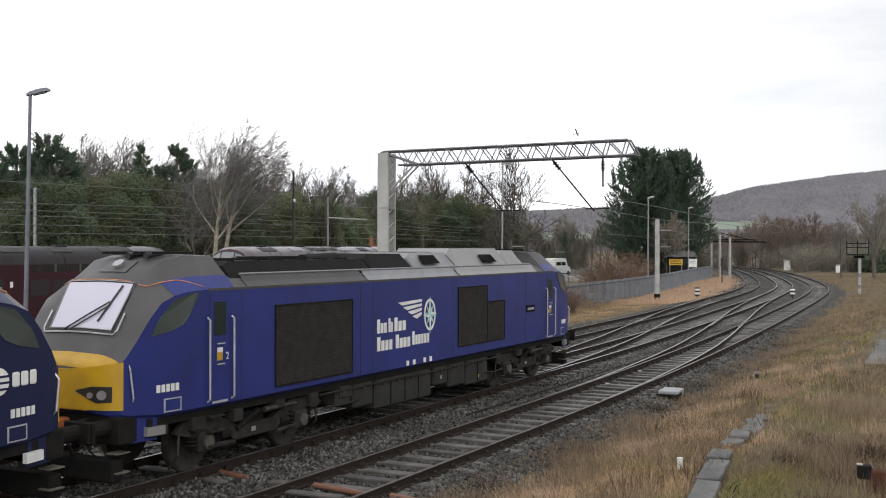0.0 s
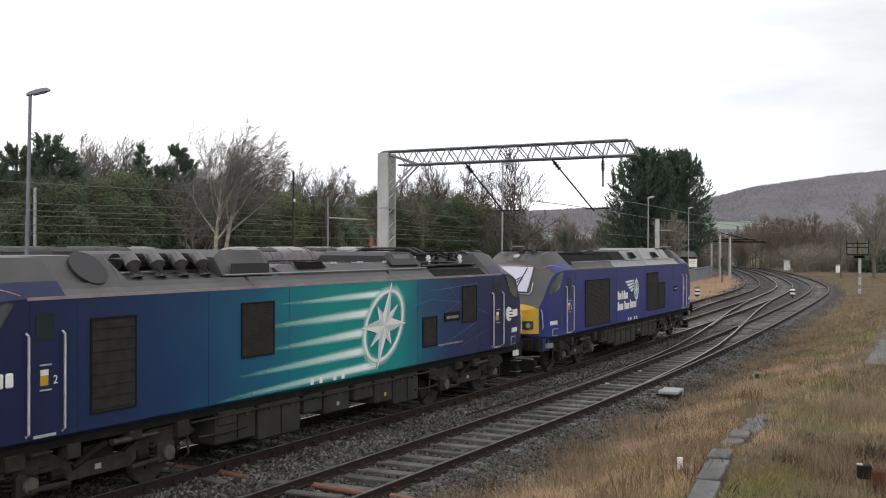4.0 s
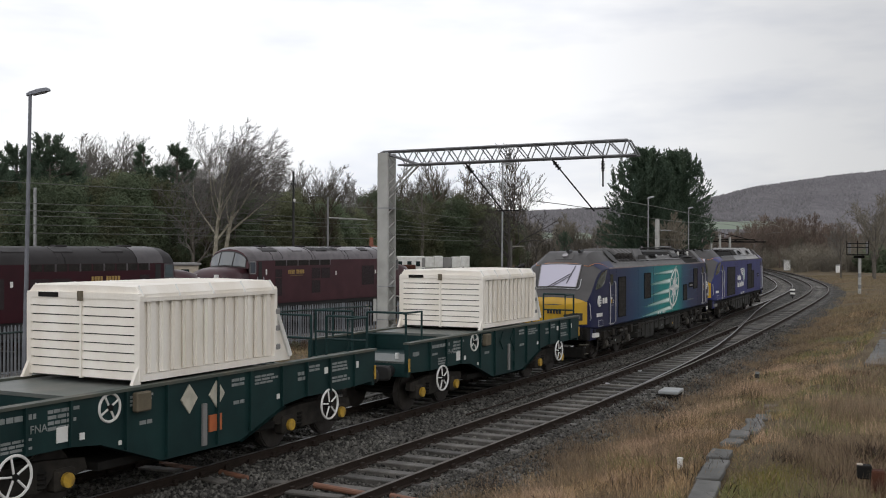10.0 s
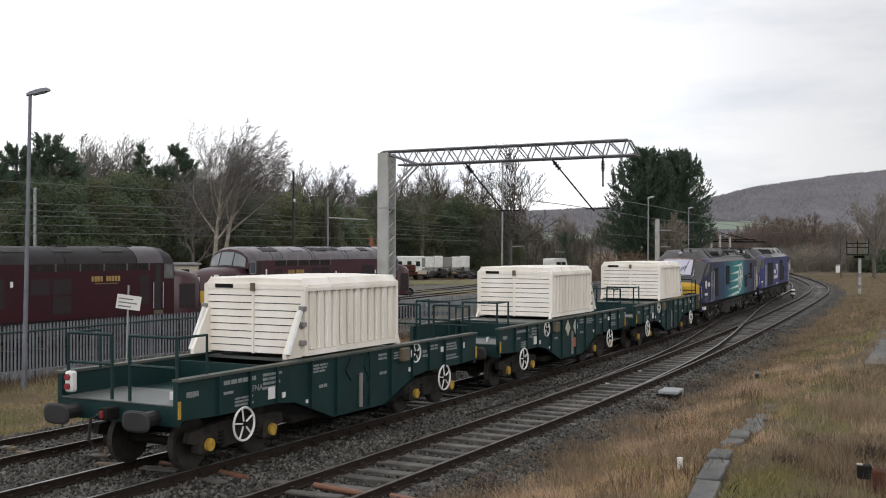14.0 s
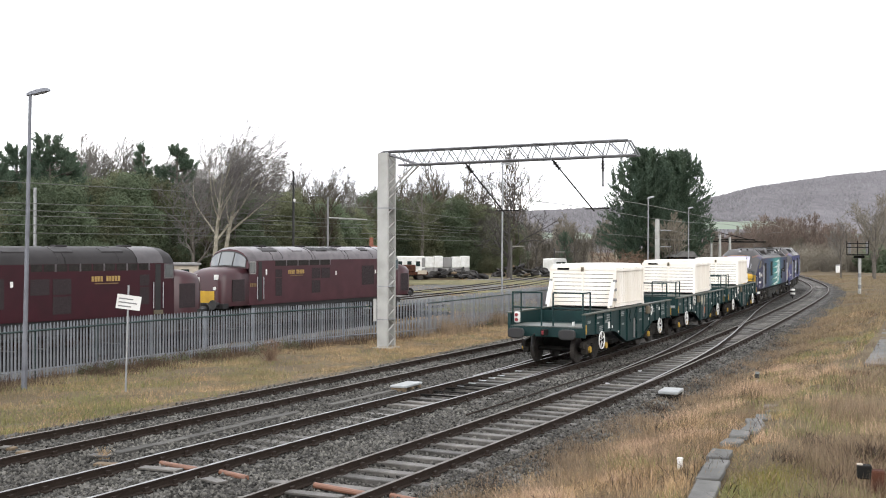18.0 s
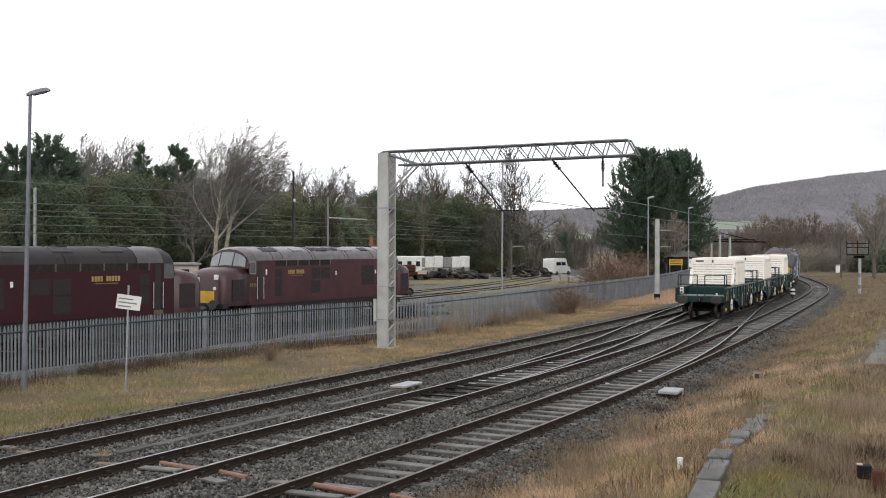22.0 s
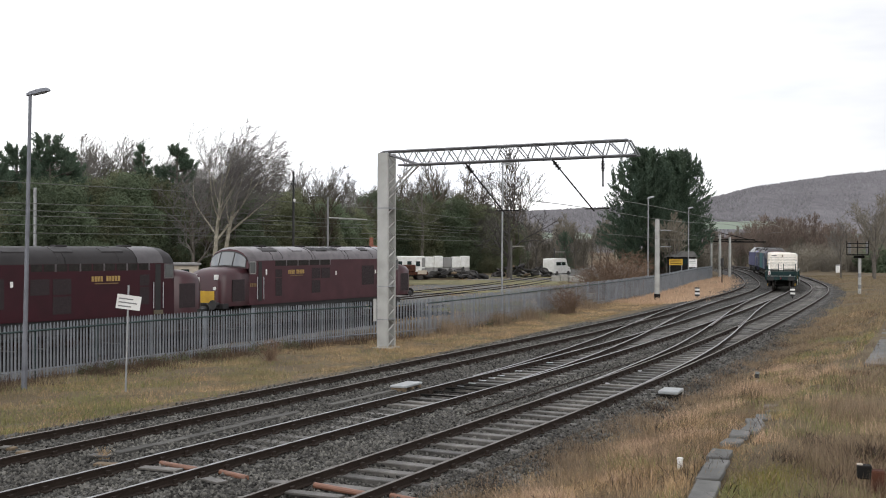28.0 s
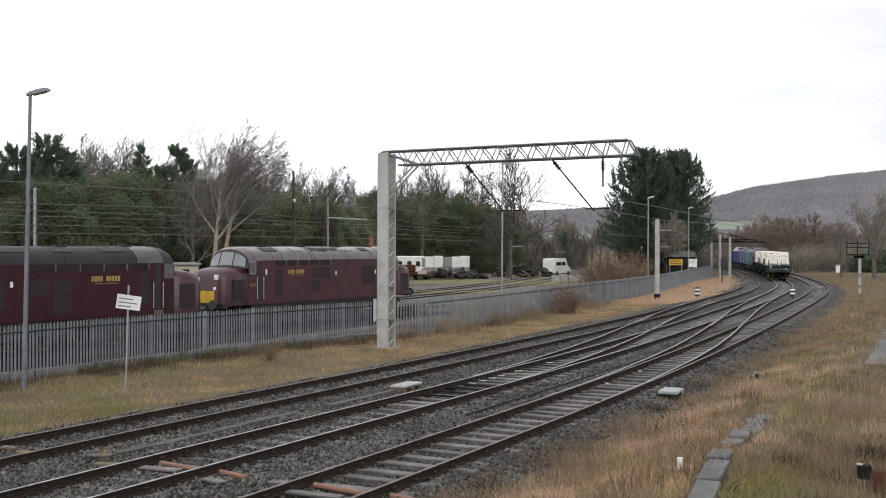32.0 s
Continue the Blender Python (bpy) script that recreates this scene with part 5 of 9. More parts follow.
    for k, (z, h, u0, fall) in enumerate(((3.0, 0.24, -1.6, 0.06), (2.62, 0.30, -2.2, 0.08), (2.22, 0.30, -1.9, 0.10), (1.84, 0.30, -2.8, 0.12), (1.50, 0.28, -3.4, 0.14))):
        bm = bmesh.new()
        uv = bm.loops.layers.uv.new()
        end = (2.12, 1.66, 1.44, 1.48, 1.86)[k]
        n = 14
        for i in range(n):
            for q in (0, 1):
                vs = []
                for ii, qq in ((i, q), (i + 1, q), (i + 1, q + 1), (i, q + 1)):
                    g = ii / n
                    hh = h * (0.18 + 0.82 * g ** 0.7)
                    vs.append((bm.verts.new((u0 + (end - u0) * g + 0.337 * hh * (qq - 1) * 0.5, -W_SIDE - 0.004, z - 0.15 - fall * (1 - g) + hh * (qq - 1) * 0.5)), g, qq / 2))
                f = bm.faces.new([v[0] for v in vs])
                for lp, v in zip(f.loops, vs):
                    lp[uv].uv = (v[1], v[2])
        part("flash", bm, M["flash88"], root, "pale teal flash fading towards the tail")
    compass(root, 2.19, 2.16, 0.94, 0.92, M["white"], M["silver88"], 0.337, 0.07)
    for pale, (a0, b0), (a1, b1) in ((1, (4.4, 2.62), (5.85, 2.5)), (1, (5.85, 2.5), (6.7, 2.6)), (1, (5.85, 2.5), (4.3, 2.05)), (1, (5.85, 2.5), (5.2, 2.92)), (1, (5.85, 2.5), (6.9, 1.45)), (1, (4.3, 2.82), (6.9, 2.93)), (1, (3.4, 2.5), (4.4, 2.62)),
                                     (1, (3.4, 1.5), (4.3, 2.05)), (1, (4.6, 1.42), (6.8, 1.95)), (0, (6.85, 2.28), (7.5, 2.12)), (0, (5.9, 1.4), (7.5, 1.72)), (0, (6.95, 2.6), (7.4, 2.95))):
        part("livery_line", side_shape([(a0, b0), (a1, b1), (a1, b1 + 0.012), (a0, b0 + 0.012)], 0.0035 if pale else 0.008), M["livery_line"] if pale else M["livery_red"], root)
    part("nameplate", side_plate(5.0, 5.82, 2.06, 2.28, 0.02), M["dark_metal"], root, "cast nameplate")
    writing(root, "name_bar", 5.1, 5.74, 2.11, 2.22, 1, M["roof_pale"], 1.366, 2)
    writing(root, "web_bar", 4.7, 6.0, 1.5, 1.56, 1, M["lettering"], 1.35, 3)
    for u in (-6.5, -3.6, -1.3, 3.7, 6.9):
        part("panel_joint", side_plate(u, u + 0.012, 1.2, 3.08, 0.003), M["navy88"], root)
    set_back(root, kept)
    return root, sets


# ---- flask wagons ----
def handwheel(parent, x, z, r, y=-1.36):
    w = new("brake_handwheel")
    w.parent = parent
    bm = bmesh.new()
    ring(bm, (x, y, z), (0, 1, 0), r, 0.022, 28, 6)
    part("rim", bm, M["white"], w)
    for k in range(4 if r < 0.26 else 5):
        a = 6.2832 * k / (4 if r < 0.26 else 5) + 0.5
        bm = bmesh.new()
        tube(bm, [(x, y, z), (x + r * math.cos(a), y, z + r * math.sin(a))], 0.017, 6)
        part("spoke", bm, M["white"], w)
    bm = bmesh.new()
    disc(bm, (x, y + 0.05, z), (0, 1, 0), 0.05, 0.16, 10)
    part("hub", bm, M["dark_metal"], w)
    return w


def wagon_bogie(parent, u):
    bg = new("bogie")
    bg.parent = parent
    bg.location = (u, 0, 0)
    sets = []
    for y in (-1.02, 1.02):
        bm = prism(bmesh.new(), [(-1.35, 0.55), (-1.3, 0.72), (-0.5, 0.8), (0.5, 0.8), (1.3, 0.72), (1.35, 0.55), (1.15, 0.5), (0.75, 0.6), (0.5, 0.36), (-0.5, 0.36), (-0.75, 0.6), (-1.15, 0.5)], y - 0.06, y + 0.06)
        part("side_frame", bm, M["brown_dirt"], bg)
        for x in (-0.89, 0.89):
            bm = boxed(x - 0.2, x + 0.2, y - 0.12, y + 0.12, 0.3, 0.64, bevel=0.04)
            part("axle_box", bm, M["brown_dirt"], bg)
            bm = bmesh.new()
            disc(bm, (x, y * 1.14, 0.47), (0, 1, 0), 0.11, 0.07, 14)
            part("axle_cap", bm, M["yellow_cap"], bg, "yellow axle box cap")
            bm = bmesh.new()
            for k in range(4):
                ring(bm, (x * 0.55, y, 0.42 + 0.07 * k), (0, 0, 1), 0.09, 0.025, 10, 5)
            part("coil_spring", bm, M["dark_metal"], bg)
    bm = boxed(-0.25, 0.25, -1.0, 1.0, 0.45, 0.85)
    part("bolster", bm, M["dark_metal"], bg)
    for x in (-0.89, 0.89):
        ws = new("wheelset")
        ws.parent = parent
        ws.location = (u + x, 0, 0.46)
        bm = bmesh.new()
        disc(bm, (0, 0, 0), (0, 1, 0), 0.08, 1.9, 10)
        part("axle", bm, M["dark_metal"], ws)
        for y in (-0.72, 0.72):
            bm = bmesh.new()
            disc(bm, (0, y, 0), (0, 1, 0), 0.43, 0.10, 26)
            disc(bm, (0, y - 0.03 * (1 if y > 0 else -1), 0), (0, 1, 0), 0.46, 0.12, 26)
            part("wheel", bm, M["wheel"], ws)
        sets.append((ws, u + x, 0.46))
    return sets


def flask_cover(parent, x0, x1, braces):
    """The ribbed cream cover over the flask, its ends louvred."""
    c = new("flask_cover")
    c.parent = parent
    w, z0, z1 = 1.22, 1.74, 3.24
    bm = boxed(x0 + 0.02, x1 - 0.02, -w + 0.06, w - 0.06, z0, z1 - 0.16)
    part("shell", bm, M["cover"], c)
    # sloped eaves and roof
    secs = []
    for x, k in ((x0, 0.0), (x0 + 0.1, 0.02), (x1 - 0.1, 0.02), (x1, 0.0)):
        secs.append([(x, -w, z1 - 0.19), (x, -w, z1 - 0.13), (x, -w + 0.1, z1 - 0.02 + k), (x, 0, z1 + k), (x, w - 0.1, z1 - 0.02 + k), (x, w, z1 - 0.13), (x, w, z1 - 0.19)])
    part("cover_roof", loft(secs, True), M["cover"], c)
    n = 4
    for i in range(n + 1):
        x = x0 + 0.06 + (x1 - x0 - 0.12) * i / n
        for y in (-1, 1):
            bm = bmesh.new()
            tube(bm, [(x, y * (w + 0.012), z1 - 0.18), (x, y * (w - 0.09), z1 - 0.0)], 0.022, 4)
            part("eave_rib", bm, M["white"], c)
    # vertical ribs of the sides
    nr = 12
    for i in range(nr):
        x = x0 + 0.28 + (x1 - x0 - 0.5) * i / (nr - 1)
        for y in (-1, 1):
            bm = prism(bmesh.new(), [(x - 0.09, z0 + 0.12), (x + 0.09, z0 + 0.12), (x + 0.09, z1 - 0.25), (x - 0.09, z1 - 0.25)], y * (w - 0.063), y * w)
            bmesh.ops.bevel(bm, geom=[e for e in bm.edges if abs(e.verts[0].co.z - e.verts[1].co.z) > 0.5], offset=0.045, segments=2, affect="EDGES")
            part("side_rib", bm, M["cover"], c)
    for y in (-1, 1):
        bm = boxed(x0, x1, y * w - 0.03, y * w + 0.03, z0, z0 + 0.1)
        part("sill", bm, M["cover"], c)
        bm = boxed(x0, x1, y * w - 0.03, y * w + 0.02, z1 - 0.25, z1 - 0.18)
        part("top_rail", bm, M["cover"], c)
        for x in (x0, x1):
            bm = boxed(x - 0.045, x + 0.07 if x == x0 else x + 0.045, *sorted((y * (w - 0.09), y * (w + 0.025))), z0, z1 - 0.15, bevel=0.01)
            part("corner_post", bm, M["cover"], c)
    # louvred ends: overlapping boards, the shade in their gaps put in as a dark backing
    for x, o in ((x0, -1), (x1, 1)):
        for k in range(9):
            za = z0 + 0.02 + k * 0.142
            bm = bmesh.new()
            pts = [(x, za + 0.122), (x + o * 0.036, za + 0.122), (x + o * 0.046, za), (x, za)]
            prism(bm, pts, -w + 0.07, w - 0.07)
            part("louvre_board", bm, M["cover"], c)
        bm = boxed(min(x, x + o * 0.01), max(x, x + o * 0.01), -w + 0.07, w - 0.07, z0, z1 - 0.25)
        part("louvre_backing", bm, M["groove"], c)
        bm = boxed(min(x, x + o * 0.05), max(x, x + o * 0.05), -w, w, z1 - 0.22, z1 - 0.12)
        part("end_header", bm, M["cover"], c)
        bm = boxed(min(x, x + o * 0.065), max(x, x + o * 0.065), -0.025, 0.025, z0, z1 - 0.16)
        part("end_strap", bm, M["cover"], c)
        bm = boxed(min(x + o * 0.05, x + o * 0.085), max(x + o * 0.05, x + o * 0.085), -0.05, 0.05, z1 - 0.26, z1 - 0.1)
        part("lifting_eye", bm, M["crate"], c)
        bm = boxed(min(x + o * 0.052, x + o * 0.06), max(x + o * 0.052, x + o * 0.06), 0.5, 0.95, z1 - 0.21, z1 - 0.13)
        part("number_bar", bm, M["dark_metal"], c)
    # locking braces at one end
    xb, o = (x0, -1) if braces < 0 else (x1, 1)
    for y in (-1.12, 1.12):
        bm = prism(bmesh.new(), [(xb, 1.72), (xb + o * 0.55, 1.72), (xb + o * 0.55, 1.82), (xb + o * 0.1, 2.6), (xb, 2.68)], y - 0.04, y + 0.04)
        part("brace_plate", bm, M["cover"], c, "cream triangular locking brace")
        bm = bmesh.new()
        tube(bm, [(xb + o * 0.52, y * 1.06, 1.8), (xb + o * 0.1, y * 1.06, 2.62)], 0.05, 6)
        part("brace_bar", bm, M["white"], c)
        for z in (2.0, 2.35, 2.66):
            bm = boxed(xb + o * 0.06 - 0.07, xb + o * 0.06 + 0.07, y * 1.07 - 0.06, y * 1.07 + 0.06, z - 0.05, z + 0.05, bevel=0.015)
            part("latch", bm, M["roof_pale"], c)
    for y in (-1.2, 1.2):
        for x in (x0 if braces > 0 else x1,):
            o2 = -1 if braces > 0 else 1
            bm = prism(bmesh.new(), [(x, 1.7), (x + o2 * 0.18, 1.7), (x, 2.05)], y - 0.03, y + 0.03)
            part("foot_gusset", bm, M["cover"], c)
    return c


def flask_wagon(label, flip, cover_shift, hazard):
    """A low bogie flask wagon, 11.1 m over the headstocks. flip: -1 where it runs the other way round."""
    root = thing("flask_wagon", Matrix(), label, "rail wagon", "flask wagons of the train")
    g = M["green_wagon"]
    L = 5.55
    for y in (-1, 1):
        ya, yb = (y * 1.30 - 0.05, y * 1.30 + 0.05)
        out = [(-L, 1.02), (-L, 1.66), (L, 1.66), (L, 1.02), (4.6, 0.98), (2.9, 0.98), (2.3, 0.92), (0.98, 0.46), (-0.98, 0.46), (-2.3, 0.92), (-2.9, 0.98), (-4.6, 0.98)]
        part("side_sill", prism(bmesh.new(), out, ya, yb), g, root, "dark green fabricated side sill")
        bm = boxed(-L, L, y * 1.31 - 0.09, y * 1.31 + 0.09, 1.655, 1.70)
        part("top_flange", bm, M["worn_flange"], root, "top flange worn to brown")
        for k, x in enumerate((-4.55, -3.7, -2.9, -1.8, -0.9, 0.35, 1.25, 2.2, 3.0, 3.8, 4.7)):
            zb = float(np.interp(abs(x), [0.98, 2.3, 2.9], [0.5, 0.94, 1.0]))
            bm = boxed(x - 0.02, x + 0.02, y * 1.375 - 0.03, y * 1.375 + 0.03, zb, 1.655)
            part("stiffener", bm, g, root)
        secs = [(-2.3, 0.92), (-0.98, 0.46), (0.98, 0.46), (2.3, 0.92)]
        bm = bmesh.new()
        for (xa, za), (xc, zc) in zip(secs, secs[1:]):
            vs = [bm.verts.new(p) for p in ((xa, y * 1.22, za - 0.02), (xc, y * 1.22, zc - 0.02), (xc, y * 1.40, zc - 0.02), (xa, y * 1.40, za - 0.02))]
            bm.faces.new(vs)
        bmesh.ops.solidify(bm, geom=bm.faces[:], thickness=0.03)
        part("bottom_flange", bm, g, root)
    for x in (-L, L):
        o = 1 if x > 0 else -1
        bm = boxed(min(x, x - o * 0.1), max(x, x - o * 0.1), -1.34, 1.34, 0.92, 1.26, bevel=0.01)
        part("headstock", bm, g, root)
        bm = boxed(min(x, x - o * 1.5), max(x, x - o * 1.5), -1.25, 1.25, 1.22, 1.27)
        part("end_deck", bm, M["deck"], root, "worn grey-green end platform")
        bm = boxed(min(x - o * 1.5, x - o * 2.9), max(x - o * 1.5, x - o * 2.9), -1.25, 1.25, 1.18, 1.22)
        part("floor_plate", bm, g, root)
        for y in (-0.88, 0.88):
            bm = bmesh.new()
            disc(bm, (x + o * 0.15, y, 1.05), (1, 0, 0), 0.13, 0.32, 12)
            disc(bm, (x + o * 0.36, y, 1.05), (1, 0, 0), 0.09, 0.2, 12)
            secs = [[(x + o * u_, y + 0.29 * q_ * math.copysign(abs(math.cos(a_)) ** 0.6, math.cos(a_)), 1.05 + 0.175 * q_ * math.copysign(abs(math.sin(a_)) ** 0.6, math.sin(a_))) for a_ in np.linspace(0, 6.2832, 19)] for u_, q_ in ((0.42, 0.9), (0.44, 1.0), (0.465, 1.0), (0.48, 0.8))]
            part("buffer_head", loft(secs, True), M["black"], root, "oval steel buffer head")
            part("buffer", bm, M["black"], root)
        bm = boxed(min(x, x + o * 0.3), max(x, x + o * 0.3), -0.09, 0.09, 0.98, 1.18, bevel=0.02)
        part("coupling_hook", bm, M["dark_metal"], root)
        bm = bmesh.new()
        tube(bm, [(x, 0.4, 1.0), (x + o * 0.15, 0.42, 0.95), (x + o * 0.16, 0.45, 0.6), (x + o * 0.05, 0.4, 0.45)], 0.03, 6)
        part("brake_hose", bm, M["black"], root)
        # safety rails on the platform end
        r = new("guard_rail")
        r.parent = root
        xi = x - o * 0.12
        for y0, y1 in ((-1.22, -0.2), (0.2, 1.22)):
            for yy in (y0, y1):
                bm = bmesh.new()
                tube(bm, [(xi, yy, 1.26), (xi, yy, 2.36)], 0.03, 6)
                part("post", bm, g, r)
            for z in (1.86, 2.36):
                bm = bmesh.new()
                tube(bm, [(xi, y0, z), (xi, y1, z)], 0.028, 6)
                part("bar", bm, g, r)
        for y in (-1.22, 1.22):
            bm = bmesh.new()
            tube(bm, [(xi, y, 2.36), (xi - o * 0.75, y, 2.36), (xi - o * 0.75, y, 1.68)], 0.028, 6)
            part("bar", bm, g, r)
        bm = boxed(x - o * 0.02 - 0.03, x - o * 0.02 + 0.03, -1.375, -1.355, 1.05, 1.34)
        part("lamp_bracket", bm, M["yellow_cap"], root)
        bm = bmesh.new()
        disc(bm, (x - o * 0.55, -0.75, 1.33), (0, 0, 1), 0.05, 0.14, 8)
        part("deck_pin", bm, M["white"], root)
    # cradle floor under the cover
    bm = boxed(-2.65 if flip > 0 else cover_shift - 1.7, cover_shift + 1.7, -1.22, 1.22, 1.60, 1.66)
    part("cradle_deck", bm, M["deck"], root, "worn grey-green deck plate")
    bm = boxed(-2.2, 2.2, -1.2, 1.2, 0.5, 0.62)
    part("well_floor", bm, M["dark_metal"], root)
    for x in (-2.6, 2.6):
        bm = boxed(x - 0.03, x + 0.03, -1.22, 1.22, 1.2, 1.62)
        part("bulkhead", bm, g, root)
    flask_cover(root, cover_shift - 1.76, cover_shift + 1.76, flip)
    # hand wheels on the sides
    handwheel(root, -3.88 if flip > 0 else -3.85, 0.74, 0.29)
    handwheel(root, 3.8, 0.74, 0.29)
    xm = -2.13 if flip > 0 else 2.39
    handwheel(root, xm, 1.45, 0.21)
    bm = boxed(xm + flip * 0.62 - 0.16, xm + flip * 0.62 + 0.16, -1.48, -1.36, 1.32, 1.62, bevel=0.02)
    part("brake_box", bm, M["crate"], root, "dull brown brake gear box")
    bm = boxed(-0.05, 0.05, -1.40, -1.36, 0.54, 1.24)
    part("depth_bar", bm, M["roof_pale"], root, "pale upright bar on the sill")
    # hazard plates and lettering on the near side
    for x in (-0.36, 0.34):
        bm = prism(bmesh.new(), [(x - 0.2, 1.36), (x, 1.6), (x + 0.2, 1.36), (x, 1.12)], -1.375, -1.35)
        part("diamond_plate", bm, M["plate_cream"] if hazard else g, root)
    bm = boxed(0.14, 0.46, -1.375, -1.35, 0.74, 1.02)
    part("placard_holder", bm, M["hazard"] if hazard else M["green_wagon"], root)
    for k, (a, b, c, d, rws, wd) in enumerate(((-5.35, -5.0, 1.36, 1.5, 1, 1), (-4.4, -3.5, 1.46, 1.58, 1, 5), (-4.4, -4.1, 1.3, 1.38, 1, 1), (-4.1, -3.5, 1.06, 1.24, 3, 3), (-3.3, -2.65, 1.26, 1.58, 4, 4), (-1.7, -1.05, 1.4, 1.58, 3, 3), (-1.5, -1.2, 1.08, 1.18, 1, 2), (0.75, 1.15, 1.42, 1.58, 2, 3), (0.8, 1.1, 1.1, 1.2, 1, 2), (1.4, 2.1, 1.38, 1.56, 3, 3), (2.72, 3.0, 1.3, 1.5, 2, 2), (3.1, 3.55, 1.44, 1.58, 2, 2), (3.9, 4.55, 1.14, 1.28, 2, 3), (3.9, 4.5, 1.36, 1.56, 3, 3))):
        writing(root, "lettering", a, b, c, d, rws, M["lettering"], 1.358, k, wd)
    letters(root, "FNA", -3.62 if flip > 0 else -3.62, 1.28, 0.16, M["lettering"], 1.362)
    letters(root, "GB", -5.32, 1.37, 0.14, M["lettering"], 1.362)
    for x, z, sz in ((-3.15, 1.08, 0.2), (-2.72, 1.06, 0.09), (3.62, 1.36, 0.11), (4.75, 1.36, 0.12), (-1.95, 0.86, 0.06), (2.05, 1.06, 0.08)):
        bm = boxed(x, x + sz, -1.37, -1.352, z, z + sz * 1.1)
        part("label_panel", bm, M["white"], root)
    sets = wagon_bogie(root, -3.65) + wagon_bogie(root, 3.65)
    return root, sets


# ---- maroon heritage diesels in the yard ----
def heritage_diesel(m, label, seed):
    root = thing("heritage_locomotive", m, label, "locomotive", "parked diesels")
    rng = random.Random(seed)
    mar = M["maroon"] if seed == 2 else M["maroon_dusty_lit"]
    prof = lambda u, w, zt, zr: [(u, -w, 0.95), (u, -w, 2.2), (u, -w, zt), (u, -w * 0.93, zt + 0.35 * (zr - zt)), (u, -w * 0.72, zt + 0.72 * (zr - zt)), (u, -w * 0.4, zt + 0.94 * (zr - zt)), (u, 0, zr),
                                 (u, w * 0.4, zt + 0.94 * (zr - zt)), (u, w * 0.72, zt + 0.72 * (zr - zt)), (u, w * 0.93, zt + 0.35 * (zr - zt)), (u, w, zt), (u, w, 2.2), (u, w, 0.95)]
    body = [prof(u, 1.34, 3.25, 3.98) for u in (-6.6, 0.0, 6.6)]
    part("body_side", loft([s[0:3] for s in body], False), mar, root, "dull maroon body side")
    part("body_side", loft([s[-3:] for s in body], False), mar, root)
    for a, b, k in ((-6.6, -5.25, 2), (-5.2, -1.8, 0), (-1.75, 1.7, 0), (1.75, 5.2, 0), (5.25, 6.6, 2)):
        # the dark-roofed diesel's end panels carry a painted sky sheen
        part("roof_panel", loft([s[2:-2] for s in (prof(a, 1.34, 3.25, 3.98), prof(b, 1.34, 3.25, 3.98))], False), M["maroon_pale"] if seed == 1 else M["roof_sheen"] if k == 2 else M["maroon_roof"], root, smooth=True)
    bm = bmesh.new()
    for x in (-5.22, -1.77, 1.72, 5.22):
        for y in (-1, 1):
            tube(bm, [(x, y * 1.33, 3.28), (x, y * 1.245, 3.51), (x, y * 0.965, 3.78), (x, y * 0.54, 3.94), (x, 0, 3.985)], 0.016, 4)
    part("roof_joint", bm, M["maroon_roof"], root)
    for sg in (-1, 1):
        cab = new("cab")
        cab.parent = root
        ca = [prof(sg * 6.6, 1.34, 3.25, 3.98), prof(sg * 6.98, 1.335, 3.2, 3.95), prof(sg * 7.2, 1.32, 3.1, 3.85)]
        part("cab_side", loft([q_[0:3] for q_ in ca], False), mar, cab)
        part("cab_side", loft([q_[-3:] for q_ in ca], False), mar, cab)
        part("cab_roof", loft([q_[2:-2] for q_ in ca], False), M["maroon_pale"] if seed == 1 else M["maroon_roof"], cab, smooth=True)

        def front(y, t, out=0.0):
            """A point of the cab front: t from the sill above the nose up to the arched edge of the roof."""
            a = abs(y) / 1.32
            low = Vector((sg * (7.55 - 0.33 * a * a), y, 2.9 - 0.07 * a))
            high = Vector((sg * 7.2, y, float(np.interp(a, [0, 0.4, 0.72, 0.93, 1.0], [3.85, 3.80, 3.64, 3.36, 3.1]))))
            return low.lerp(high, t) + Vector((sg * out, 0, 0.4 * out))

        part("cab_front", loft([[front(y, t) for y in np.linspace(-1.32, 1.32, 15)] for t in (0.0, 0.5, 1.0)], False), mar, cab, smooth=True)
        # three panes in dark rims under the arch
        for y0, y1 in ((-1.16, -0.5), (-0.42, 0.42), (0.5, 1.16)):
            for nm, g_, t0, t1, out, mt in (("windscreen_rim", 0.035, 0.06, 0.91, 0.012, M["black"]), ("windscreen_pane", 0.0, 0.12, 0.84, 0.024, M["pane"])):
                rows = [[front(y, t, out) for y in np.linspace(y0 - g_, y1 + g_, 6)] for t in (t0, 0.5, t1)]
                bm = loft(rows, False)
                bmesh.ops.recalc_face_normals(bm, faces=bm.faces[:])
                bmesh.ops.solidify(bm, geom=bm.faces[:], thickness=0.01)
                part(nm, bm, mt, cab, "pale reflecting cab pane" if g_ == 0 else "")
        # nose
        ns = lambda u, w, zt: [(u, -w, 0.95), (u, -w, zt - 0.35), (u, -w * 0.86, zt - 0.1), (u, -w * 0.5, zt), (u, 0, zt + 0.03), (u, w * 0.5, zt), (u, w * 0.86, zt - 0.1), (u, w, zt - 0.35), (u, w, 0.95)]
        nose = [ns(sg * 7.2, 1.32, 2.93), ns(sg * 8.2, 1.27, 2.89), ns(sg * 8.7, 1.18, 2.78), ns(sg * 8.93, 1.02, 2.6), ns(sg * 9.0, 0.84, 2.4)]
        part("nose", loft(nose, True), M["maroon_gloss"], cab, smooth=True)
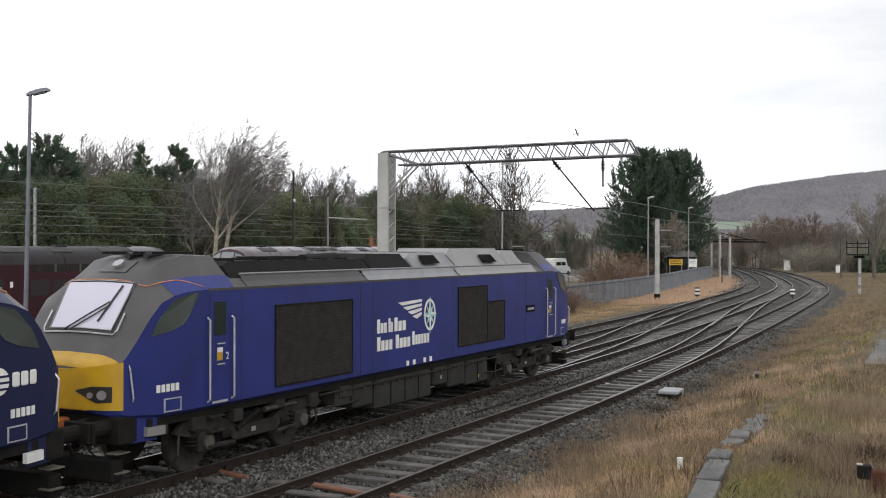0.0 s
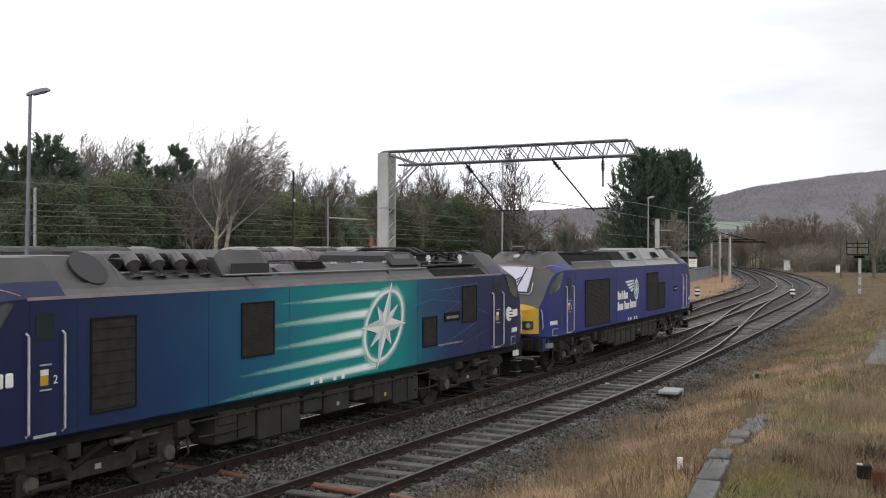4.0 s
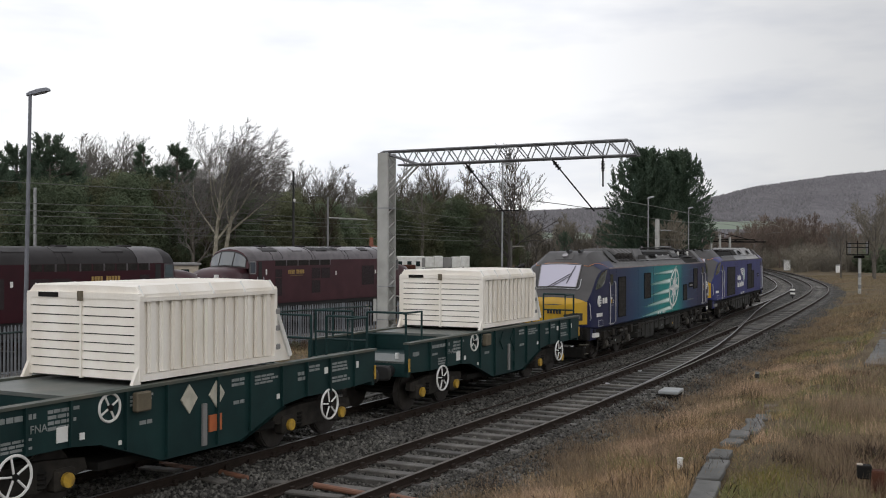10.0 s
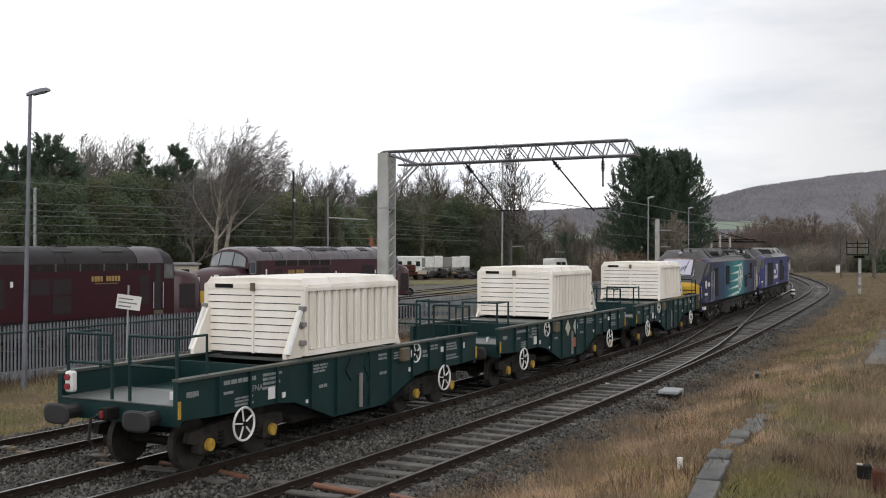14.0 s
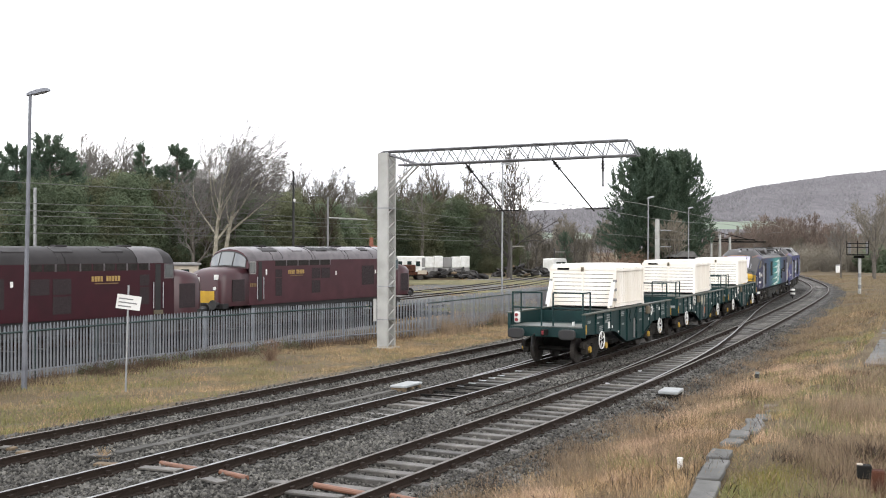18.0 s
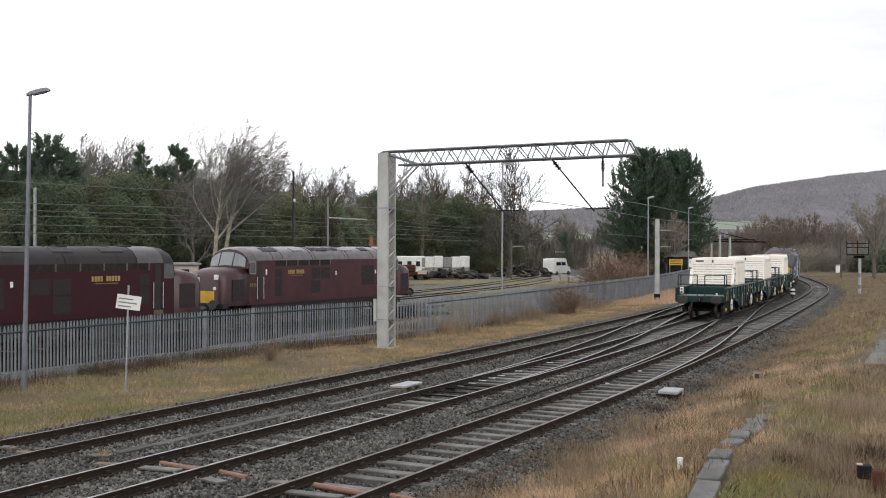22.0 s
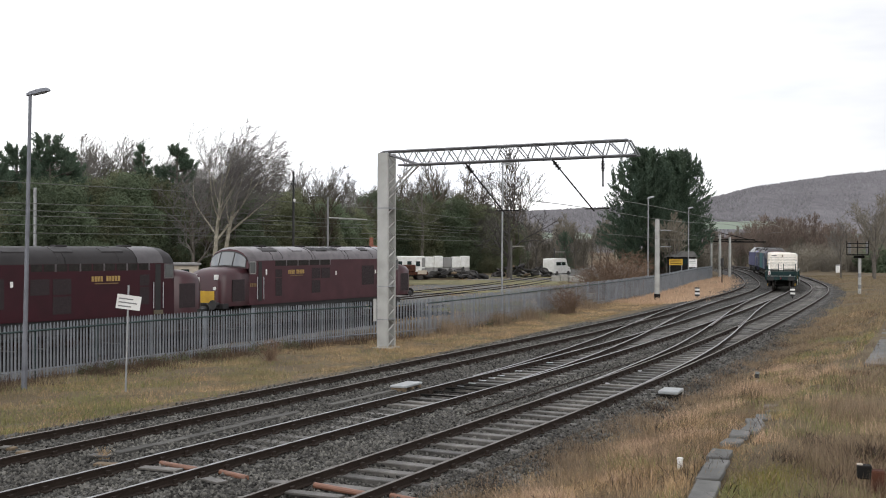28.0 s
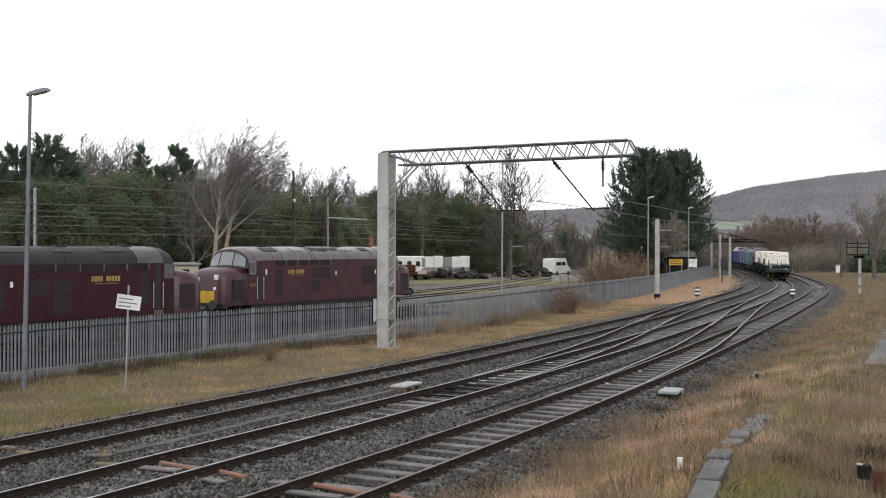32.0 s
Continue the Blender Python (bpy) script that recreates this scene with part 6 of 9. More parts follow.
        bm = boxed(min(sg * 9.0, sg * 9.03), max(sg * 9.0, sg * 9.03), -0.62, 0.62, 1.12, 1.72, bevel=0.01)
        part("warning_panel", bm, M["yellow"], cab, "small yellow warning panel")
        for y in (-0.72, 0.72):
            bm = boxed(min(sg * 8.9, sg * 9.04), max(sg * 8.9, sg * 9.04), y - 0.12, y + 0.12, 2.3, 2.55, bevel=0.01)
            part("marker_box", bm, M["white"], cab)
            bm = bmesh.new()
            disc(bm, (sg * 9.2, y * 1.2, 1.05), (1, 0, 0), 0.13, 0.4, 10)
            disc(bm, (sg * 9.4, y * 1.2, 1.05), (1, 0, 0), 0.25, 0.05, 16)
            part("buffer", bm, M["black"], cab)
            bm = bmesh.new()
            disc(bm, (sg * 9.02, y * 0.9, 1.86), (1, 0, 0), 0.09, 0.06, 12)
            part("lamp", bm, M["lamp_glass"], cab)
        bm = boxed(min(sg * 8.6, sg * 9.05), max(sg * 8.6, sg * 9.05), -1.2, 1.2, 0.85, 1.1)
        part("buffer_beam", bm, M["black"], cab)
        for y in (-1, 1):
            def flat(name, u0, u1, z0, z1, mat, o=0.012, lab=""):
                a, b = sorted((y * 1.34, y * (1.34 + o)))
                u0, u1 = sorted((sg * u0, sg * u1))
                return part(name, boxed(u0, u1, a, b, z0, z1), mat, cab, lab)
            flat("cab_door", 6.17, 6.45, 1.15, 3.2, M["black"])
            if seed == 2:
                flat("cab_step", 6.08, 6.54, 0.98, 1.16, M["crate"], 0.08, "beige cab step")
            flat("window_frame", 6.64, 7.16, 2.55, 3.22, M["roof_pale"] if seed == 1 else M["maroon_pale"], 0.006)
            flat("side_window", 6.7, 7.1, 2.61, 3.16, M["pane"], 0.014)
            if seed == 2:
                flat("louvre_door", 5.35, 5.85, 1.45, 2.2, M["maroon_grille"])
                flat("louvre_door", 5.35, 5.85, 2.27, 2.75, M["maroon_grille"])
            ga, gb = sorted((y * 1.2, y * 1.312))
            part("nose_grille", boxed(*sorted((sg * 7.5, sg * 8.4)), ga, gb, 1.2, 2.3), M["maroon_grille"], cab)
            if seed == 1:
                flat("white_marker", 5.75, 5.86, 2.5, 2.8, M["white"])
            for uu in (6.06, 6.57):
                bm = bmesh.new()
                tube(bm, [(sg * uu, y * 1.38, 1.25), (sg * uu, y * 1.38, 2.4)], 0.02, 5)
                part("handrail", bm, M["handle"], cab)
    # side windows band, grilles, lettering on both sides
    for y in (-1, 1):
        a, b = sorted((y * 1.34, y * 1.352))
        runs = [(0.15 + 0.57 * k, 0.57, k % 2) for k in range(10)] if seed == 2 else [(-5.1 + 1.0 * k, 1.0, 1) for k in range(5)]
        for u, w, bright in runs:
            part("cantrail_grille", boxed(u + 0.03, u + w - 0.05, *sorted((y * 1.30, y * 1.346)), 2.95, 3.24), M["grille"], root)
            if bright:
                part("grille_divider", boxed(u + w - 0.05, u + w + 0.03, *sorted((y * 1.30, y * 1.352)), 2.94, 3.25), M["maroon_pale"], root)
        if seed == 2:
            vents = ((1.15, 2.0, 2.0, 2.65), (1.15, 2.0, 1.2, 1.92), (0.15, 1.0, 2.0, 2.65), (-1.6, -0.95, 1.5, 2.7), (-4.4, -3.2, 1.6, 2.8))
        else:
            vents = ((-5.05, -4.5, 2.36, 2.76), (-5.05, -4.5, 1.35, 2.3), (-1.85, -1.05, 2.2, 2.8), (-0.95, -0.15, 2.2, 2.8), (-1.85, -1.05, 1.4, 2.1), (3.1, 4.4, 1.7, 2.85))
        for u0, u1, z0, z1 in vents:
            part("body_grille", boxed(u0, u1, a, b, z0, z1), M["maroon_grille"], root)
        for u in ((-0.7,) if seed == 2 else (0.4, 4.5)):
            part("white_marker", boxed(u, u + 0.12, a, b, 2.35, 2.58), M["white"], root)
        x = 2.95 if seed == 2 else -3.95
        for k in (0, 1, 2, 3, 5, 6, 7, 8, 9):
            bm = boxed(x + 0.143 * k, x + 0.143 * k + 0.1, a - 0.003, b + 0.003, 2.5, 2.72)
            box(bm, x + 0.143 * k - 0.01, x + 0.143 * k + 0.05, a - 0.003, b + 0.003, 2.5 + 0.09 * (k % 3), 2.55 + 0.09 * (k % 3))
            part("name_bar", bm, M["gold"], root)
        part("name_bar", boxed(x + 0.15, x + 1.3, a - 0.002, b + 0.002, 2.39, 2.43), M["gold_dim"], root)
        if seed == 1:
            for k in range(5):
                part("number_bar", boxed(-7.1 + 0.13 * k, -7.02 + 0.13 * k, *sorted((y * 1.325, y * 1.352)), 1.9, 2.08), M["gold_dim"], root)
    bm = boxed(-6.9, 6.9, -1.25, 1.25, 0.75, 0.98)
    part("underframe", bm, M["black"], root)
    bm = boxed(-2.2, 2.2, -1.2, 1.2, 0.3, 0.78, bevel=0.05)
    part("fuel_tank", bm, M["black"], root)
    for u in (-5.6, 5.6):
        bg = new("bogie")
        bg.parent = root
        bg.location = (u, 0, 0)
        for y in (-1.05, 1.05):
            part("side_frame", boxed(-2.2, 2.2, y - 0.06, y + 0.06, 0.45, 0.75, bevel=0.03), M["black"], bg)
            for x in (-1.8, 0, 1.8):
                bm = bmesh.new()
                disc(bm, (x, y * 0.7, 0.5), (0, 1, 0), 0.5, 0.12, 20)
                part("wheel", bm, M["wheel"], bg)
    # roof ribs, walkway and small hatches
    for k in range(4):
        u = -4.4 + 2.9 * k
        bm = bmesh.new()
        tube(bm, [(u, 1.34 * a_, zz) for a_, zz in ((-0.995, 3.28), (-0.935, 3.51), (-0.72, 3.783), (-0.4, 3.941), (0.0, 3.985), (0.4, 3.941), (0.72, 3.783), (0.935, 3.51), (0.995, 3.28))], 0.01, 4)
        part("roof_rib", bm, M["maroon_roof"], root)
    for k in range(5):
        u = -5.6 + 2.3 * k + rng.uniform(-0.2, 0.2)
        secs = [[(q_, -1.04, 3.68), (q_, -1.02, 3.77), (q_, -0.62, 3.93), (q_, -0.58, 3.89)] for q_ in (u, u + rng.uniform(0.7, 1.3))]
        part("roof_hatch", loft(secs, True), M["maroon_pale"] if k % 2 and seed == 1 else M["maroon_roof"], root)
    # roof details
    for u in (-5.0, -1.5, 2.0, 5.2):
        bm = bmesh.new()
        box(bm, u, u + 0.5, -0.25, 0.25, 3.95, 4.04, bevel=0.02)
        part("roof_vent", bm, M["maroon_roof"], root)
    for k in range(4 if seed == 1 else 1):
        bm = bmesh.new()
        vs = [bm.verts.new((-1.5 + 0.7 * k + dx, -0.99 + 0.44 * t, 3.785 + 0.16 * t)) for dx, t in ((0, 0), (0.55, 0), (0.55, 1), (0, 1))]
        bm.faces.new(vs)
        bmesh.ops.solidify(bm, geom=bm.faces[:], thickness=0.02)
        part("roof_light", bm, M["black"], root)
    return root


# ---- strips of rough grass across the yard ----
M["turf"] = material("rough_turf", (0.22, 0.19, 0.1), 0.95, 0, (0.11, 0.11, 0.06), 0.25, 0.9, 0.45, 0.5, 3.0, third=(0.28, 0.22, 0.13))
for k, (xa, xb, ya, yb) in enumerate(((-14, 15, 119, 134), (-16, 16, 146, 160), (-10, 12, 98, 103))):
    rng = random.Random(40 + k)
    V_ = []
    for i in range(41):
        x = xa + (xb - xa) * i / 40
        V_ += [(x, ya + rng.uniform(-0.8, 0.8), -0.365), (x, yb + rng.uniform(-0.8, 0.8), -0.355)]
    o = from_arrays("yard_turf", V_, [(2 * i, 2 * i + 2, 2 * i + 3, 2 * i + 1) for i in range(40)], M["turf"])
    tagged(o, "strip of rough pale turf across the yard", "grass", kind="structure")

# ---- tracks ----
track("near running line of rusty steel rails on timber sleepers", near_track, -14, 200, M["dulltop"], 0.72, 1, 42, lambda s: -0.016)
track("middle running line used by the train, bright rails", lambda s: 0.0, -14, 230, M["railtop"], 0.7, 2, 40, lambda s: -0.012 if 14.5 < s < 36 else 0.012)
track("far running line with dull rails beside the verge", far_track, -14, 200, M["dulltop"], 0.7, 3, 34, lambda s: 0.03)

# ---- the train ----
d68, sets68 = diesel_68()
d88, sets88 = electric_88()
TRAIN = [(d68, sets68, 13.17, 6.5), (d88, sets88, -7.33, 6.5)]
for k, (lab, flip, shift, hz) in enumerate((("dark green flask wagon with cream ribbed cover behind the locomotives", 1, 0.42, False),
                                            ("dark green flask wagon with hazard plates and cream ribbed cover", 1, 0.42, True),
                                            ("dark green flask wagon with cream cover and a red tail lamp", -1, -0.02, False))):
    root, sets = flask_wagon(lab, flip, shift, hz)
    TRAIN.append((root, sets, -23.8 - 12.52 * k, 3.65))
    if k == 2:
        lamp = new("tail_lamp")
        lamp.parent = root
        bm = boxed(-5.66, -5.52, 0.9, 1.08, 1.36, 1.72, bevel=0.03)
        part("lamp_case", bm, M["white"], lamp)
        for z in (1.46, 1.62):
            part("lamp_lens", disc(bmesh.new(), (-5.68, 0.99, z), (1, 0, 0), 0.055, 0.04, 16), M["red_lamp"], lamp, "red tail lens")
        part("coupling_tag", boxed(-5.9, -5.84, -0.03, 0.03, 1.02, 1.14, bevel=0.01), M["red_lamp"], root, "red coupling handle")
FLYING = []

# ---- parked diesels ----
heritage_diesel(pose(-7.57, 62.47, -0.15, 0, 0, 60), "maroon heritage diesel locomotive with yellow panel, parked in the yard", 1)
heritage_diesel(pose(-17.64, 43.73, -0.15, 0, 0, 51.5), "maroon heritage diesel locomotive with dark roof, parked behind the fence", 2)

# ---- crossovers between the running lines ----
def between(knots, offsets):
    return lambda s: float(np.interp(s, knots, offsets))


link_near = between([15, 21, 28, 33.5, 40, 47, 57, 66, 73, 80], [3.52, 3.42, 3.12, 2.8, 2.3, 1.72, 0.95, 0.42, 0.14, 0.0])
link_far = between([18, 24, 29.5, 35.5, 42, 49, 56, 64, 72], [0.0, -0.22, -0.58, -1.05, -1.68, -2.3, -2.8, -3.12, -3.22])
for line, s0, s1, lab in ((link_near, 17, 79, "crossover between the near and middle lines, bright rails"), (link_far, 20, 70, "crossover between the middle and far lines")):
    root = thing("crossover", Matrix(), lab, "railway track", "crossovers", "structure")
    for k in (-0.7525, 0.7525):
        rail(root, s0, s1, lambda s, o=k, f=line: f(s) + o, M["railtop"], "")
    for k, a, b in ((-0.66, 44, 50), (0.66, 44, 50)):
        rail(root, a, b, lambda s, o=k, f=line: f(s) + o, M["dulltop"], "")
    s = s0 + 6
    while s < s1 - 4:
        if min(abs(line(s) - float(q(s))) for q in (near_track, far_track, lambda v: 0.0)) > 1.15:
            o = new("sleeper", SLEEPER)
            o.parent = root
            o.matrix_basis = at(s, line(s), -0.008, 0.6)
        s += 0.72

# worn slide plates under the point blades
for lab, line, a, b in (("shiny slide plates under the point blades of the middle line", lambda s: 0.0, 16, 27), ("slide plates under the point blades of the near line", near_track, 15, 26)):
    root = thing("point_slides", Matrix(), lab, "points", "point slides")
    rng = random.Random(int(a))
    s = a
    while s < b:
        for k in (-0.62, 0.62):
            o = part("slide_plate", boxed(-0.07, 0.07, -0.13, 0.13, -0.01, 0.012, bevel=0.004), M["handle"] if rng.random() < 0.35 else M["wheel"], root)
            o.matrix_basis = at(s, float(line(s)) + k, -0.145, rng.uniform(-2, 2))
        s += 0.7

# stretcher rods and lineside cable runs
rods = thing("point_rodding", Matrix(), "dark steel point rods lying between the tracks", "point rodding")
for a, b, d0, d1 in ((14, 30, 1.9, 1.95),):
    bm = bmesh.new()
    tube(bm, [on(s, d0 + (d1 - d0) * (s - a) / (b - a), -0.13) for s in np.arange(a, b, 1.0)], 0.022, 5)
    part("rod", bm, M["rust"], rods)
for k in range(4):
    bm = bmesh.new()
    s = 16.5 + 0.75 * k
    tube(bm, [on(s, -0.7, -0.11), on(s, 0.7, -0.11)], 0.025, 5)
    part("stretcher_bar", bm, M["dark_metal"], rods)
trough = thing("cable_trough", Matrix(), "flat grey concrete cable trough lids between the far and middle lines", "cable trough")
rng = random.Random(8)
for a, b, d, w in ((6.6, 12.3, -1.98, 0.115), (13.9, 17.0, -1.86, 0.09)):
    s = a
    while s < b:
        o = part("trough_lid", boxed(-0.49, 0.49, -w, w, -0.08, 0.0, bevel=0.008), M["concrete_dull"], trough)
        o.matrix_basis = at(s + 0.5, d + rng.uniform(-0.012, 0.012), -0.128 + rng.uniform(-0.008, 0.006), rng.uniform(-0.6, 0.6))
        s += 1.0
duct = thing("orange_cable_duct", Matrix(), "orange plastic ducts crossing under the rails", "cable duct")
for a, b, ds in ((-0.55, 0.62, 0.5), (0.92, 1.62, 0.4), (2.98, 4.1, 0.32), (4.5, 5.3, 0.25)):
    bm = bmesh.new()
    tube(bm, [on(5.75 + ds, a, -0.135), on(5.6 + ds, b, -0.14)], 0.05, 10)
    part("duct_length", bm, M["orange_pipe"], duct)
planks = thing("timber_packing", Matrix(), "brown timber packing lying between the rails", "board")
for s, d, ln, tw in ((5.95, -4.4, 0.6, 12), (5.85, -3.4, 0.7, 8), (5.75, -1.3, 0.6, 15)):
    o = part("plank", boxed(-0.1, 0.1, -ln / 2, ln / 2, -0.02, 0.03, bevel=0.006), M["wood"], planks)
    o.matrix_basis = at(s, d, -0.15, tw)
boards = thing("loose_boards", Matrix(), "pale loose boards lying on the ballast", "board")
for s, d, ln, tw in ((5.8, -0.15, 0.8, 8), (5.45, 3.4, 1.0, 4), (5.5, 1.3, 0.5, -12), (5.9, 2.35, 0.3, 10), (5.9, -4.6, 0.8, 5), (6.2, -2.0, 0.4, 20), (21.8, -0.5, 0.55, 6), (22.6, 0.4, 0.45, -6)):
    bm = boxed(-0.11, 0.11, -ln / 2, ln / 2, -0.02, 0.02, bevel=0.006)
    o = part("board", bm, M["sleeper"], boards)
    o.matrix_basis = at(s, d, -0.12, tw)


def stones(s0, s1, count, seed, size, d0=-6.2, d1=6.1, name="ballast_stones", mat="stone", label="loose grey ballast stones between the sleepers"):
    """Loose ballast stones lying on the bed."""
    rng = np.random.RandomState(seed)
    s = s0 + (s1 - s0) * rng.uniform(0, 1, count) ** 1.4
    d = d0 + (d1 - d0) * (rng.uniform(0, 1, count) if d0 < 0 else rng.uniform(0, 1, count) ** 2.2)
    h = np.interp(s, ARC, HEAD)
    x = np.interp(s, ARC, CX) + d * np.cos(h)
    y = np.interp(s, ARC, CY) - d * np.sin(h)
    z = np.maximum(bed(s, d) + 0.002, land(s, d)) + rng.uniform(-0.014, 0.012, count)
    base = np.array([(1, 0, 0), (-1, 0, 0), (0, 1, 0), (0, -1, 0), (0, 0, 1), (0, 0, -1)], float)
    tri = np.array([(0, 2, 4), (2, 1, 4), (1, 3, 4), (3, 0, 4), (2, 0, 5), (1, 2, 5), (3, 1, 5), (0, 3, 5)])
    r = rng.uniform(0.55, 1.25, (count, 6, 1)) * size * rng.uniform(0.6, 1.4, (count, 1, 1))
    v = base[None] * r
    a = rng.uniform(0, 6.28, count)
    b = rng.uniform(-0.6, 0.6, count)
    cx_, sx_ = np.cos(b)[:, None], np.sin(b)[:, None]
    vy, vz = v[..., 1] * cx_ - v[..., 2] * sx_, v[..., 1] * sx_ + v[..., 2] * cx_
    ca, sa = np.cos(a)[:, None], np.sin(a)[:, None]
    vx, vy = v[..., 0] * ca - vy * sa, v[..., 0] * sa + vy * ca
    V_ = np.stack([vx + x[:, None], vy + y[:, None], vz + z[:, None]], -1).reshape(-1, 3)
    F_ = (tri[None] + 6 * np.arange(count)[:, None, None]).reshape(-1, 3)
    return fast_mesh(name, V_, F_, M[mat], label, "ballast")


def fast_mesh(name, V_, F_, mat, label, category, kind="stuff"):
    me = bpy.data.meshes.new(name)
    k = F_.shape[1]
    me.vertices.add(len(V_))
    me.vertices.foreach_set("co", np.ascontiguousarray(V_, dtype=np.float32).ravel())
    me.loops.add(F_.size)
    me.loops.foreach_set("vertex_index", np.ascontiguousarray(F_, dtype=np.int32).ravel())
    me.polygons.add(len(F_))
    me.polygons.foreach_set("loop_start", np.arange(0, F_.size, k, dtype=np.int32))
    me.update(calc_edges=True)
    me.materials.append(mat)
    return tagged(new(name, me), label, category, kind=kind)


stones(1.5, 48, 68000, 11, 0.04)
stones(1.0, 50, 18000, 12, 0.03, 5.0, 8.4, "strewn_stones", "dirty_stone", "dirty brown stones strewn where the ballast meets the bank")


# ---- grass ----
def blades(name, count, seed, region, height, width, mat, label, lean=0.35, clump=0.0):
    """Blades scattered over a stretch of arc and offset; region gives keep chances."""
    rng = np.random.RandomState(seed)
    (s0, s1), (d0, d1), keep = region
    s = s0 + (s1 - s0) * rng.uniform(0, 1, count) ** 1.3
    d = rng.uniform(d0, d1, count)
    if clump:
        n = count // 40 + 1
        cs, cd = s[:n], d[:n]
        who = rng.randint(0, n, count)
        s = cs[who] + rng.normal(0, clump, count)
        d = cd[who] + rng.normal(0, clump, count)
    ok = rng.uniform(0, 1, count) < keep(s, d)
    s, d = s[ok], d[ok]
    count = len(s)
    h = np.interp(s, ARC, HEAD)
    x = np.interp(s, ARC, CX) + d * np.cos(h)
    y = np.interp(s, ARC, CY) - d * np.sin(h)
    z = land(s, d) - 0.03
    tall = height * rng.uniform(0.45, 1.25, count)
    a = rng.uniform(0, 6.283, count)
    l = lean * tall * rng.uniform(0.1, 1.4, count)
    w = width * rng.uniform(0.6, 1.5, count)
    b = rng.uniform(0, 6.283, count)
    wx, wy = np.cos(b) * w, np.sin(b) * w
    lx, ly = np.cos(a) * l, np.sin(a) * l
    P = np.stack([np.stack([x - wx, y - wy, z], -1), np.stack([x + wx, y + wy, z], -1),
                  np.stack([x + wx * 0.7 + lx * 0.35, y + wy * 0.7 + ly * 0.35, z + tall * 0.6], -1), np.stack([x + lx, y + ly, z + tall], -1),
                  np.stack([x - wx * 0.7 + lx * 0.35, y - wy * 0.7 + ly * 0.35, z + tall * 0.6], -1)], 1).reshape(-1, 3)
    i = 5 * np.arange(count)[:, None]
    F_ = np.concatenate([i + np.array([[0, 1, 2]]), i + np.array([[0, 2, 4]]), i + np.array([[4, 2, 3]])], 0)
    return fast_mesh(name, P, F_, mat, label, "grass")


def patchy(scale, seed, lo, hi):
    def f(s, d):
        v = np.zeros(len(s))
        for k, (fs, fd) in enumerate(((1.0, 1.3), (2.3, 1.9), (0.43, 0.6))):
            v += np.sin(s * fs / scale + seed * 1.7 + k) * np.cos(d * fd / scale + seed * 2.3 + 2 * k) / (1 + 0.4 * k)
        return np.clip((v - lo) / (hi - lo), 0.03, 1)
    return f


def both(f, g):
    return lambda s, d: f(s, d) * g(s, d)


def ragged(s):
    return 0.5 * np.sin(1.1 * s) + 0.3 * np.sin(2.9 * s + 1) + 0.2 * np.sin(7.3 * s + 2)


def band(d0, w, floor=0.0):
    return lambda s, d: floor + (1 - floor) * np.exp(-((d - d0 - 0.5 * ragged(s * 0.7)) / w) ** 2)


FENCE_S = [-8, 14.5, 21.5, 27.6, 34.0, 36.4, 43, 60, 74, 107, 125, 141]
FENCE_D = [-14.7, -14.65, -14.55, -13.8, -12.45, -11.1, -11.0, -11.1, -10.85, -10.7, -9.6, -7.4]
near_side = lambda s, d: smooth(d + 0.7 * ragged(s), 5.2, 7.4)
coping = lambda s: np.interp(s, [3, 5.4, 8.65, 12], [9.95, 9.62, 9.12, 8.85])
off_slab = lambda s, d: 1 - 0.95 * (((np.abs(d - coping(s)) < 0.24) & (s < 9.3)) | ((np.abs(d - 8.98) < 0.34) & (s > 9.8) & (s < 13.2)) | ((s > 24.5) & (s < 54) & (d > 9.2)))
open_moss = lambda s, d: 1 - 0.75 * np.exp(-((d - coping(s) - 0.75) / 0.45) ** 2) * (s < 10)
left_side = lambda s, d: smooth(-d, 6.1, 7.2) * (1 - 0.4 * smooth(-d, 12, 14.5))
blades("dead_grass", 170000, 21, ((-1, 60), (5.0, 17), both(band(7.4, 1.5, 0.3), both(near_side, both(off_slab, patchy(0.8, 1, -0.7, 0.5))))), 0.17, 0.0036, M["straw"], "tall bleached dead grass on the bank", 0.9, 0.25)
blades("near_straw", 90000, 41, ((-2, 15), (5.6, 9.2), both(near_side, both(off_slab, patchy(0.6, 21, -0.8, 0.4)))), 0.15, 0.003, M["straw"], "bleached grass matted on the near bank", 1.0, 0.22)
blades("near_weathered_grass", 110000, 42, ((-2, 17), (6.4, 17), both(both(off_slab, open_moss), patchy(0.6, 17, -0.3, 0.7))), 0.16, 0.003, M["greygrass"], "matted weathered grass on the near bank", 1.0, 0.25)
blades("weathered_grass", 150000, 22, ((-1, 70), (5.6, 24), both(both(near_side, open_moss), both(off_slab, patchy(0.9, 4, -0.8, 0.5)))), 0.19, 0.0036, M["greygrass"], "brown weathered grass and stems on the bank", 0.8, 0.35)
blades("brown_grass", 40000, 31, ((-1, 60), (5.2, 18), both(near_side, both(off_slab, patchy(0.7, 11, -0.2, 0.6)))), 0.20, 0.006, M["bramble"], "dark matted grass low on the bank", 1.1, 0.3)
blades("green_grass", 110000, 23, ((-1, 40), (6.6, 17), both(off_slab, patchy(1.1, 7, -0.2, 0.6))), 0.2, 0.004, M["grass"], "short mossy green grass on the bank", 0.6)
blades("mossy_grass", 26000, 32, ((2, 9), (9.6, 13.0), both(off_slab, patchy(0.9, 3, -0.3, 0.7))), 0.10, 0.006, M["grass"], "mossy green grass beside the slabs", 0.7)
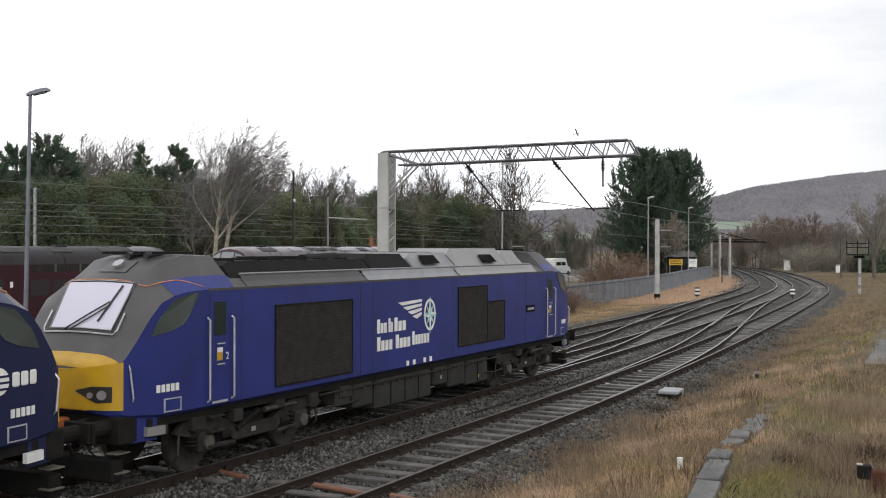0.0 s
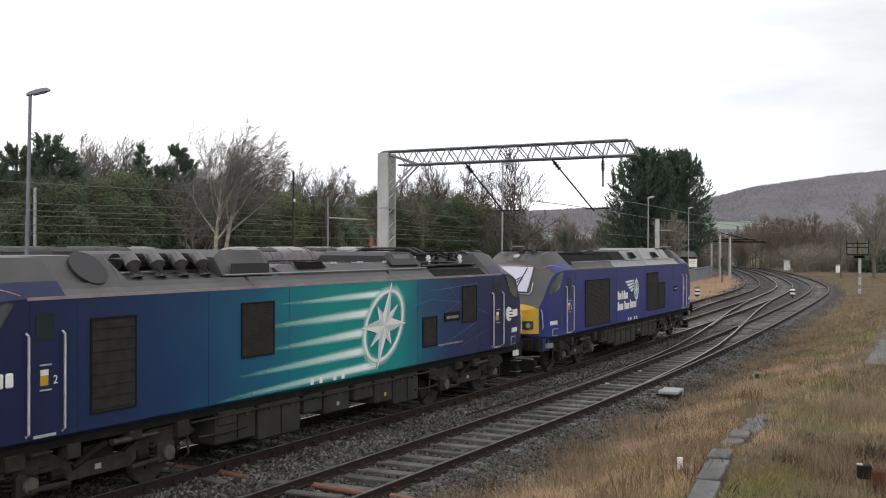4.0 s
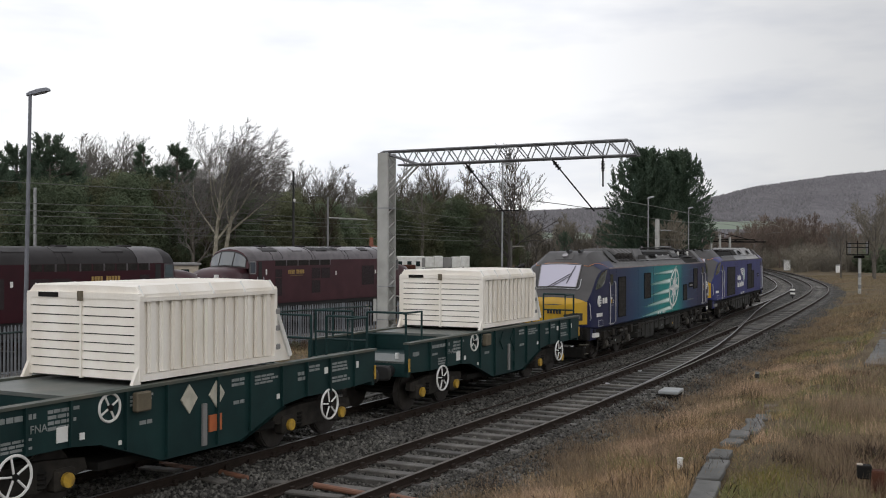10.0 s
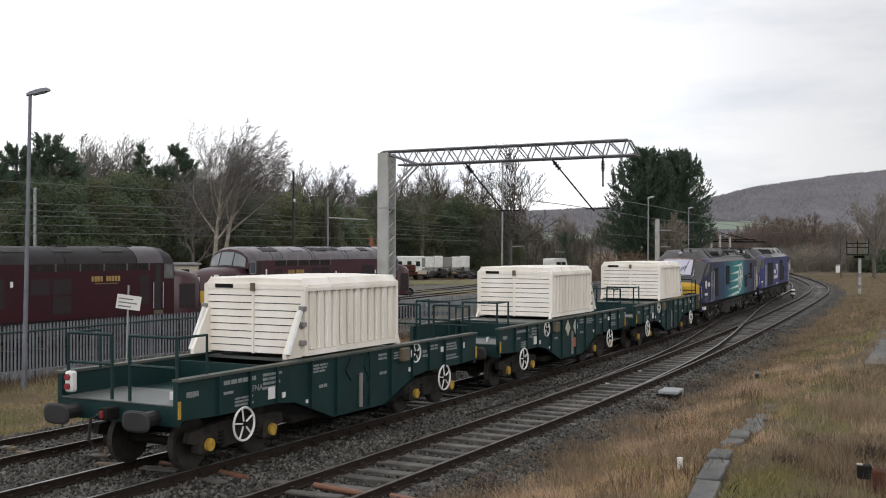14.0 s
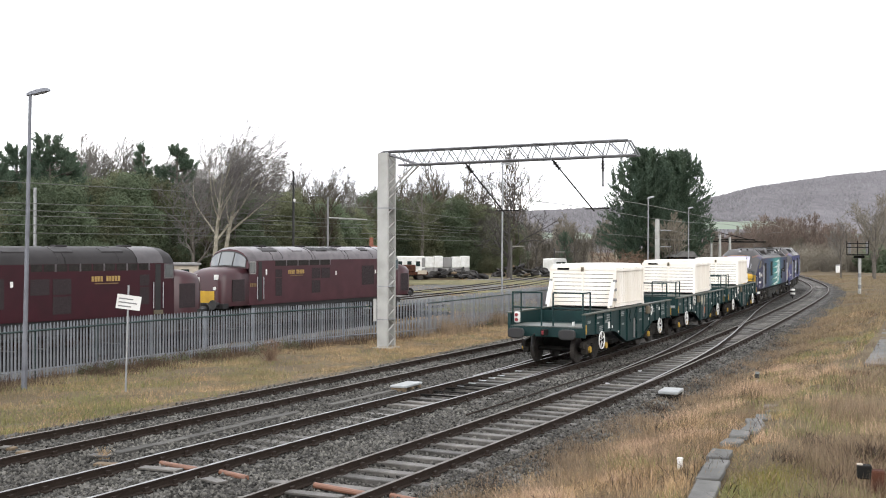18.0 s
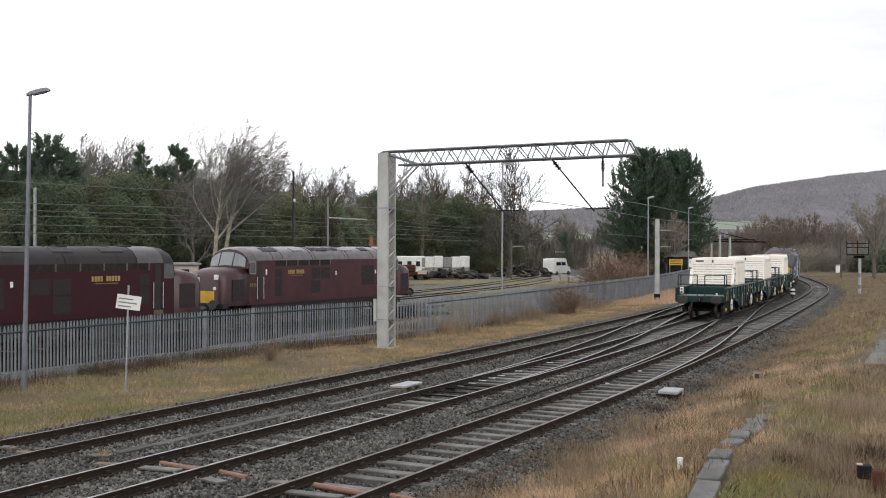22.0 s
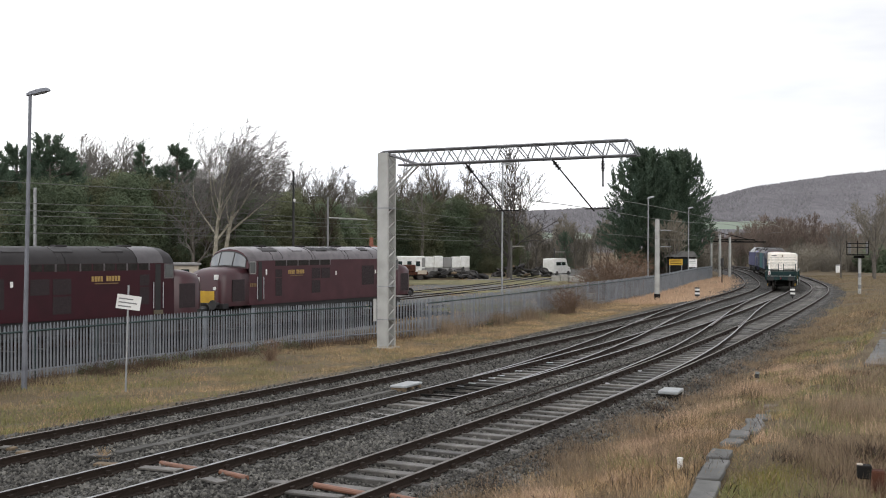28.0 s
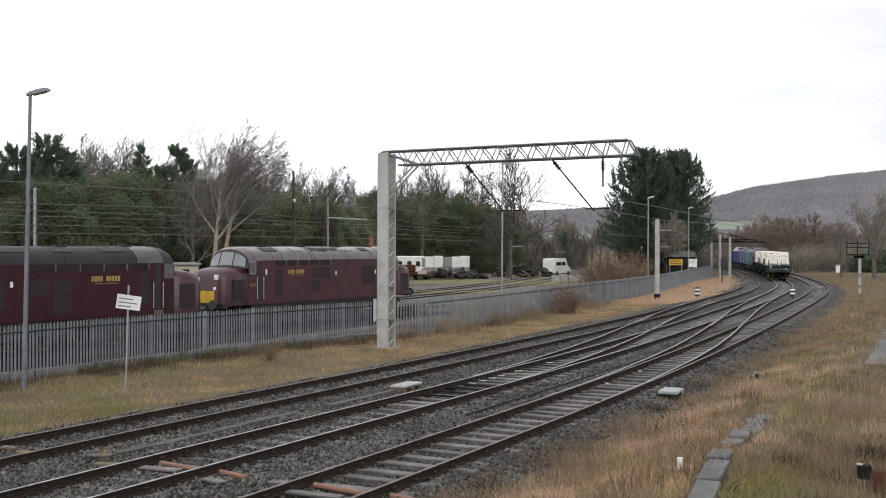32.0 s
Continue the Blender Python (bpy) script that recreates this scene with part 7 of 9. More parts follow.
blades("dead_stems", 9000, 24, ((2, 60), (6.0, 18), patchy(0.8, 9, 0.1, 1.0)), 0.42, 0.004, M["bramble"], "dark dead weed stems on the bank", 0.5, 0.3)
blades("shoulder_weeds", 22000, 33, ((0, 60), (4.6, 6.8), patchy(0.6, 5, 0.2, 1.2)), 0.12, 0.005, M["greygrass"], "sparse dead weeds on the ballast shoulder", 0.9, 0.15)
blades("shoulder_stalks", 80000, 62, ((6, 56), (4.9, 8.0), both(band(6.0, 1.0), patchy(0.7, 27, -0.6, 0.7))), 0.26, 0.003, M["weed"], "thin brown dead weeds spreading over the ballast shoulder", 0.6, 0.22)
blades("shoulder_brambles", 9000, 63, ((6, 44), (4.9, 7.2), patchy(0.6, 29, 0.0, 0.8)), 0.2, 0.005, M["dark_bramble"], "dark curled stems on the ballast shoulder", 1.2, 0.12)
blades("tall_weeds", 100000, 51, ((0, 26), (9.3, 17), both(off_slab, both(lambda s, d: smooth(d - coping(s), 0.5, 1.6), patchy(0.8, 31, -0.4, 0.5)))), 0.46, 0.0022, M["weed"], "tall grey-brown dead weeds crowding the bank", 0.45, 0.32)
blades("bank_weeds", 34000, 52, ((3, 24), (6.2, 9.0), both(near_side, patchy(0.7, 37, 0.1, 0.9))), 0.36, 0.0021, M["weed"], "grey-brown dead weeds between the line and the slabs", 0.5, 0.25)
blades("pink_straw", 90000, 53, ((1, 26), (6.0, 9.0), both(near_side, both(band(7.3, 0.8), patchy(0.8, 43, 0.15, 0.5)))), 0.30, 0.0022, M["pale_straw"], "fluffy pale pinkish straw in tufts along the bank", 0.75, 0.22)
blades("pink_straw_far", 24000, 54, ((10, 30), (8.2, 14), both(off_slab, patchy(1.0, 47, 0.5, 0.9))), 0.30, 0.0024, M["pale_straw"], "pale straw tufts behind the slabs", 0.7, 0.3)
blades("moss", 60000, 55, ((1.5, 10), (9.2, 12.0), lambda s, d: np.exp(-((d - coping(s) - 0.75) / 0.5) ** 2) * (np.abs(d - coping(s)) > 0.22)), 0.06, 0.006, M["moss"], "bright yellow-green moss beside the slabs", 0.7)
blades("bank_moss", 16000, 56, ((6, 15), (6.0, 8.6), both(near_side, patchy(0.8, 15, 0.3, 0.7))), 0.07, 0.006, M["moss"], "yellow-green moss low on the bank", 0.7)
blades("dark_brambles", 9000, 57, ((2, 16), (6.0, 14), patchy(0.7, 61, 0.6, 0.9)), 0.3, 0.006, M["dark_bramble"], "dark curled bramble stems on the bank", 1.2, 0.2)
blades("bramble_patches", 22000, 66, ((7, 26), (11.0, 17), patchy(0.9, 71, 0.35, 0.8)), 0.4, 0.005, M["bramble"], "dark tangled brambles in patches on the far side of the slabs", 0.8, 0.25)
blades("far_grass", 30000, 25, ((38, 150), (4.4, 30), lambda s, d: smooth(d + 0.4 * ragged(s), 4.3, 5.3) * (1 - 0.95 * ((s < 54) & (d > 9.2)))), 0.24, 0.010, M["weed"], "brown rough grass beyond the near line", 0.5, 0.5)
blades("far_brown_grass", 90000, 34, ((38, 150), (4.4, 30), both(lambda s, d: smooth(d + 0.4 * ragged(s), 4.3, 5.2) * (1 - 0.95 * ((s < 54) & (d > 9.2))), patchy(1.5, 8, -0.8, 0.4))), 0.24, 0.010, M["greygrass"], "weathered rough grass beyond the near line", 0.5, 0.5)
blades("track_weeds", 9000, 65, ((48, 130), (1.2, 2.6), patchy(1.1, 39, -0.2, 0.7)), 0.14, 0.008, M["weed"], "dead weeds between the lines on the bend", 0.8, 0.4)
blades("verge_grass", 76000, 26, ((4, 75), (-13.6, -6.0), both(left_side, patchy(1.1, 2, -0.5, 0.6))), 0.15, 0.0036, M["straw"], "straw coloured grass on the verge by the fence", 1.0, 0.25)
blades("verge_straw", 70000, 43, ((22, 85), (-13.4, -5.9), both(left_side, both(lambda s, d: smooth(s, 22, 34), patchy(0.9, 14, -0.9, 0.3)))), 0.19, 0.0042, M["straw"], "bleached grass between the fence and the far line", 1.0, 0.25)
blades("verge_brown_grass", 110000, 35, ((2, 75), (-14.2, -6.2), both(left_side, patchy(0.8, 12, -0.7, 0.5))), 0.15, 0.004, M["greygrass"], "matted brown grass on the verge", 0.8, 0.25)
blades("verge_green_grass", 150000, 27, ((2, 60), (-13.6, -6.2), both(left_side, both(lambda s, d: 1 - 0.75 * smooth(s, 12, 26), patchy(1.3, 5, -0.6, 0.5)))), 0.13, 0.0045, M["grass"], "short green grass on the verge", 0.5)
blades("fence_weeds", 20000, 59, ((36, 66), (-11.2, -8.6), both(lambda s, d: smooth(-d, 8.8, 10.6), patchy(0.9, 23, -0.1, 0.7))), 0.75, 0.005, M["weed"], "tall dry weeds along the fence", 0.35, 0.4)
blades("fence_foot_weeds", 30000, 64, ((8, 36), (-14.9, -10.8), both(lambda s, d: 1 - smooth(d - np.interp(s, FENCE_S, FENCE_D), 0.5, 3.0), patchy(0.9, 33, -0.5, 0.7))), 0.32, 0.0045, M["bramble"], "brown dead weeds and leaves at the foot of the fence", 0.9, 0.25)
blades("fence_brambles", 34000, 28, ((10, 80), (-14.6, -10.6), both(lambda s, d: 1 - smooth(d - np.interp(s, FENCE_S, FENCE_D), 0.6, 2.4), patchy(1.6, 6, -0.6, 0.6))), 0.38, 0.006, M["bramble"], "dead brambles along the foot of the fence", 0.7, 0.35)
blades("far_verge_grass", 26000, 29, ((70, 150), (-11, -4.6), lambda s, d: np.ones(len(s))), 0.3, 0.012, M["pale_straw"], "pale grass in the angle of the far line", 0.4, 0.5)
blades("yard_straw", 40000, 44, ((44, 80), (-18.0, -13.0), patchy(2.2, 9, -0.6, 0.5)), 0.12, 0.012, M["straw"], "pale dead grass in strips behind the fence", 0.6, 0.3)
blades("yard_green_grass", 40000, 45, ((44, 100), (-30.0, -13.0), patchy(3.0, 13, 0.0, 0.7)), 0.1, 0.014, M["grass"], "green grass in strips between the yard tracks", 0.6, 0.3)
blades("yard_dry_grass", 50000, 58, ((58, 140), (-40, -15), patchy(3.5, 19, -0.5, 0.4)), 0.13, 0.03, M["straw"], "dry pale grass over the yard", 0.6, 0.5)
blades("yard_grass", 16000, 30, ((55, 150), (-24, -15), patchy(5.0, 3, -0.2, 0.6)), 0.2, 0.03, M["grass"], "patches of green grass in the yard", 0.5, 0.6)


# ---- palisade fence ----


def build_fence():
    root = thing("palisade_fence", Matrix(), "grey galvanised steel palisade fence along the verge", "fence")
    line = between(FENCE_S, FENCE_D)
    z0 = -0.47
    pale = bmesh.new()
    prism(pale, [(-0.035, 0.04), (0.035, 0.04), (0.035, 1.71), (0.012, 1.80), (-0.012, 1.80), (-0.035, 1.71)], -0.006, 0.006)
    me = bpy.data.meshes.new("pale")
    pale.to_mesh(me)
    pale.free()
    me.materials.append(M["fence"])
    pts = []
    s = -6.0
    while s < 140:
        pts.append(s)
        s += 0.145 if s < 58 else 0.19 if s < 70 else 0.3
    rng = random.Random(3)
    far_v, far_f = [], []
    chosen = [q for q in pts if 8.0 < q < 66]
    step = set(chosen[:300])
    for s in pts:
        d = line(s)
        turn_ = math.degrees(math.atan2(-(line(s + 0.3) - line(s - 0.3)), 0.6))
        if s in step:
            o = new("pale", me)
            o.parent = root
            o.matrix_basis = at(s, d, z0 + rng.uniform(-0.015, 0.015), turn_) @ pose(0, 0, 0, 0, rng.uniform(-0.6, 0.6), 0)
        else:
            m = at(s, d, z0, turn_)
            b = len(far_v)
            w = 0.038 if s < 70 else 0.1
            far_v += [m @ Vector(p) for p in ((-w, 0, 0.04), (w, 0, 0.04), (w, 0, 1.72), (0, 0, 1.8), (-w, 0, 1.72), (-w, 0.012, 0.04), (w, 0.012, 0.04), (w, 0.012, 1.72), (0, 0.012, 1.8), (-w, 0.012, 1.72))]
            far_f += [(b, b + 1, b + 2, b + 3, b + 4), (b + 9, b + 8, b + 7, b + 6, b + 5)] + [(b + i, b + 5 + i, b + 5 + (i + 1) % 5, b + (i + 1) % 5) for i in range(5)]
    o = from_arrays("pale_run", far_v, far_f, M["fence"], root)
    tagged(o, kind="stuff")
    for z, o, mat in ((0.3, -0.035, M["fence"]), (1.58, 0.035, M["green_post"])):
        for a, b in zip(np.arange(-6, 138, 2.75), np.arange(-3.25, 141, 2.75)):
            bm = bmesh.new()
            p, q = on(a, line(a) + o, z0 + z), on(b, line(b) + o, z0 + z)
            tube(bm, [p, q], 0.03, 4)
            part("rail", bm, mat, root)
    for s in np.arange(-6, 140, 2.75):
        m = at(s, line(s) - 0.09, z0)
        bm = bmesh.new()
        box(bm, -0.05, 0.05, -0.04, 0.04, -0.1, 1.78, bevel=0.008)
        o = part("post", bm, M["green_post"] if 12 < s < 20 else M["fence"], root)
        o.matrix_basis = m


build_fence()


# ---- lineside posts ----
def lamp_post(s, d, z, top, lean, head_turn, label):
    root = thing("street_lamp", at(s, d, z) @ pose(0, 0, 0, lean, 0, 0), label, "lamp post", "yard lamps")
    H_ = top - z
    steel = M["lamp_steel"] if s < 20 else M["steel"]
    bm = bmesh.new()
    tube(bm, [(0, 0, 0), (0, 0, 1.35)], 0.085, 12)
    part("base_column", bm, steel, root)
    bm = bmesh.new()
    tube(bm, [(0, 0, 1.35), (0, 0, 1.5)], 0.085, 12, 0.06)
    tube(bm, [(0, 0, 1.45), (0, 0, H_ + 0.02)], 0.07 if s < 20 else 0.06, 12, 0.05)
    part("shaft", bm, steel, root)
    head = new("lantern")
    head.parent = root
    head.matrix_basis = pose(0, 0, H_ - 0.05, 0, -14, head_turn)
    secs = []
    for x, w, h in ((-0.1, 0.06, 0.06), (0.0, 0.09, 0.09), (0.25, 0.13, 0.11), (0.5, 0.12, 0.1), (0.6, 0.07, 0.05)):
        secs.append([(x, -w, 0), (x, -w * 0.8, h), (x, 0, h * 1.3), (x, w * 0.8, h), (x, w, 0), (x, 0, -0.02), (x, -w, 0)])
    part("housing", loft(secs, True), steel, head)
    bm = boxed(0.08, 0.48, -0.09, 0.09, -0.03, -0.012)
    part("lens", bm, M["bar_grey"], head)
    bm = boxed(-0.05, 0.05, -0.088, -0.075, 0.4, 0.9)
    part("access_door", bm, steel, root)
    return root


lamp_post(13.85, -12.77, -0.45, 8.4, 1.6, -60, "tall grey street lamp on the verge before the fence")
lamp_post(52.7, -12.95, -0.45, 9.0, 0.3, -60, "tall slim grey lamp behind the fence")
lamp_post(88.0, -11.4, -0.45, 8.3, 0, -60, "slim grey lamp column beyond the fence")
lamp_post(119.7, -10.3, -0.4, 8.4, 0, -60, "slim grey lamp column far along the fence")

sign = thing("notice_post", at(14.85, -9.68, -0.42) @ pose(0, 0, 0, 0, 2.2, 0), "white notice board on a thin grey post", "sign")
bm = bmesh.new()
tube(bm, [(0, 0, 0), (0, 0, 3.12)], 0.028, 8)
part("post", bm, M["steel"], sign)
plate = new("notice_board")
plate.parent = sign
plate.matrix_basis = pose(0, -0.0, 2.62, 0, 0, -28) @ pose(0, 0, 0, 0, 7, 0)
part("board", boxed(-0.36, 0.36, -0.05, -0.035, -0.21, 0.21), M["white"], plate)
for k, w in enumerate((0.42, 0.55, 0.38)):
    bm = boxed(-0.3, -0.3 + w, -0.056, -0.05, 0.075 - 0.11 * k, 0.11 - 0.11 * k)
    part("writing_bar", bm, M["bar_grey"], plate)


# ---- overhead line gantry ----
def lattice(parent, name, corners_a, corners_b, n, r, mat):
    """Zigzag lacing between two parallel chords."""
    a0, a1 = (Vector(p) for p in corners_a)
    b0, b1 = (Vector(p) for p in corners_b)
    for i in range(n):
        bm = bmesh.new()
        p, q = a0.lerp(a1, i / n), b0.lerp(b1, (i + 0.5) / n)
        tube(bm, [p, q], r, 4)
        tube(bm, [q, a0.lerp(a1, (i + 1) / n)], r, 4)
        part(name, bm, mat, parent)


def gantry():
    root = thing("overhead_gantry", at(30.8, -9.78, -0.45), "pale steel lattice gantry reaching over the tracks", "gantry")
    # x along the line, -y over the tracks
    Ht, wx, wy = 8.25, 0.62, 0.42
    mast = new("mast")
    mast.parent = root
    for x in (-wx / 2, wx / 2):
        for y in (-wy / 2, wy / 2):
            part("corner_angle", boxed(x - 0.04, x + 0.04, y - 0.04, y + 0.04, 0, Ht), M["mast"], mast)
    part("face_plate", boxed(-wx / 2 - 0.05, -wx / 2 - 0.03, -wy / 2 - 0.04, wy / 2 + 0.04, 0, Ht), M["mast"], mast, "pale weathered steel plate")
    part("face_plate", boxed(wx / 2 + 0.03, wx / 2 + 0.05, -wy / 2 - 0.04, wy / 2 + 0.04, 0, Ht), M["mast"], mast)
    for y in (-wy / 2, wy / 2):
        lattice(mast, "lacing", ((-wx / 2, y, 0.1), (-wx / 2, y, Ht - 0.1)), ((wx / 2, y, 0.1), (wx / 2, y, Ht - 0.1)), 13, 0.03, M["mast"])
    for z in (1.2, 2.6, 5.9):
        part("band", boxed(-wx / 2 - 0.06, wx / 2 + 0.06, -wy / 2 - 0.055, wy / 2 + 0.055, z, z + 0.05), M["steel"], mast)
    part("foot", boxed(-0.5, 0.5, -0.4, 0.4, -0.3, 0.06, bevel=0.03), M["concrete"], root)
    part("cable_box", boxed(-wx / 2 - 0.1, -wx / 2 - 0.05, wy / 2 + 0.06, wy / 2 + 0.2, 1.15, 2.1), M["mast"], mast)
    beam = new("beam")
    beam.parent = root
    beam.matrix_basis = pose(0, 0, 0.06, -0.45, 0, 0)
    Lb, zt, zb, w = 10.95, 8.25, 7.66, 0.24
    for x in (-w, w):
        for z, y0, y1 in ((zt, 0, -Lb + 0.35), (zb, -0.75, -Lb)):
            bm = bmesh.new()
            tube(bm, [(x, y0, z), (x, y1, z)], 0.045, 4)
            part("chord", bm, M["truss"], beam)
        lattice(beam, "lacing", ((x, -0.7, zt), (x, -Lb + 0.4, zt)), ((x, -0.7, zb), (x, -Lb + 0.2, zb)), 13, 0.025, M["truss"])
        bm = bmesh.new()
        tube(bm, [(x, -Lb + 0.35, zt), (x, -Lb, zb)], 0.035, 4)
        tube(bm, [(x, 0.1, zt - 0.02), (x, -1.6, zb)], 0.04, 4)
        part("end_strut", bm, M["truss"], beam)
    lattice(beam, "lacing", ((-w, -0.7, zt), (-w, -Lb + 0.4, zt)), ((w, -0.7, zt), (w, -Lb + 0.4, zt)), 10, 0.02, M["truss"])
    lattice(beam, "lacing", ((-w, -0.7, zb), (-w, -Lb + 0.1, zb)), ((w, -0.7, zb), (w, -Lb + 0.1, zb)), 10, 0.02, M["truss"])
    for x in (-0.2, 0.2):
        bm = bmesh.new()
        tube(bm, [(x, -0.25, 6.55), (x, -1.5, zb)], 0.045, 4)
        part("knee_brace", bm, M["mast"], beam)
    # hanging struts with insulators
    for y, dy in ((-3.7, -1.75), (-7.45, -1.75)):
        st = new("support_strut")
        st.parent = beam
        bm = bmesh.new()
        tube(bm, [(0, y, zb), (0, y + dy, zb - 2.1)], 0.03, 6)
        part("tube", bm, M["dark_metal"], st)
        bm = bmesh.new()
        for k in range(6):
            t = 0.06 + 0.025 * k
            disc(bm, (0, y + dy * t, zb - 2.1 * t), (0, dy, -2.1), 0.085 if k % 2 else 0.05, 0.04, 10)
        part("insulator", bm, M["dark_metal"], st)
        bm = bmesh.new()
        tube(bm, [(0, y + dy * 0.78, zb - 2.0), (0, y + dy * 1.35, zb - 2.0)], 0.022, 6)
        part("registration_arm", bm, M["dark_metal"], st)
    st = new("drop_post")
    st.parent = beam
    bm = bmesh.new()
    tube(bm, [(0, -9.55, zb), (0, -9.55, zb - 1.15)], 0.035, 6)
    part("tube", bm, M["dark_metal"], st)
    bm = bmesh.new()
    for k in range(5):
        disc(bm, (0, -9.55, zb - 0.2 - 0.08 * k), (0, 0, 1), 0.08 if k % 2 else 0.06, 0.05, 10)
    part("insulator", bm, M["dark_metal"], st)


gantry()


def pole(name, s, d, z0, z1, r, mat, label, category, n=12):
    root = thing(name, at(s, d, z0), label, category)
    bm = bmesh.new()
    tube(bm, [(0, 0, 0), (0, 0, z1 - z0)], r, n, r * 0.8)
    part("shaft", bm, mat, root)
    return root


m1 = pole("concrete_mast", 77.5, -8.6, -0.45, 6.15, 0.22, M["mast"], "thick pale mast with a dark foot beside the far line", "mast")
part("foot_band", tube(bmesh.new(), [(0, 0, 0), (0, 0, 0.5)], 0.26, 12), M["dark_metal"], m1)
for z in (4.3, 5.6):
    part("bracket", boxed(-0.1, 0.1, -1.1, 0.25, z, z + 0.08), M["steel"], m1)
for s, d, zt in ((149.0, -7.6, 5.3), (141.1, -6.55, 5.5), (139.0, -5.3, 5.2)):
    mm = pole("mast", s, d, -0.2, zt, 0.2, M["mast"], "pale far mast where the lines bend", "mast")
    part("crossarm", boxed(-0.1, 0.1, -4.6, 0.3, zt - 0.55, zt - 0.38), M["dark_metal"], mm)
    part("arm_stay", tube(bmesh.new(), [(0, -3.6, zt - 0.4), (0, 0, zt + 0.5)], 0.04, 5), M["dark_metal"], mm)
sg_ = pole("colour_signal", 114.3, -6.44, -0.2, 2.2, 0.06, M["dark_metal"], "small dark signal post among the grass", "signal", 8)
part("signal_head", boxed(-0.1, 0.12, -0.16, 0.16, 1.9, 2.8, bevel=0.02), M["black"], sg_)


def shunt_signal(s, d):
    root = thing("shunt_signal", at(s, d, -0.22), "low shunting signal banded black and white", "signal", "shunt signals")
    part("stem", tube(bmesh.new(), [(0, 0, 0), (0, 0, 0.3)], 0.04, 8), M["dark_metal"], root)
    for k in range(4):
        bm = bmesh.new()
        disc(bm, (0, 0, 0.3 + 0.15 * k), (0, 0, 1), 0.19, 0.145, 14)
        part("band", bm, M["white"] if k % 2 else M["black"], root)
    part("cap", boxed(-0.18, 0.18, -0.2, 0.2, 0.825, 0.92, bevel=0.03), M["black"], root)
    part("base_plate", boxed(-0.35, 0.35, -0.3, 0.3, -0.06, 0.03), M["concrete"], root)


shunt_signal(75.5, -5.05)
shunt_signal(78.8, 1.8)

jn = thing("junction_signal", at(92.3, 6.6, -0.3), "weathered signal post with a railed platform", "signal")
part("post", tube(bmesh.new(), [(0, 0, 0), (0, 0, 3.45)], 0.14, 10), M["mast"], jn)
for z in (0.5, 1.5):
    part("dark_band", tube(bmesh.new(), [(0, 0, z), (0, 0, z + 0.35)], 0.146, 10), M["bar_grey"], jn)
part("bracket", boxed(-0.16, 0.16, -0.4, 0.5, 3.2, 3.42), M["dark_metal"], jn)
part("platform", boxed(-0.5, 0.5, -0.75, 1.1, 3.45, 3.55), M["dark_metal"], jn)
for x in (-0.45, 0.45):
    for y in (-0.72, 0.18, 1.07):
        part("rail_post", tube(bmesh.new(), [(x, y, 3.55), (x, y, 4.75)], 0.04, 5), M["dark_metal"], jn)
    for z in (4.15, 4.5):
        part("rail_bar", tube(bmesh.new(), [(x, -0.72, z), (x, 1.07, z)], 0.04, 5), M["dark_metal"], jn)
for y in (-0.6, 0.85):
    part("signal_head", boxed(-0.12, 0.1, y - 0.1, y + 0.1, 3.6, 4.6, bevel=0.03), M["bar_grey"], jn)
for s, d, w, h in ((184.4, 6.78, 1.2, 1.9), (166.0, 12.01, 0.8, 1.35)):
    c = thing("lineside_cabinet", at(s, d, -0.25, -10), "pale grey steel lineside cabinet", "cabinet", "lineside cabinets")
    part("case", boxed(-0.4, 0.4, -w / 2, w / 2, 0, h, bevel=0.03), M["roof_pale"], c)
    part("cabinet_door", boxed(-0.42, -0.4, -w / 2 + 0.08, w / 2 - 0.08, 0.12, h - 0.1), M["white"], c)
    part("lid", boxed(-0.45, 0.45, -w / 2 - 0.04, w / 2 + 0.04, h, h + 0.06), M["roof_pale"], c)

pm = thing("point_machine", at(19.95, 5.2, -0.3, 4), "point machine with a pale lid beside the near line", "point machine")
part("case", boxed(-0.42, 0.36, -0.24, 0.24, 0, 0.22, bevel=0.03), M["dark_metal"], pm)
part("lid", boxed(-0.45, 0.38, -0.27, 0.27, 0.2, 0.29, bevel=0.02), M["concrete_pale"], pm, "pale flat lid")
part("motor", boxed(0.45, 0.8, -0.2, 0.2, 0, 0.24, bevel=0.04), M["concrete"], pm)
part("drive_rod", tube(bmesh.new(), [(-0.1, 0.28, 0.12), (-0.1, 1.4, 0.12)], 0.03, 6), M["dark_metal"], pm)
pb = thing("point_heater_box", at(17.6, -1.75, -0.22, 3), "low timber-legged stand with a white lid between the tracks", "trackside box")
for x in (-0.46, 0.0, 0.46):
    part("leg", boxed(x - 0.06, x + 0.06, -0.22, 0.22, 0, 0.15, bevel=0.008), M["wood"], pb, "brown timber bearer")
part("lid", boxed(-0.55, 0.55, -0.24, 0.24, 0.15, 0.21, bevel=0.01), M["concrete_pale"], pb, "pale flat lid")

# old platform edge
edge = thing("platform_edge", Matrix(), "row of worn grey coping slabs on the old platform edge", "paving", kind="structure")
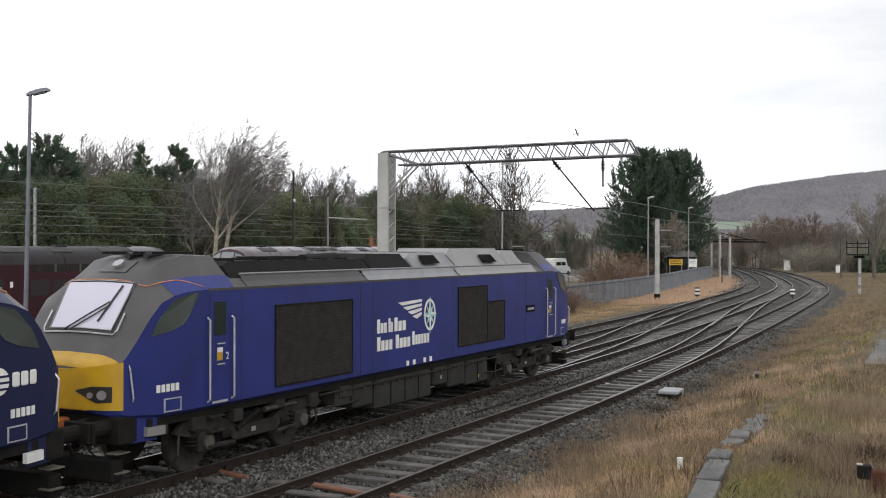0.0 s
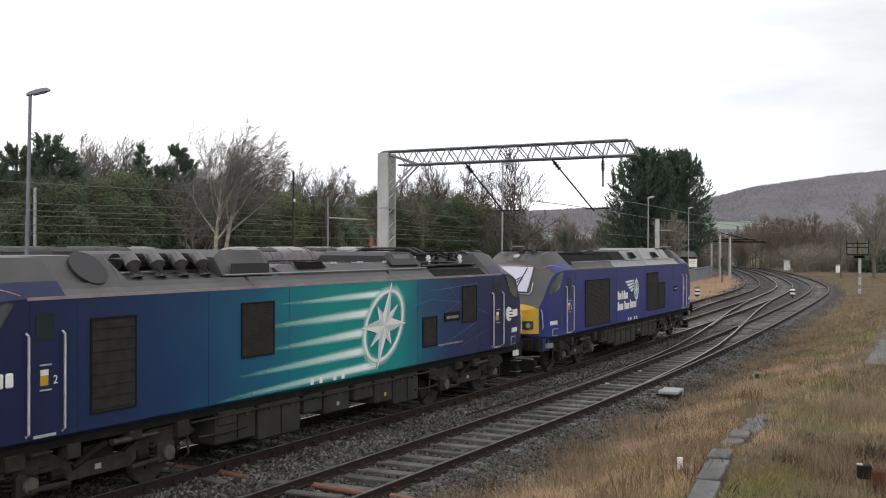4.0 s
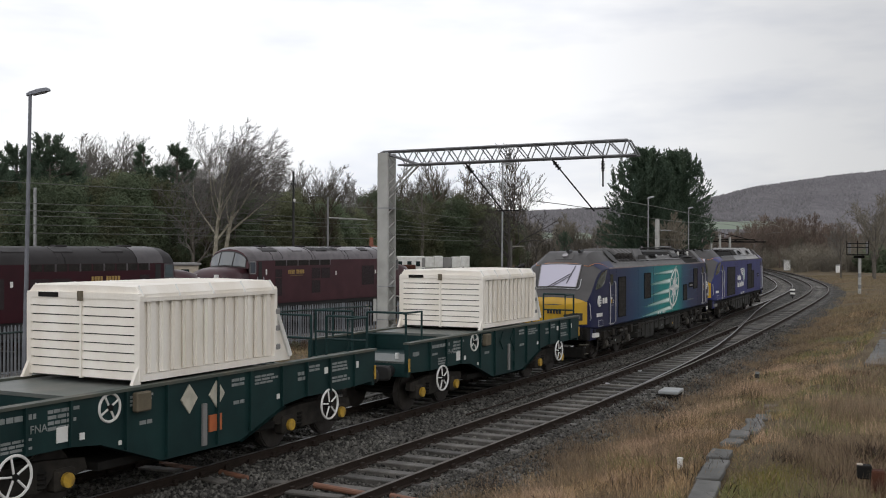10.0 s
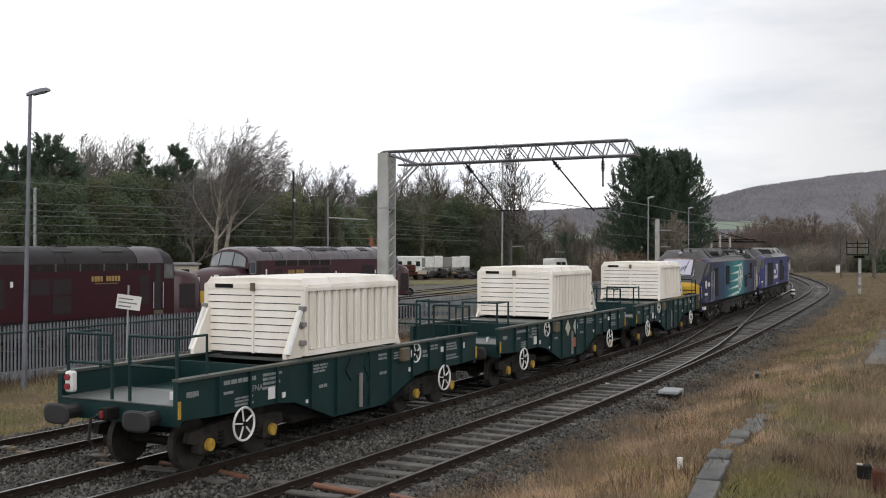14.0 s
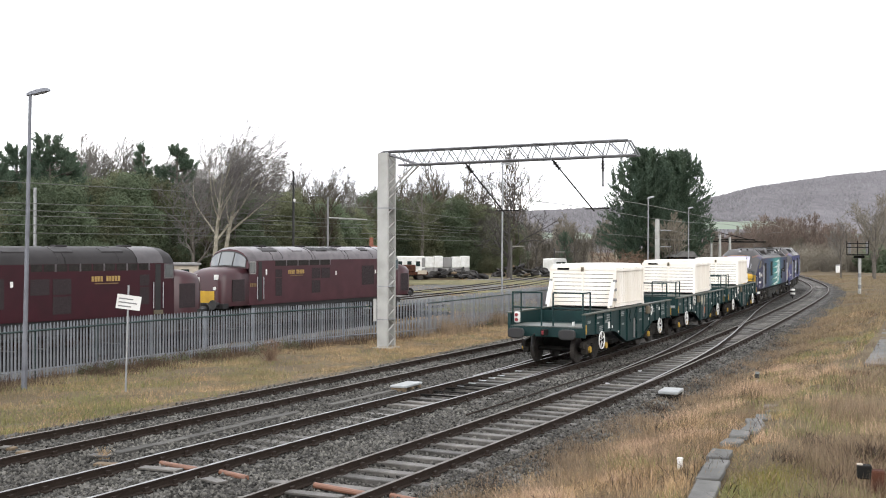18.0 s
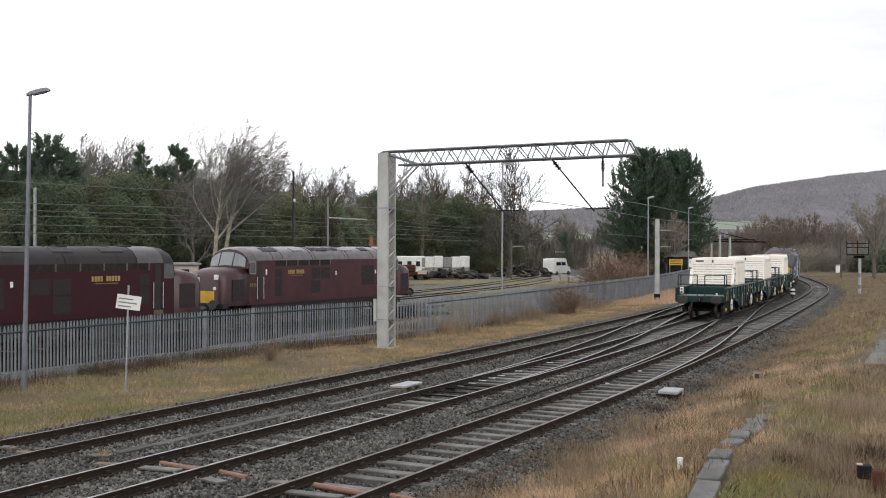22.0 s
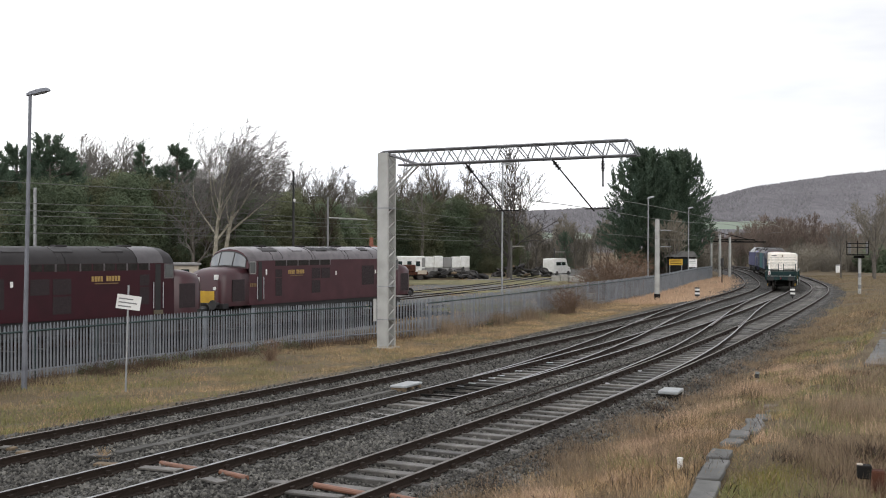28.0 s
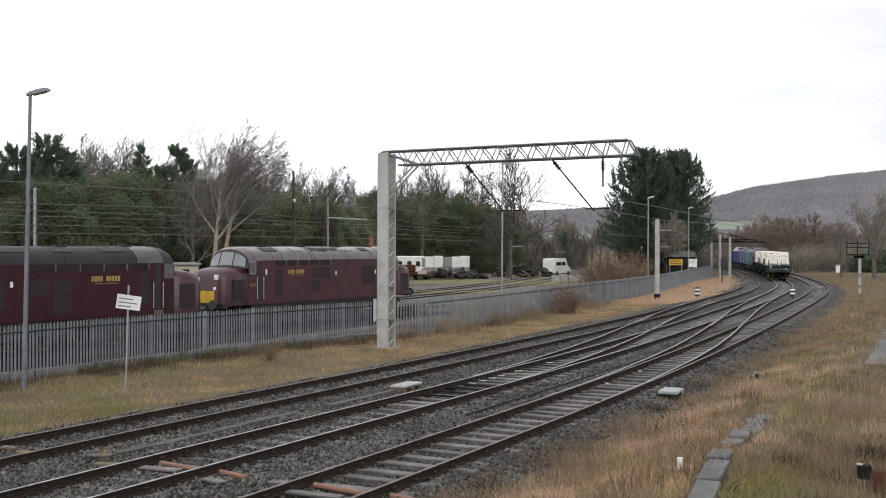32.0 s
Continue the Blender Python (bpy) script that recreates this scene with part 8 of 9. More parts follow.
for k in range(8):
    s = 3.0 + 0.82 * k
    gap = 0.02 if k < 7 else 0.25
    d = float(np.interp(s, [3, 5.4, 8.65, 12], [9.95, 9.62, 9.12, 8.85]))
    bm = boxed(-0.40, 0.40 - gap * 0.3, -0.17, 0.17, 0.0, 0.09, bevel=0.012)
    o = part("coping_slab", bm, M["slab"], edge)
    o.matrix_basis = at(s, d, 0.415 + 0.02 * math.sin(3 * k), 6.5 + 2 * math.sin(5 * k)) @ pose(0, 0, 0, 1.5 * math.sin(2 * k), 0, 0)
for k in range(7):
    s = 10.2 + 0.85 * k
    half = 0.4 if k < 3 else 0.28
    o = part("broken_slab", boxed(-half, half - 0.04, -0.17, 0.16, 0, 0.09, bevel=0.02), M["slab"], edge)
    o.matrix_basis = at(s, 8.98 - 0.02 * k + (0.05 if k < 3 else 0.12) * math.sin(4 * k), (0.385 if k < 3 else 0.34) + 0.025 * math.sin(3 * k), 5 + (5 if k < 3 else 22) * math.sin(2.3 * k)) @ pose(0, 0, 0, 4 * math.sin(k), 4 * math.cos(k), 0)
part("edge_wall", boxed(-0.1, 0.1, -0.1, 0.1, 0, 0.1), M["brick"], edge).matrix_basis = at(9.6, 8.98, 0.3, 10)
pave = thing("old_paving", Matrix(), "dark wet paving slabs of the disused platform", "paving", kind="structure")
slab_me = bpy.data.meshes.new("paving_slab")
bm = boxed(-0.86, 0.86, -0.58, 0.58, -0.06, 0.02, bevel=0.015)
bm.to_mesh(slab_me)
bm.free()
slab_me.materials.append(M["slab"])
rng = random.Random(5)
for i in range(16):
    for j in range(4):
        s, d = 25.2 + 1.76 * i, 10.25 + 1.2 * j - 0.045 * i
        if rng.random() < 0.12:
            continue
        o = new("paving_slab", slab_me)
        o.parent = pave
        o.matrix_basis = at(s, d, 0.47 + rng.uniform(-0.01, 0.015) - 0.012 * i, 1.5)

peg = thing("marker_peg", at(8.75, 8.45, 0.1), "short white marker peg in the grass", "marker")
part("peg", boxed(-0.04, 0.04, -0.04, 0.04, 0, 0.24, bevel=0.01), M["white"], peg)
part("cap", boxed(-0.045, 0.045, -0.045, 0.045, 0.24, 0.27), M["white"], peg)
mk = thing("limit_marker", at(22.3, 7.05, -0.1), "small black and white banded marker post", "marker")
for k in range(4):
    part("band", boxed(-0.05, 0.05, -0.05, 0.05, 0.12 * k, 0.12 * k + (0.118 if k % 2 == 0 else 0.06)), M["black"] if k % 2 == 0 else M["lettering"], mk)
iron = thing("rusty_ironwork", at(7.0, 11.55, 0.35, 10), "rusty iron post with a dark clamp on the platform", "ironwork")
part("upright", boxed(-0.1, 0.1, -0.22, -0.03, 0, 0.45, bevel=0.02), M["rusty"], iron)
part("clamp", boxed(-0.09, 0.09, -0.05, 0.143, 0.325, 0.51, bevel=0.015), M["dark_metal"], iron)
part("cap_plate", boxed(-0.05, 0.05, 0.07, 0.143, 0.51, 0.522), M["beige"], iron, "pale top plate")
tf = thing("grass_clump", at(6.2, -1.9, -0.2), "dry weed tuft growing in the ballast", "weed")
rr = random.Random(2)
bm = bmesh.new()
for i in range(60):
    a, l = rr.uniform(0, 6.28), rr.uniform(0.05, 0.2)
    x, y = rr.uniform(-0.08, 0.08), rr.uniform(-0.08, 0.08)
    bm.faces.new([bm.verts.new(p) for p in ((x - 0.006, y, 0), (x + 0.006, y, 0), (x + l * math.cos(a), y + l * math.sin(a), rr.uniform(0.12, 0.3)))])
part("tuft", bm, M["straw"], tf)


# ---- trees ----
def limbs(rng, height, clear, angle, up, wind, counts):
    """Branch segments (start, end, radius, end radius, level) of a bare tree: limbs that fork and reach upwards, finer at each level."""
    out = []
    steps, reach = (6, 5, 4, 3, 2), (0.62, 0.55, 0.5, 0.48)

    def grow(p, d, length, r, level):
        n = steps[level]
        path, q = [], p
        for i in range(n):
            jit = Vector((rng.gauss(0, 1), rng.gauss(0, 1), rng.gauss(0, 0.6))) * (0.035 if level == 0 else 0.13)
            d = (d + jit + Vector((wind * (0.25 + 0.25 * level), 0, up if level else 0.05))).normalized()
            e = q + d * (length / n)
            fall = 0.72 if level else 0.8
            out.append((q, e, r * (1 - fall * i / n), r * (1 - fall * (i + 1) / n), level))
            path.append((q, e, d, r * (1 - fall * i / n)))
            q = e
        if level >= len(counts):
            return
        low = clear if level == 0 else 0.15
        turn_ = rng.uniform(0, 6.283)
        for k in range(counts[level]):
            t = low + (0.98 - low) * (k + rng.random()) / counts[level]
            a, b, d2, r2 = path[min(int(t * n), n - 1)]
            p2 = a.lerp(b, t * n - int(t * n))
            turn_ += 2.4 + rng.uniform(-0.5, 0.5)
            u = d2.cross(Vector((0.31, 0.92, 0.23))).normalized()
            v = d2.cross(u)
            th = math.radians(angle) * rng.uniform(0.65, 1.3)
            d3 = d2 * math.cos(th) + (u * math.cos(turn_) + v * math.sin(turn_)) * math.sin(th)
            grow(p2, d3.normalized(), length * reach[level] * rng.uniform(0.75, 1.2) * (1.15 - 0.55 * t), r2 * rng.uniform(0.42, 0.62), level + 1)

    grow(Vector((0, 0, 0)), Vector((wind * 0.2, 0, 1)).normalized(), 0.85 * height, height * 0.017, 0)
    k = height / max(e.z for _, e, _, _, _ in out)
    return [(a * k, b * k, ra, rb, lv) for a, b, ra, rb, lv in out]


def sticks(name, segs, mat, parent, sides):
    V_, F_ = [], []
    for a, b, ra, rb, lv in segs:
        n = sides(lv)
        d = (b - a).normalized()
        if n == 1:
            w = d.cross(Vector((0.2 + a.x % 1, 0.9, 0.3))).normalized()
            i0 = len(V_)
            V_ += [a - w * ra, a + w * ra, b + w * rb, b - w * rb]
            F_.append((i0, i0 + 1, i0 + 2, i0 + 3))
            continue
        u = d.cross(Vector((0.3, 0.9, 0.2))).normalized()
        v = d.cross(u)
        i0 = len(V_)
        for p, r in ((a, ra), (b, rb)):
            for k in range(n):
                t = 6.2832 * k / n
                V_.append(p + (u * math.cos(t) + v * math.sin(t)) * r)
        for k in range(n):
            F_.append((i0 + k, i0 + (k + 1) % n, i0 + n + (k + 1) % n, i0 + n + k))
    return from_arrays(name, V_, F_, mat, parent)


def bare_tree(seed, height, bark, twig, label, clear=0.3, angle=38, up=0.10, wind=0.0, thick=0.013, counts=(9, 8, 7, 5), ivy=0):
    """A leafless tree with a trunk, limbs and a haze of fine twigs; ivy may climb it."""
    rng = random.Random(seed)
    root = thing("bare_tree", pose(0, -300, -20), label, "tree", "bare trees")
    segs = limbs(rng, height, clear, angle, up, wind, counts)
    sticks("trunk", [g for g in segs if g[4] <= 1], bark, root, lambda lv: 7 if lv == 0 else 5)
    fine = [(a, b, max(ra, thick), max(rb, thick * 0.8), lv) for a, b, ra, rb, lv in segs if lv in (2, 3)]
    sticks("crown", fine, twig, root, lambda lv: 4 if lv == 2 else 3)
    sticks("twig_spray", [(a, b, thick * 0.75, thick * 0.45, lv) for a, b, ra, rb, lv in segs if lv == 4], twig, root, lambda lv: 1)
    if ivy:
        leafy("ivy", root, rng, [(g[1], (0.5 + 0.4 * rng.random(), 0.5 + 0.4 * rng.random(), 0.9)) for g in segs if g[4] <= 1 and g[1].z < height * ivy][:26], 260, 0.07, M["ivy"])
    return root


def sprays(name, parent, seed, P, A, L, per, mat, wide=0.10):
    """Feathery sprays: blades along an axis from each place P in direction A, length L."""
    nr = np.random.RandomState(seed)
    P, A, L = (np.repeat(np.array(q, float), per, axis=0) for q in (P, A, L))
    n = len(P)
    f = nr.uniform(0, 1, (n, 1))
    L = L.reshape(-1, 1)
    base = P + A * L * f * 0.75 + nr.normal(0, 0.06, (n, 3)) * L
    d = A + nr.normal(0, 0.38, (n, 3))
    d /= np.linalg.norm(d, axis=1)[:, None]
    side = np.cross(d, nr.normal(0, 1, (n, 3)))
    side /= np.linalg.norm(side, axis=1)[:, None]
    ln = L * nr.uniform(0.28, 0.5, (n, 1)) * (1 - 0.4 * f)
    w = L * wide * nr.uniform(0.7, 1.4, (n, 1))
    V_ = np.stack([base - side * w * 0.5, base + d * ln * 0.45 - side * w, base + d * ln, base + d * ln * 0.45 + side * w], 1).reshape(-1, 3)
    ob = fast_mesh(name, V_, np.arange(len(V_)).reshape(-1, 4), mat, "", "")
    for key in ("label", "category", "kind"):
        if key in ob:
            del ob[key]
    ob.parent = parent
    return ob


def leafy(name, parent, rng, blobs, per, size, mat, upward=0.0):
    """Small leaf clumps round blob centres."""
    nr = np.random.RandomState(rng.randint(0, 99999))
    V_, F_ = [], []
    for c, r in blobs:
        rad = r if hasattr(r, "__len__") else (r, r, r)
        v = nr.normal(0, 1, (per, 3))
        v /= np.linalg.norm(v, axis=1)[:, None]
        v *= nr.uniform(0.55, 1.05, (per, 1))
        p = np.array(c) + v * np.array(rad)
        nrm = v + nr.normal(0, 0.5, (per, 3)) + np.array([0, 0, upward])
        nrm /= np.linalg.norm(nrm, axis=1)[:, None]
        u = np.cross(nrm, nr.normal(0, 1, (per, 3)))
        u /= np.linalg.norm(u, axis=1)[:, None]
        w = np.cross(nrm, u)
        sz = size * nr.uniform(0.6, 1.5, (per, 1))
        V_.append(np.stack([p - u * sz, p - w * sz * 0.6, p + u * sz, p + w * sz * 0.7 + nrm * sz * 0.3], 1).reshape(-1, 3))
    V_ = np.concatenate(V_)
    F_ = np.arange(len(V_)).reshape(-1, 4)
    ob = fast_mesh(name, V_, F_, mat, "", "")
    for key in ("label", "category", "kind"):
        if key in ob:
            del ob[key]
    ob.parent = parent
    return ob


def evergreen(seed, height, width, mat, label, blobs=90, per=620, size=0.07, low=0.04):
    rng = random.Random(seed)
    root = thing("evergreen_tree", pose(0, -300, -20), label, "tree", "evergreen trees")
    part("trunk", tube(bmesh.new(), [(0, 0, 0), (0.1, 0, height * 0.5), (0, 0.1, height * 0.8)], height * 0.018, 7, height * 0.006), M["bark"], root)
    bl = []
    for k in range(blobs):
        t = rng.uniform(low, 0.96)
        rr = width * 0.5 * (math.sin(math.pi * min(1, t * 0.9 + 0.12)) ** 0.7) * math.sqrt(rng.random())
        a = rng.uniform(0, 6.283)
        b = width * rng.uniform(0.08, 0.2)
        bl.append(((rr * math.cos(a), rr * math.sin(a), t * height), (b, b, b * rng.uniform(0.7, 1.2))))
    leafy("crown", root, rng, bl, per, size, mat, 0.3)
    return root


def conifer(seed, height, width, label, boughs=230, power=2.6, skirt=0.02):
    """A cypress: many upswept boughs clothed in feathery sprays, dark gaps between them, and several leaders at the top."""
    rng = random.Random(seed)
    root = thing("cypress_tree", pose(0, -300, -20), label, "tree", "cypresses")
    part("trunk", tube(bmesh.new(), [(0, 0, 0), (0, 0, height * 0.85)], 0.3, 7, 0.08), M["bark"], root)
    lump = [rng.uniform(0, 6.28) for _ in range(4)]
    P, A, L = [], [], []
    k_ = width / 10.0
    for k in range(boughs):
        a = 2.39996 * k + rng.uniform(-0.3, 0.3)
        t = skirt + (0.97 - skirt) * ((k + rng.random()) / boughs) ** 0.85
        prof = (1 - t ** power) ** 0.7 * min(1.0, 0.55 + 0.45 * (t - skirt) / 0.16) * (0.92 + 0.09 * math.sin(3 * a + lump[0] + 5 * t) + 0.08 * math.sin(7 * a + lump[1] - 9 * t))
        r = width * 0.5 * prof * rng.uniform(0.88, 1.08)
        rise = 0.15 + 0.9 * t
        out = Vector((math.cos(a), math.sin(a), 0))
        tip = out * r + Vector((0, 0, t * height * 0.96))
        back_ = min(r, (2.6 + 1.2 * rng.random()) * k_)
        for j in range(15):
            f = j / 14
            q = tip - out * back_ * (1 - f) - Vector((0, 0, rise * back_ * (1 - f) * 0.8))
            side = Vector((-math.sin(a), math.cos(a), 0)) * rng.gauss(0, 0.42 * k_ * (1.15 - f))
            P.append(q + side + Vector((0, 0, rng.gauss(0, 0.12))))
            A.append((out * 0.8 + side * 0.7 + Vector((0, 0, 0.45 + 0.9 * t + 0.4 * f))).normalized())
            L.append(k_ * rng.uniform(0.5, 1.0) * (1.1 - 0.35 * f))
    for k in range(16):
        a = rng.uniform(0, 6.283)
        r = width * 0.36 * math.sqrt(rng.random())
        top = height * (1.0 - 0.35 * (r / (width * 0.5)) ** 1.5) * rng.uniform(0.94, 1.06)
        for j in range(9):
            P.append((r * math.cos(a) + rng.gauss(0, 0.14), r * math.sin(a) + rng.gauss(0, 0.14), top - (2.6 - 0.27 * j) * k_))
            A.append(Vector((rng.gauss(0, 0.4 - 0.03 * j), rng.gauss(0, 0.4 - 0.03 * j), 1)).normalized())
            L.append(k_ * (1.3 - 0.1 * j))
    sprays("crown", root, seed, P, A, L, 26, M["cypress"], 0.052)
    return root


def pine(seed, height, width, label, crown=0.5, droop=0.25):
    """A pine or fir: whorls of branches that end in upturned dark plumes."""
    rng = random.Random(seed)
    root = thing("pine_tree", pose(0, -300, -20), label, "tree", "pines")
    part("trunk", tube(bmesh.new(), [(0, 0, 0), (0.1, 0, height * 0.6), (0, 0, height * 0.98)], height * 0.016, 7, height * 0.004), M["bark"], root)
    P, A, L, segs = [], [], [], []
    t = 1.0 - crown
    while t < 0.97:
        reach = width * 0.5 * ((1 - t) / crown) ** 0.75
        for k in range(4):
            a = rng.uniform(0, 6.283)
            rr = reach * rng.uniform(0.65, 1.1)
            base = Vector((0, 0, t * height))
            tip = base + Vector((rr * math.cos(a), rr * math.sin(a), rr * rng.uniform(-droop, 0.35)))
            segs.append((base, tip, 0.05, 0.02, 2))
            for j in range(4):
                f = 0.35 + 0.65 * (j + rng.random()) / 4
                P.append(base.lerp(tip, f))
                A.append(Vector((math.cos(a) * 0.6 + rng.gauss(0, 0.3), math.sin(a) * 0.6 + rng.gauss(0, 0.3), 0.9)).normalized())
                L.append(rng.uniform(0.6, 1.1) * (0.5 + 0.5 * width / 4))
        t += 0.05
    P.append((0, 0, height * 0.95)), A.append(Vector((0, 0, 1))), L.append(1.0)
    sticks("bough", segs, M["bark"], root, lambda lv: 4)
    sprays("crown", root, seed, P, A, L, 70, M["cypress"], 0.028)
    return root


def shrub(seed, height, width, mat, label, stems=70):
    rng = random.Random(seed)
    root = thing("shrub", pose(0, -300, -20), label, "shrub", "bare shrubs")
    V_, F_ = [], []
    segs = []
    for k in range(stems):
        a = rng.uniform(0, 6.283)
        base = Vector((rng.gauss(0, width * 0.12), rng.gauss(0, width * 0.12), 0))
        tip = Vector((math.cos(a), math.sin(a), 0)) * rng.uniform(0.15, 0.75) * width + Vector((0, 0, height * rng.uniform(0.3, 1.0)))
        mid = base.lerp(tip, 0.5) + Vector((rng.gauss(0, 0.3), rng.gauss(0, 0.3), 0.12 * height))
        segs += [(base, mid, 0.025, 0.018, 2), (mid, tip, 0.018, 0.008, 3)]
        for j in range(5):
            t = rng.uniform(0.2, 0.95)
            p = mid.lerp(tip, t)
            segs.append((p, p + Vector((rng.gauss(0, 0.5), rng.gauss(0, 0.5), rng.uniform(-0.2, 0.6))) * height * 0.28, 0.012, 0.006, 3))
    sticks("crown", segs, mat, root, lambda lv: 3)
    return root


def move(ob, x, y, z, rz=0.0, k=1.0):
    ob.matrix_basis = pose(x, y, z, 0, 0, rz) @ Matrix.Scale(k, 4)
    return ob


def copies(ob, places):
    first = True
    for x, y, z, rz, k in places:
        if first:
            move(ob, x, y, z, rz, k)
            first = False
        else:
            c = copy_thing(ob, pose(x, y, z, 0, 0, rz))
            c.scale = (k, k, k)


def seen_at(px, dist):
    """Ground place in the direction px metres to the right per metre forward."""
    return px * dist, dist


TREE_RNG = random.Random(77)
kinds = []
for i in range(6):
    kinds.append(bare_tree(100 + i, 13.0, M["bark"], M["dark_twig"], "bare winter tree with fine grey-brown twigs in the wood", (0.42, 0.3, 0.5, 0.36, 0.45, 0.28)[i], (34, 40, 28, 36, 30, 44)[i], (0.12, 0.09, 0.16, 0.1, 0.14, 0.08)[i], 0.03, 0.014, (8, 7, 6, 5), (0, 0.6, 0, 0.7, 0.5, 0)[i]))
spots = [[] for _ in kinds]
for k in range(64):
    px = -0.46 + 0.482 * k / 63 + TREE_RNG.uniform(-0.012, 0.012)
    dist = float(np.interp(px, [-0.47, -0.1, -0.07, 0.06], [94, 130, 184, 200])) + TREE_RNG.uniform(0, 20)
    top = float(np.interp(px, [-0.45, -0.38, -0.35, -0.32, -0.28, -0.25, -0.2, -0.16, -0.13, -0.10, -0.06, 0.0, 0.03, 0.06], [0.080, 0.084, 0.104, 0.108, 0.100, 0.090, 0.084, 0.086, 0.084, 0.076, 0.062, 0.072, 0.056, 0.045]))
    hgt = (3.9 + dist * top * TREE_RNG.uniform(0.88, 1.06)) / 13.0
    x, y = seen_at(px, dist)
    spots[k % 6].append((x, y, -0.5, TREE_RNG.uniform(-40, 40), hgt))
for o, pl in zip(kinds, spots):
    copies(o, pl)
# thin saplings and scrub in front of the evergreens
sapling = [bare_tree(120 + i, 7.0, M["red_twig"] if i else M["bark"], M["scrub_twig"], "thin brown sapling at the edge of the wood", 0.2, 30, 0.14, 0.0, 0.014, (8, 7, 6, 3)) for i in range(2)]
spots = [[] for _ in sapling]
for k in range(16):
    px = -0.46 + 0.52 * k / 15 + TREE_RNG.uniform(-0.01, 0.01)
    dist = float(np.interp(px, [-0.47, -0.1, -0.07, 0.06], [80, 112, 168, 182])) + TREE_RNG.uniform(-3, 5)
    x, y = seen_at(px, dist)
    spots[k % 2].append((x, y, -0.5, TREE_RNG.uniform(0, 360), TREE_RNG.uniform(1.0, 1.9) * dist / 100))
for o, pl in zip(sapling, spots):
    copies(o, pl)
# the tall pale-barked trees and the broad one by the far yard
move(bare_tree(201, 14.5, M["birch"], M["birch_twig"], "tall bare tree with a pale double trunk", 0.45, 42, 0.13, 0.1, 0.0125, (11, 9, 8, 6)), -18.5, 86, -0.4, 0, 1.0)
move(bare_tree(205, 14.6, M["birch"], M["birch_twig"], "bare tree with pale bark leaning with the wind", 0.45, 45, 0.12, 0.19, 0.0125, (11, 9, 8, 6)), -17.8, 87.0, -0.4, 0, 1.0)
move(bare_tree(207, 11.6, M["bark"], M["birch_twig"], "wide bare tree in the wood", 0.3, 42, 0.1, 0.06, 0.011, (10, 8, 7, 6)), -20.8, 90, -0.4, 0, 1.03)
move(bare_tree(202, 16.4, M["oak_twig"], M["oak_twig"], "broad spreading bare tree at the edge of the yard", 0.16, 58, 0.045, 0.0, 0.026, (12, 8, 6, 5)), 8.9, 146, -0.4, 10, 1.0)
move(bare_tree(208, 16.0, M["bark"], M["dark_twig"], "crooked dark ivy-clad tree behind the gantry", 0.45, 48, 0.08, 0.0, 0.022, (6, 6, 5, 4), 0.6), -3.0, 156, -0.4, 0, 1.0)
move(bare_tree(203, 11.0, M["bark"], M["twig"], "bare tree on the bank beyond the signal", 0.2, 45, 0.08, 0.0, 0.018, (11, 9, 7, 5)), 52.5, 131, -0.4, 10, 1.02)
for x, y, rz, k in ((61, 147, 120, 0.85), (56.0, 140, 60, 0.78), (51.0, 138, 200, 0.66)):
    c = copy_thing(bpy.data.objects["bare_tree"], pose(x, y, -0.4, 0, 0, rz))
    c.scale = (k,) * 3

ever = [evergreen(300 + i, 9.0, 6.5, M["leaf"] if i % 2 else M["ivy"], "dense dark green evergreen in the wood", 90, 480) for i in range(4)]
spots = [[] for _ in ever]
for k in range(110):
    t = k / 109
    px = -0.47 + 0.53 * t + TREE_RNG.uniform(-0.01, 0.01)
    dist = float(np.interp(px, [-0.47, -0.1, -0.07, 0.06], [80, 112, 164, 178])) + TREE_RNG.uniform(-2, 14)
    top = float(np.interp(px, [-0.45, -0.36, -0.3, -0.2, -0.1, 0.0, 0.06], [0.080, 0.072, 0.074, 0.060, 0.052, 0.056, 0.034]))
    hgt = (3.9 + dist * top * TREE_RNG.uniform(0.62, 1.0)) / 9.0
    x, y = seen_at(px, dist)
    spots[k % 4].append((x, y, -0.6, TREE_RNG.uniform(0, 360), hgt))
for o, pl in zip(ever, spots):
    copies(o, pl)
# dark pines standing above the wood
copies(pine(320, 12.0, 6.4, "dark pine with a ragged crown standing above the wood", 0.62, 0.0), [(-0.366 * 90, 90, 0, 20, 1.08), (-0.352 * 93, 93, 0, 140, 1.0), (-0.396 * 92, 92, 0, 80, 1.02), (-0.247 * 100, 100, 0, 120, 1.08), (-0.42 * 88, 88, 0, 10, 0.95), (-0.38 * 95, 95, 0, 210, 0.97)])
copies(pine(321, 13.0, 3.4, "narrow dark fir in the wood", 0.6, 0.3), [(-0.2785 * 98, 98, 0, 0, 1.0), (-0.405 * 95, 95, 0, 60, 0.9)])
move(conifer(400, 18.9, 13.4, "large dark green cypress beyond the yard", 290, 2.5, 0.10), 28.2, 150, -0.4, 0)
move(conifer(401, 19.0, 12.0, "large dark cypress beside another one", 260, 3.2, 0.14), 33.2, 153, -0.4, 0)
move(conifer(402, 7.0, 3.6, "small dark conifer at the back of the yard", 70, 1.4), 0.113 * 168, 168, -0.4, 0)

sh = [shrub(500, 3.0, 3.6, M["rust_twig"], "reddish bare shrub behind the fence"), shrub(501, 3.2, 3.2, M["twig"], "brown bare shrub beside the line")]
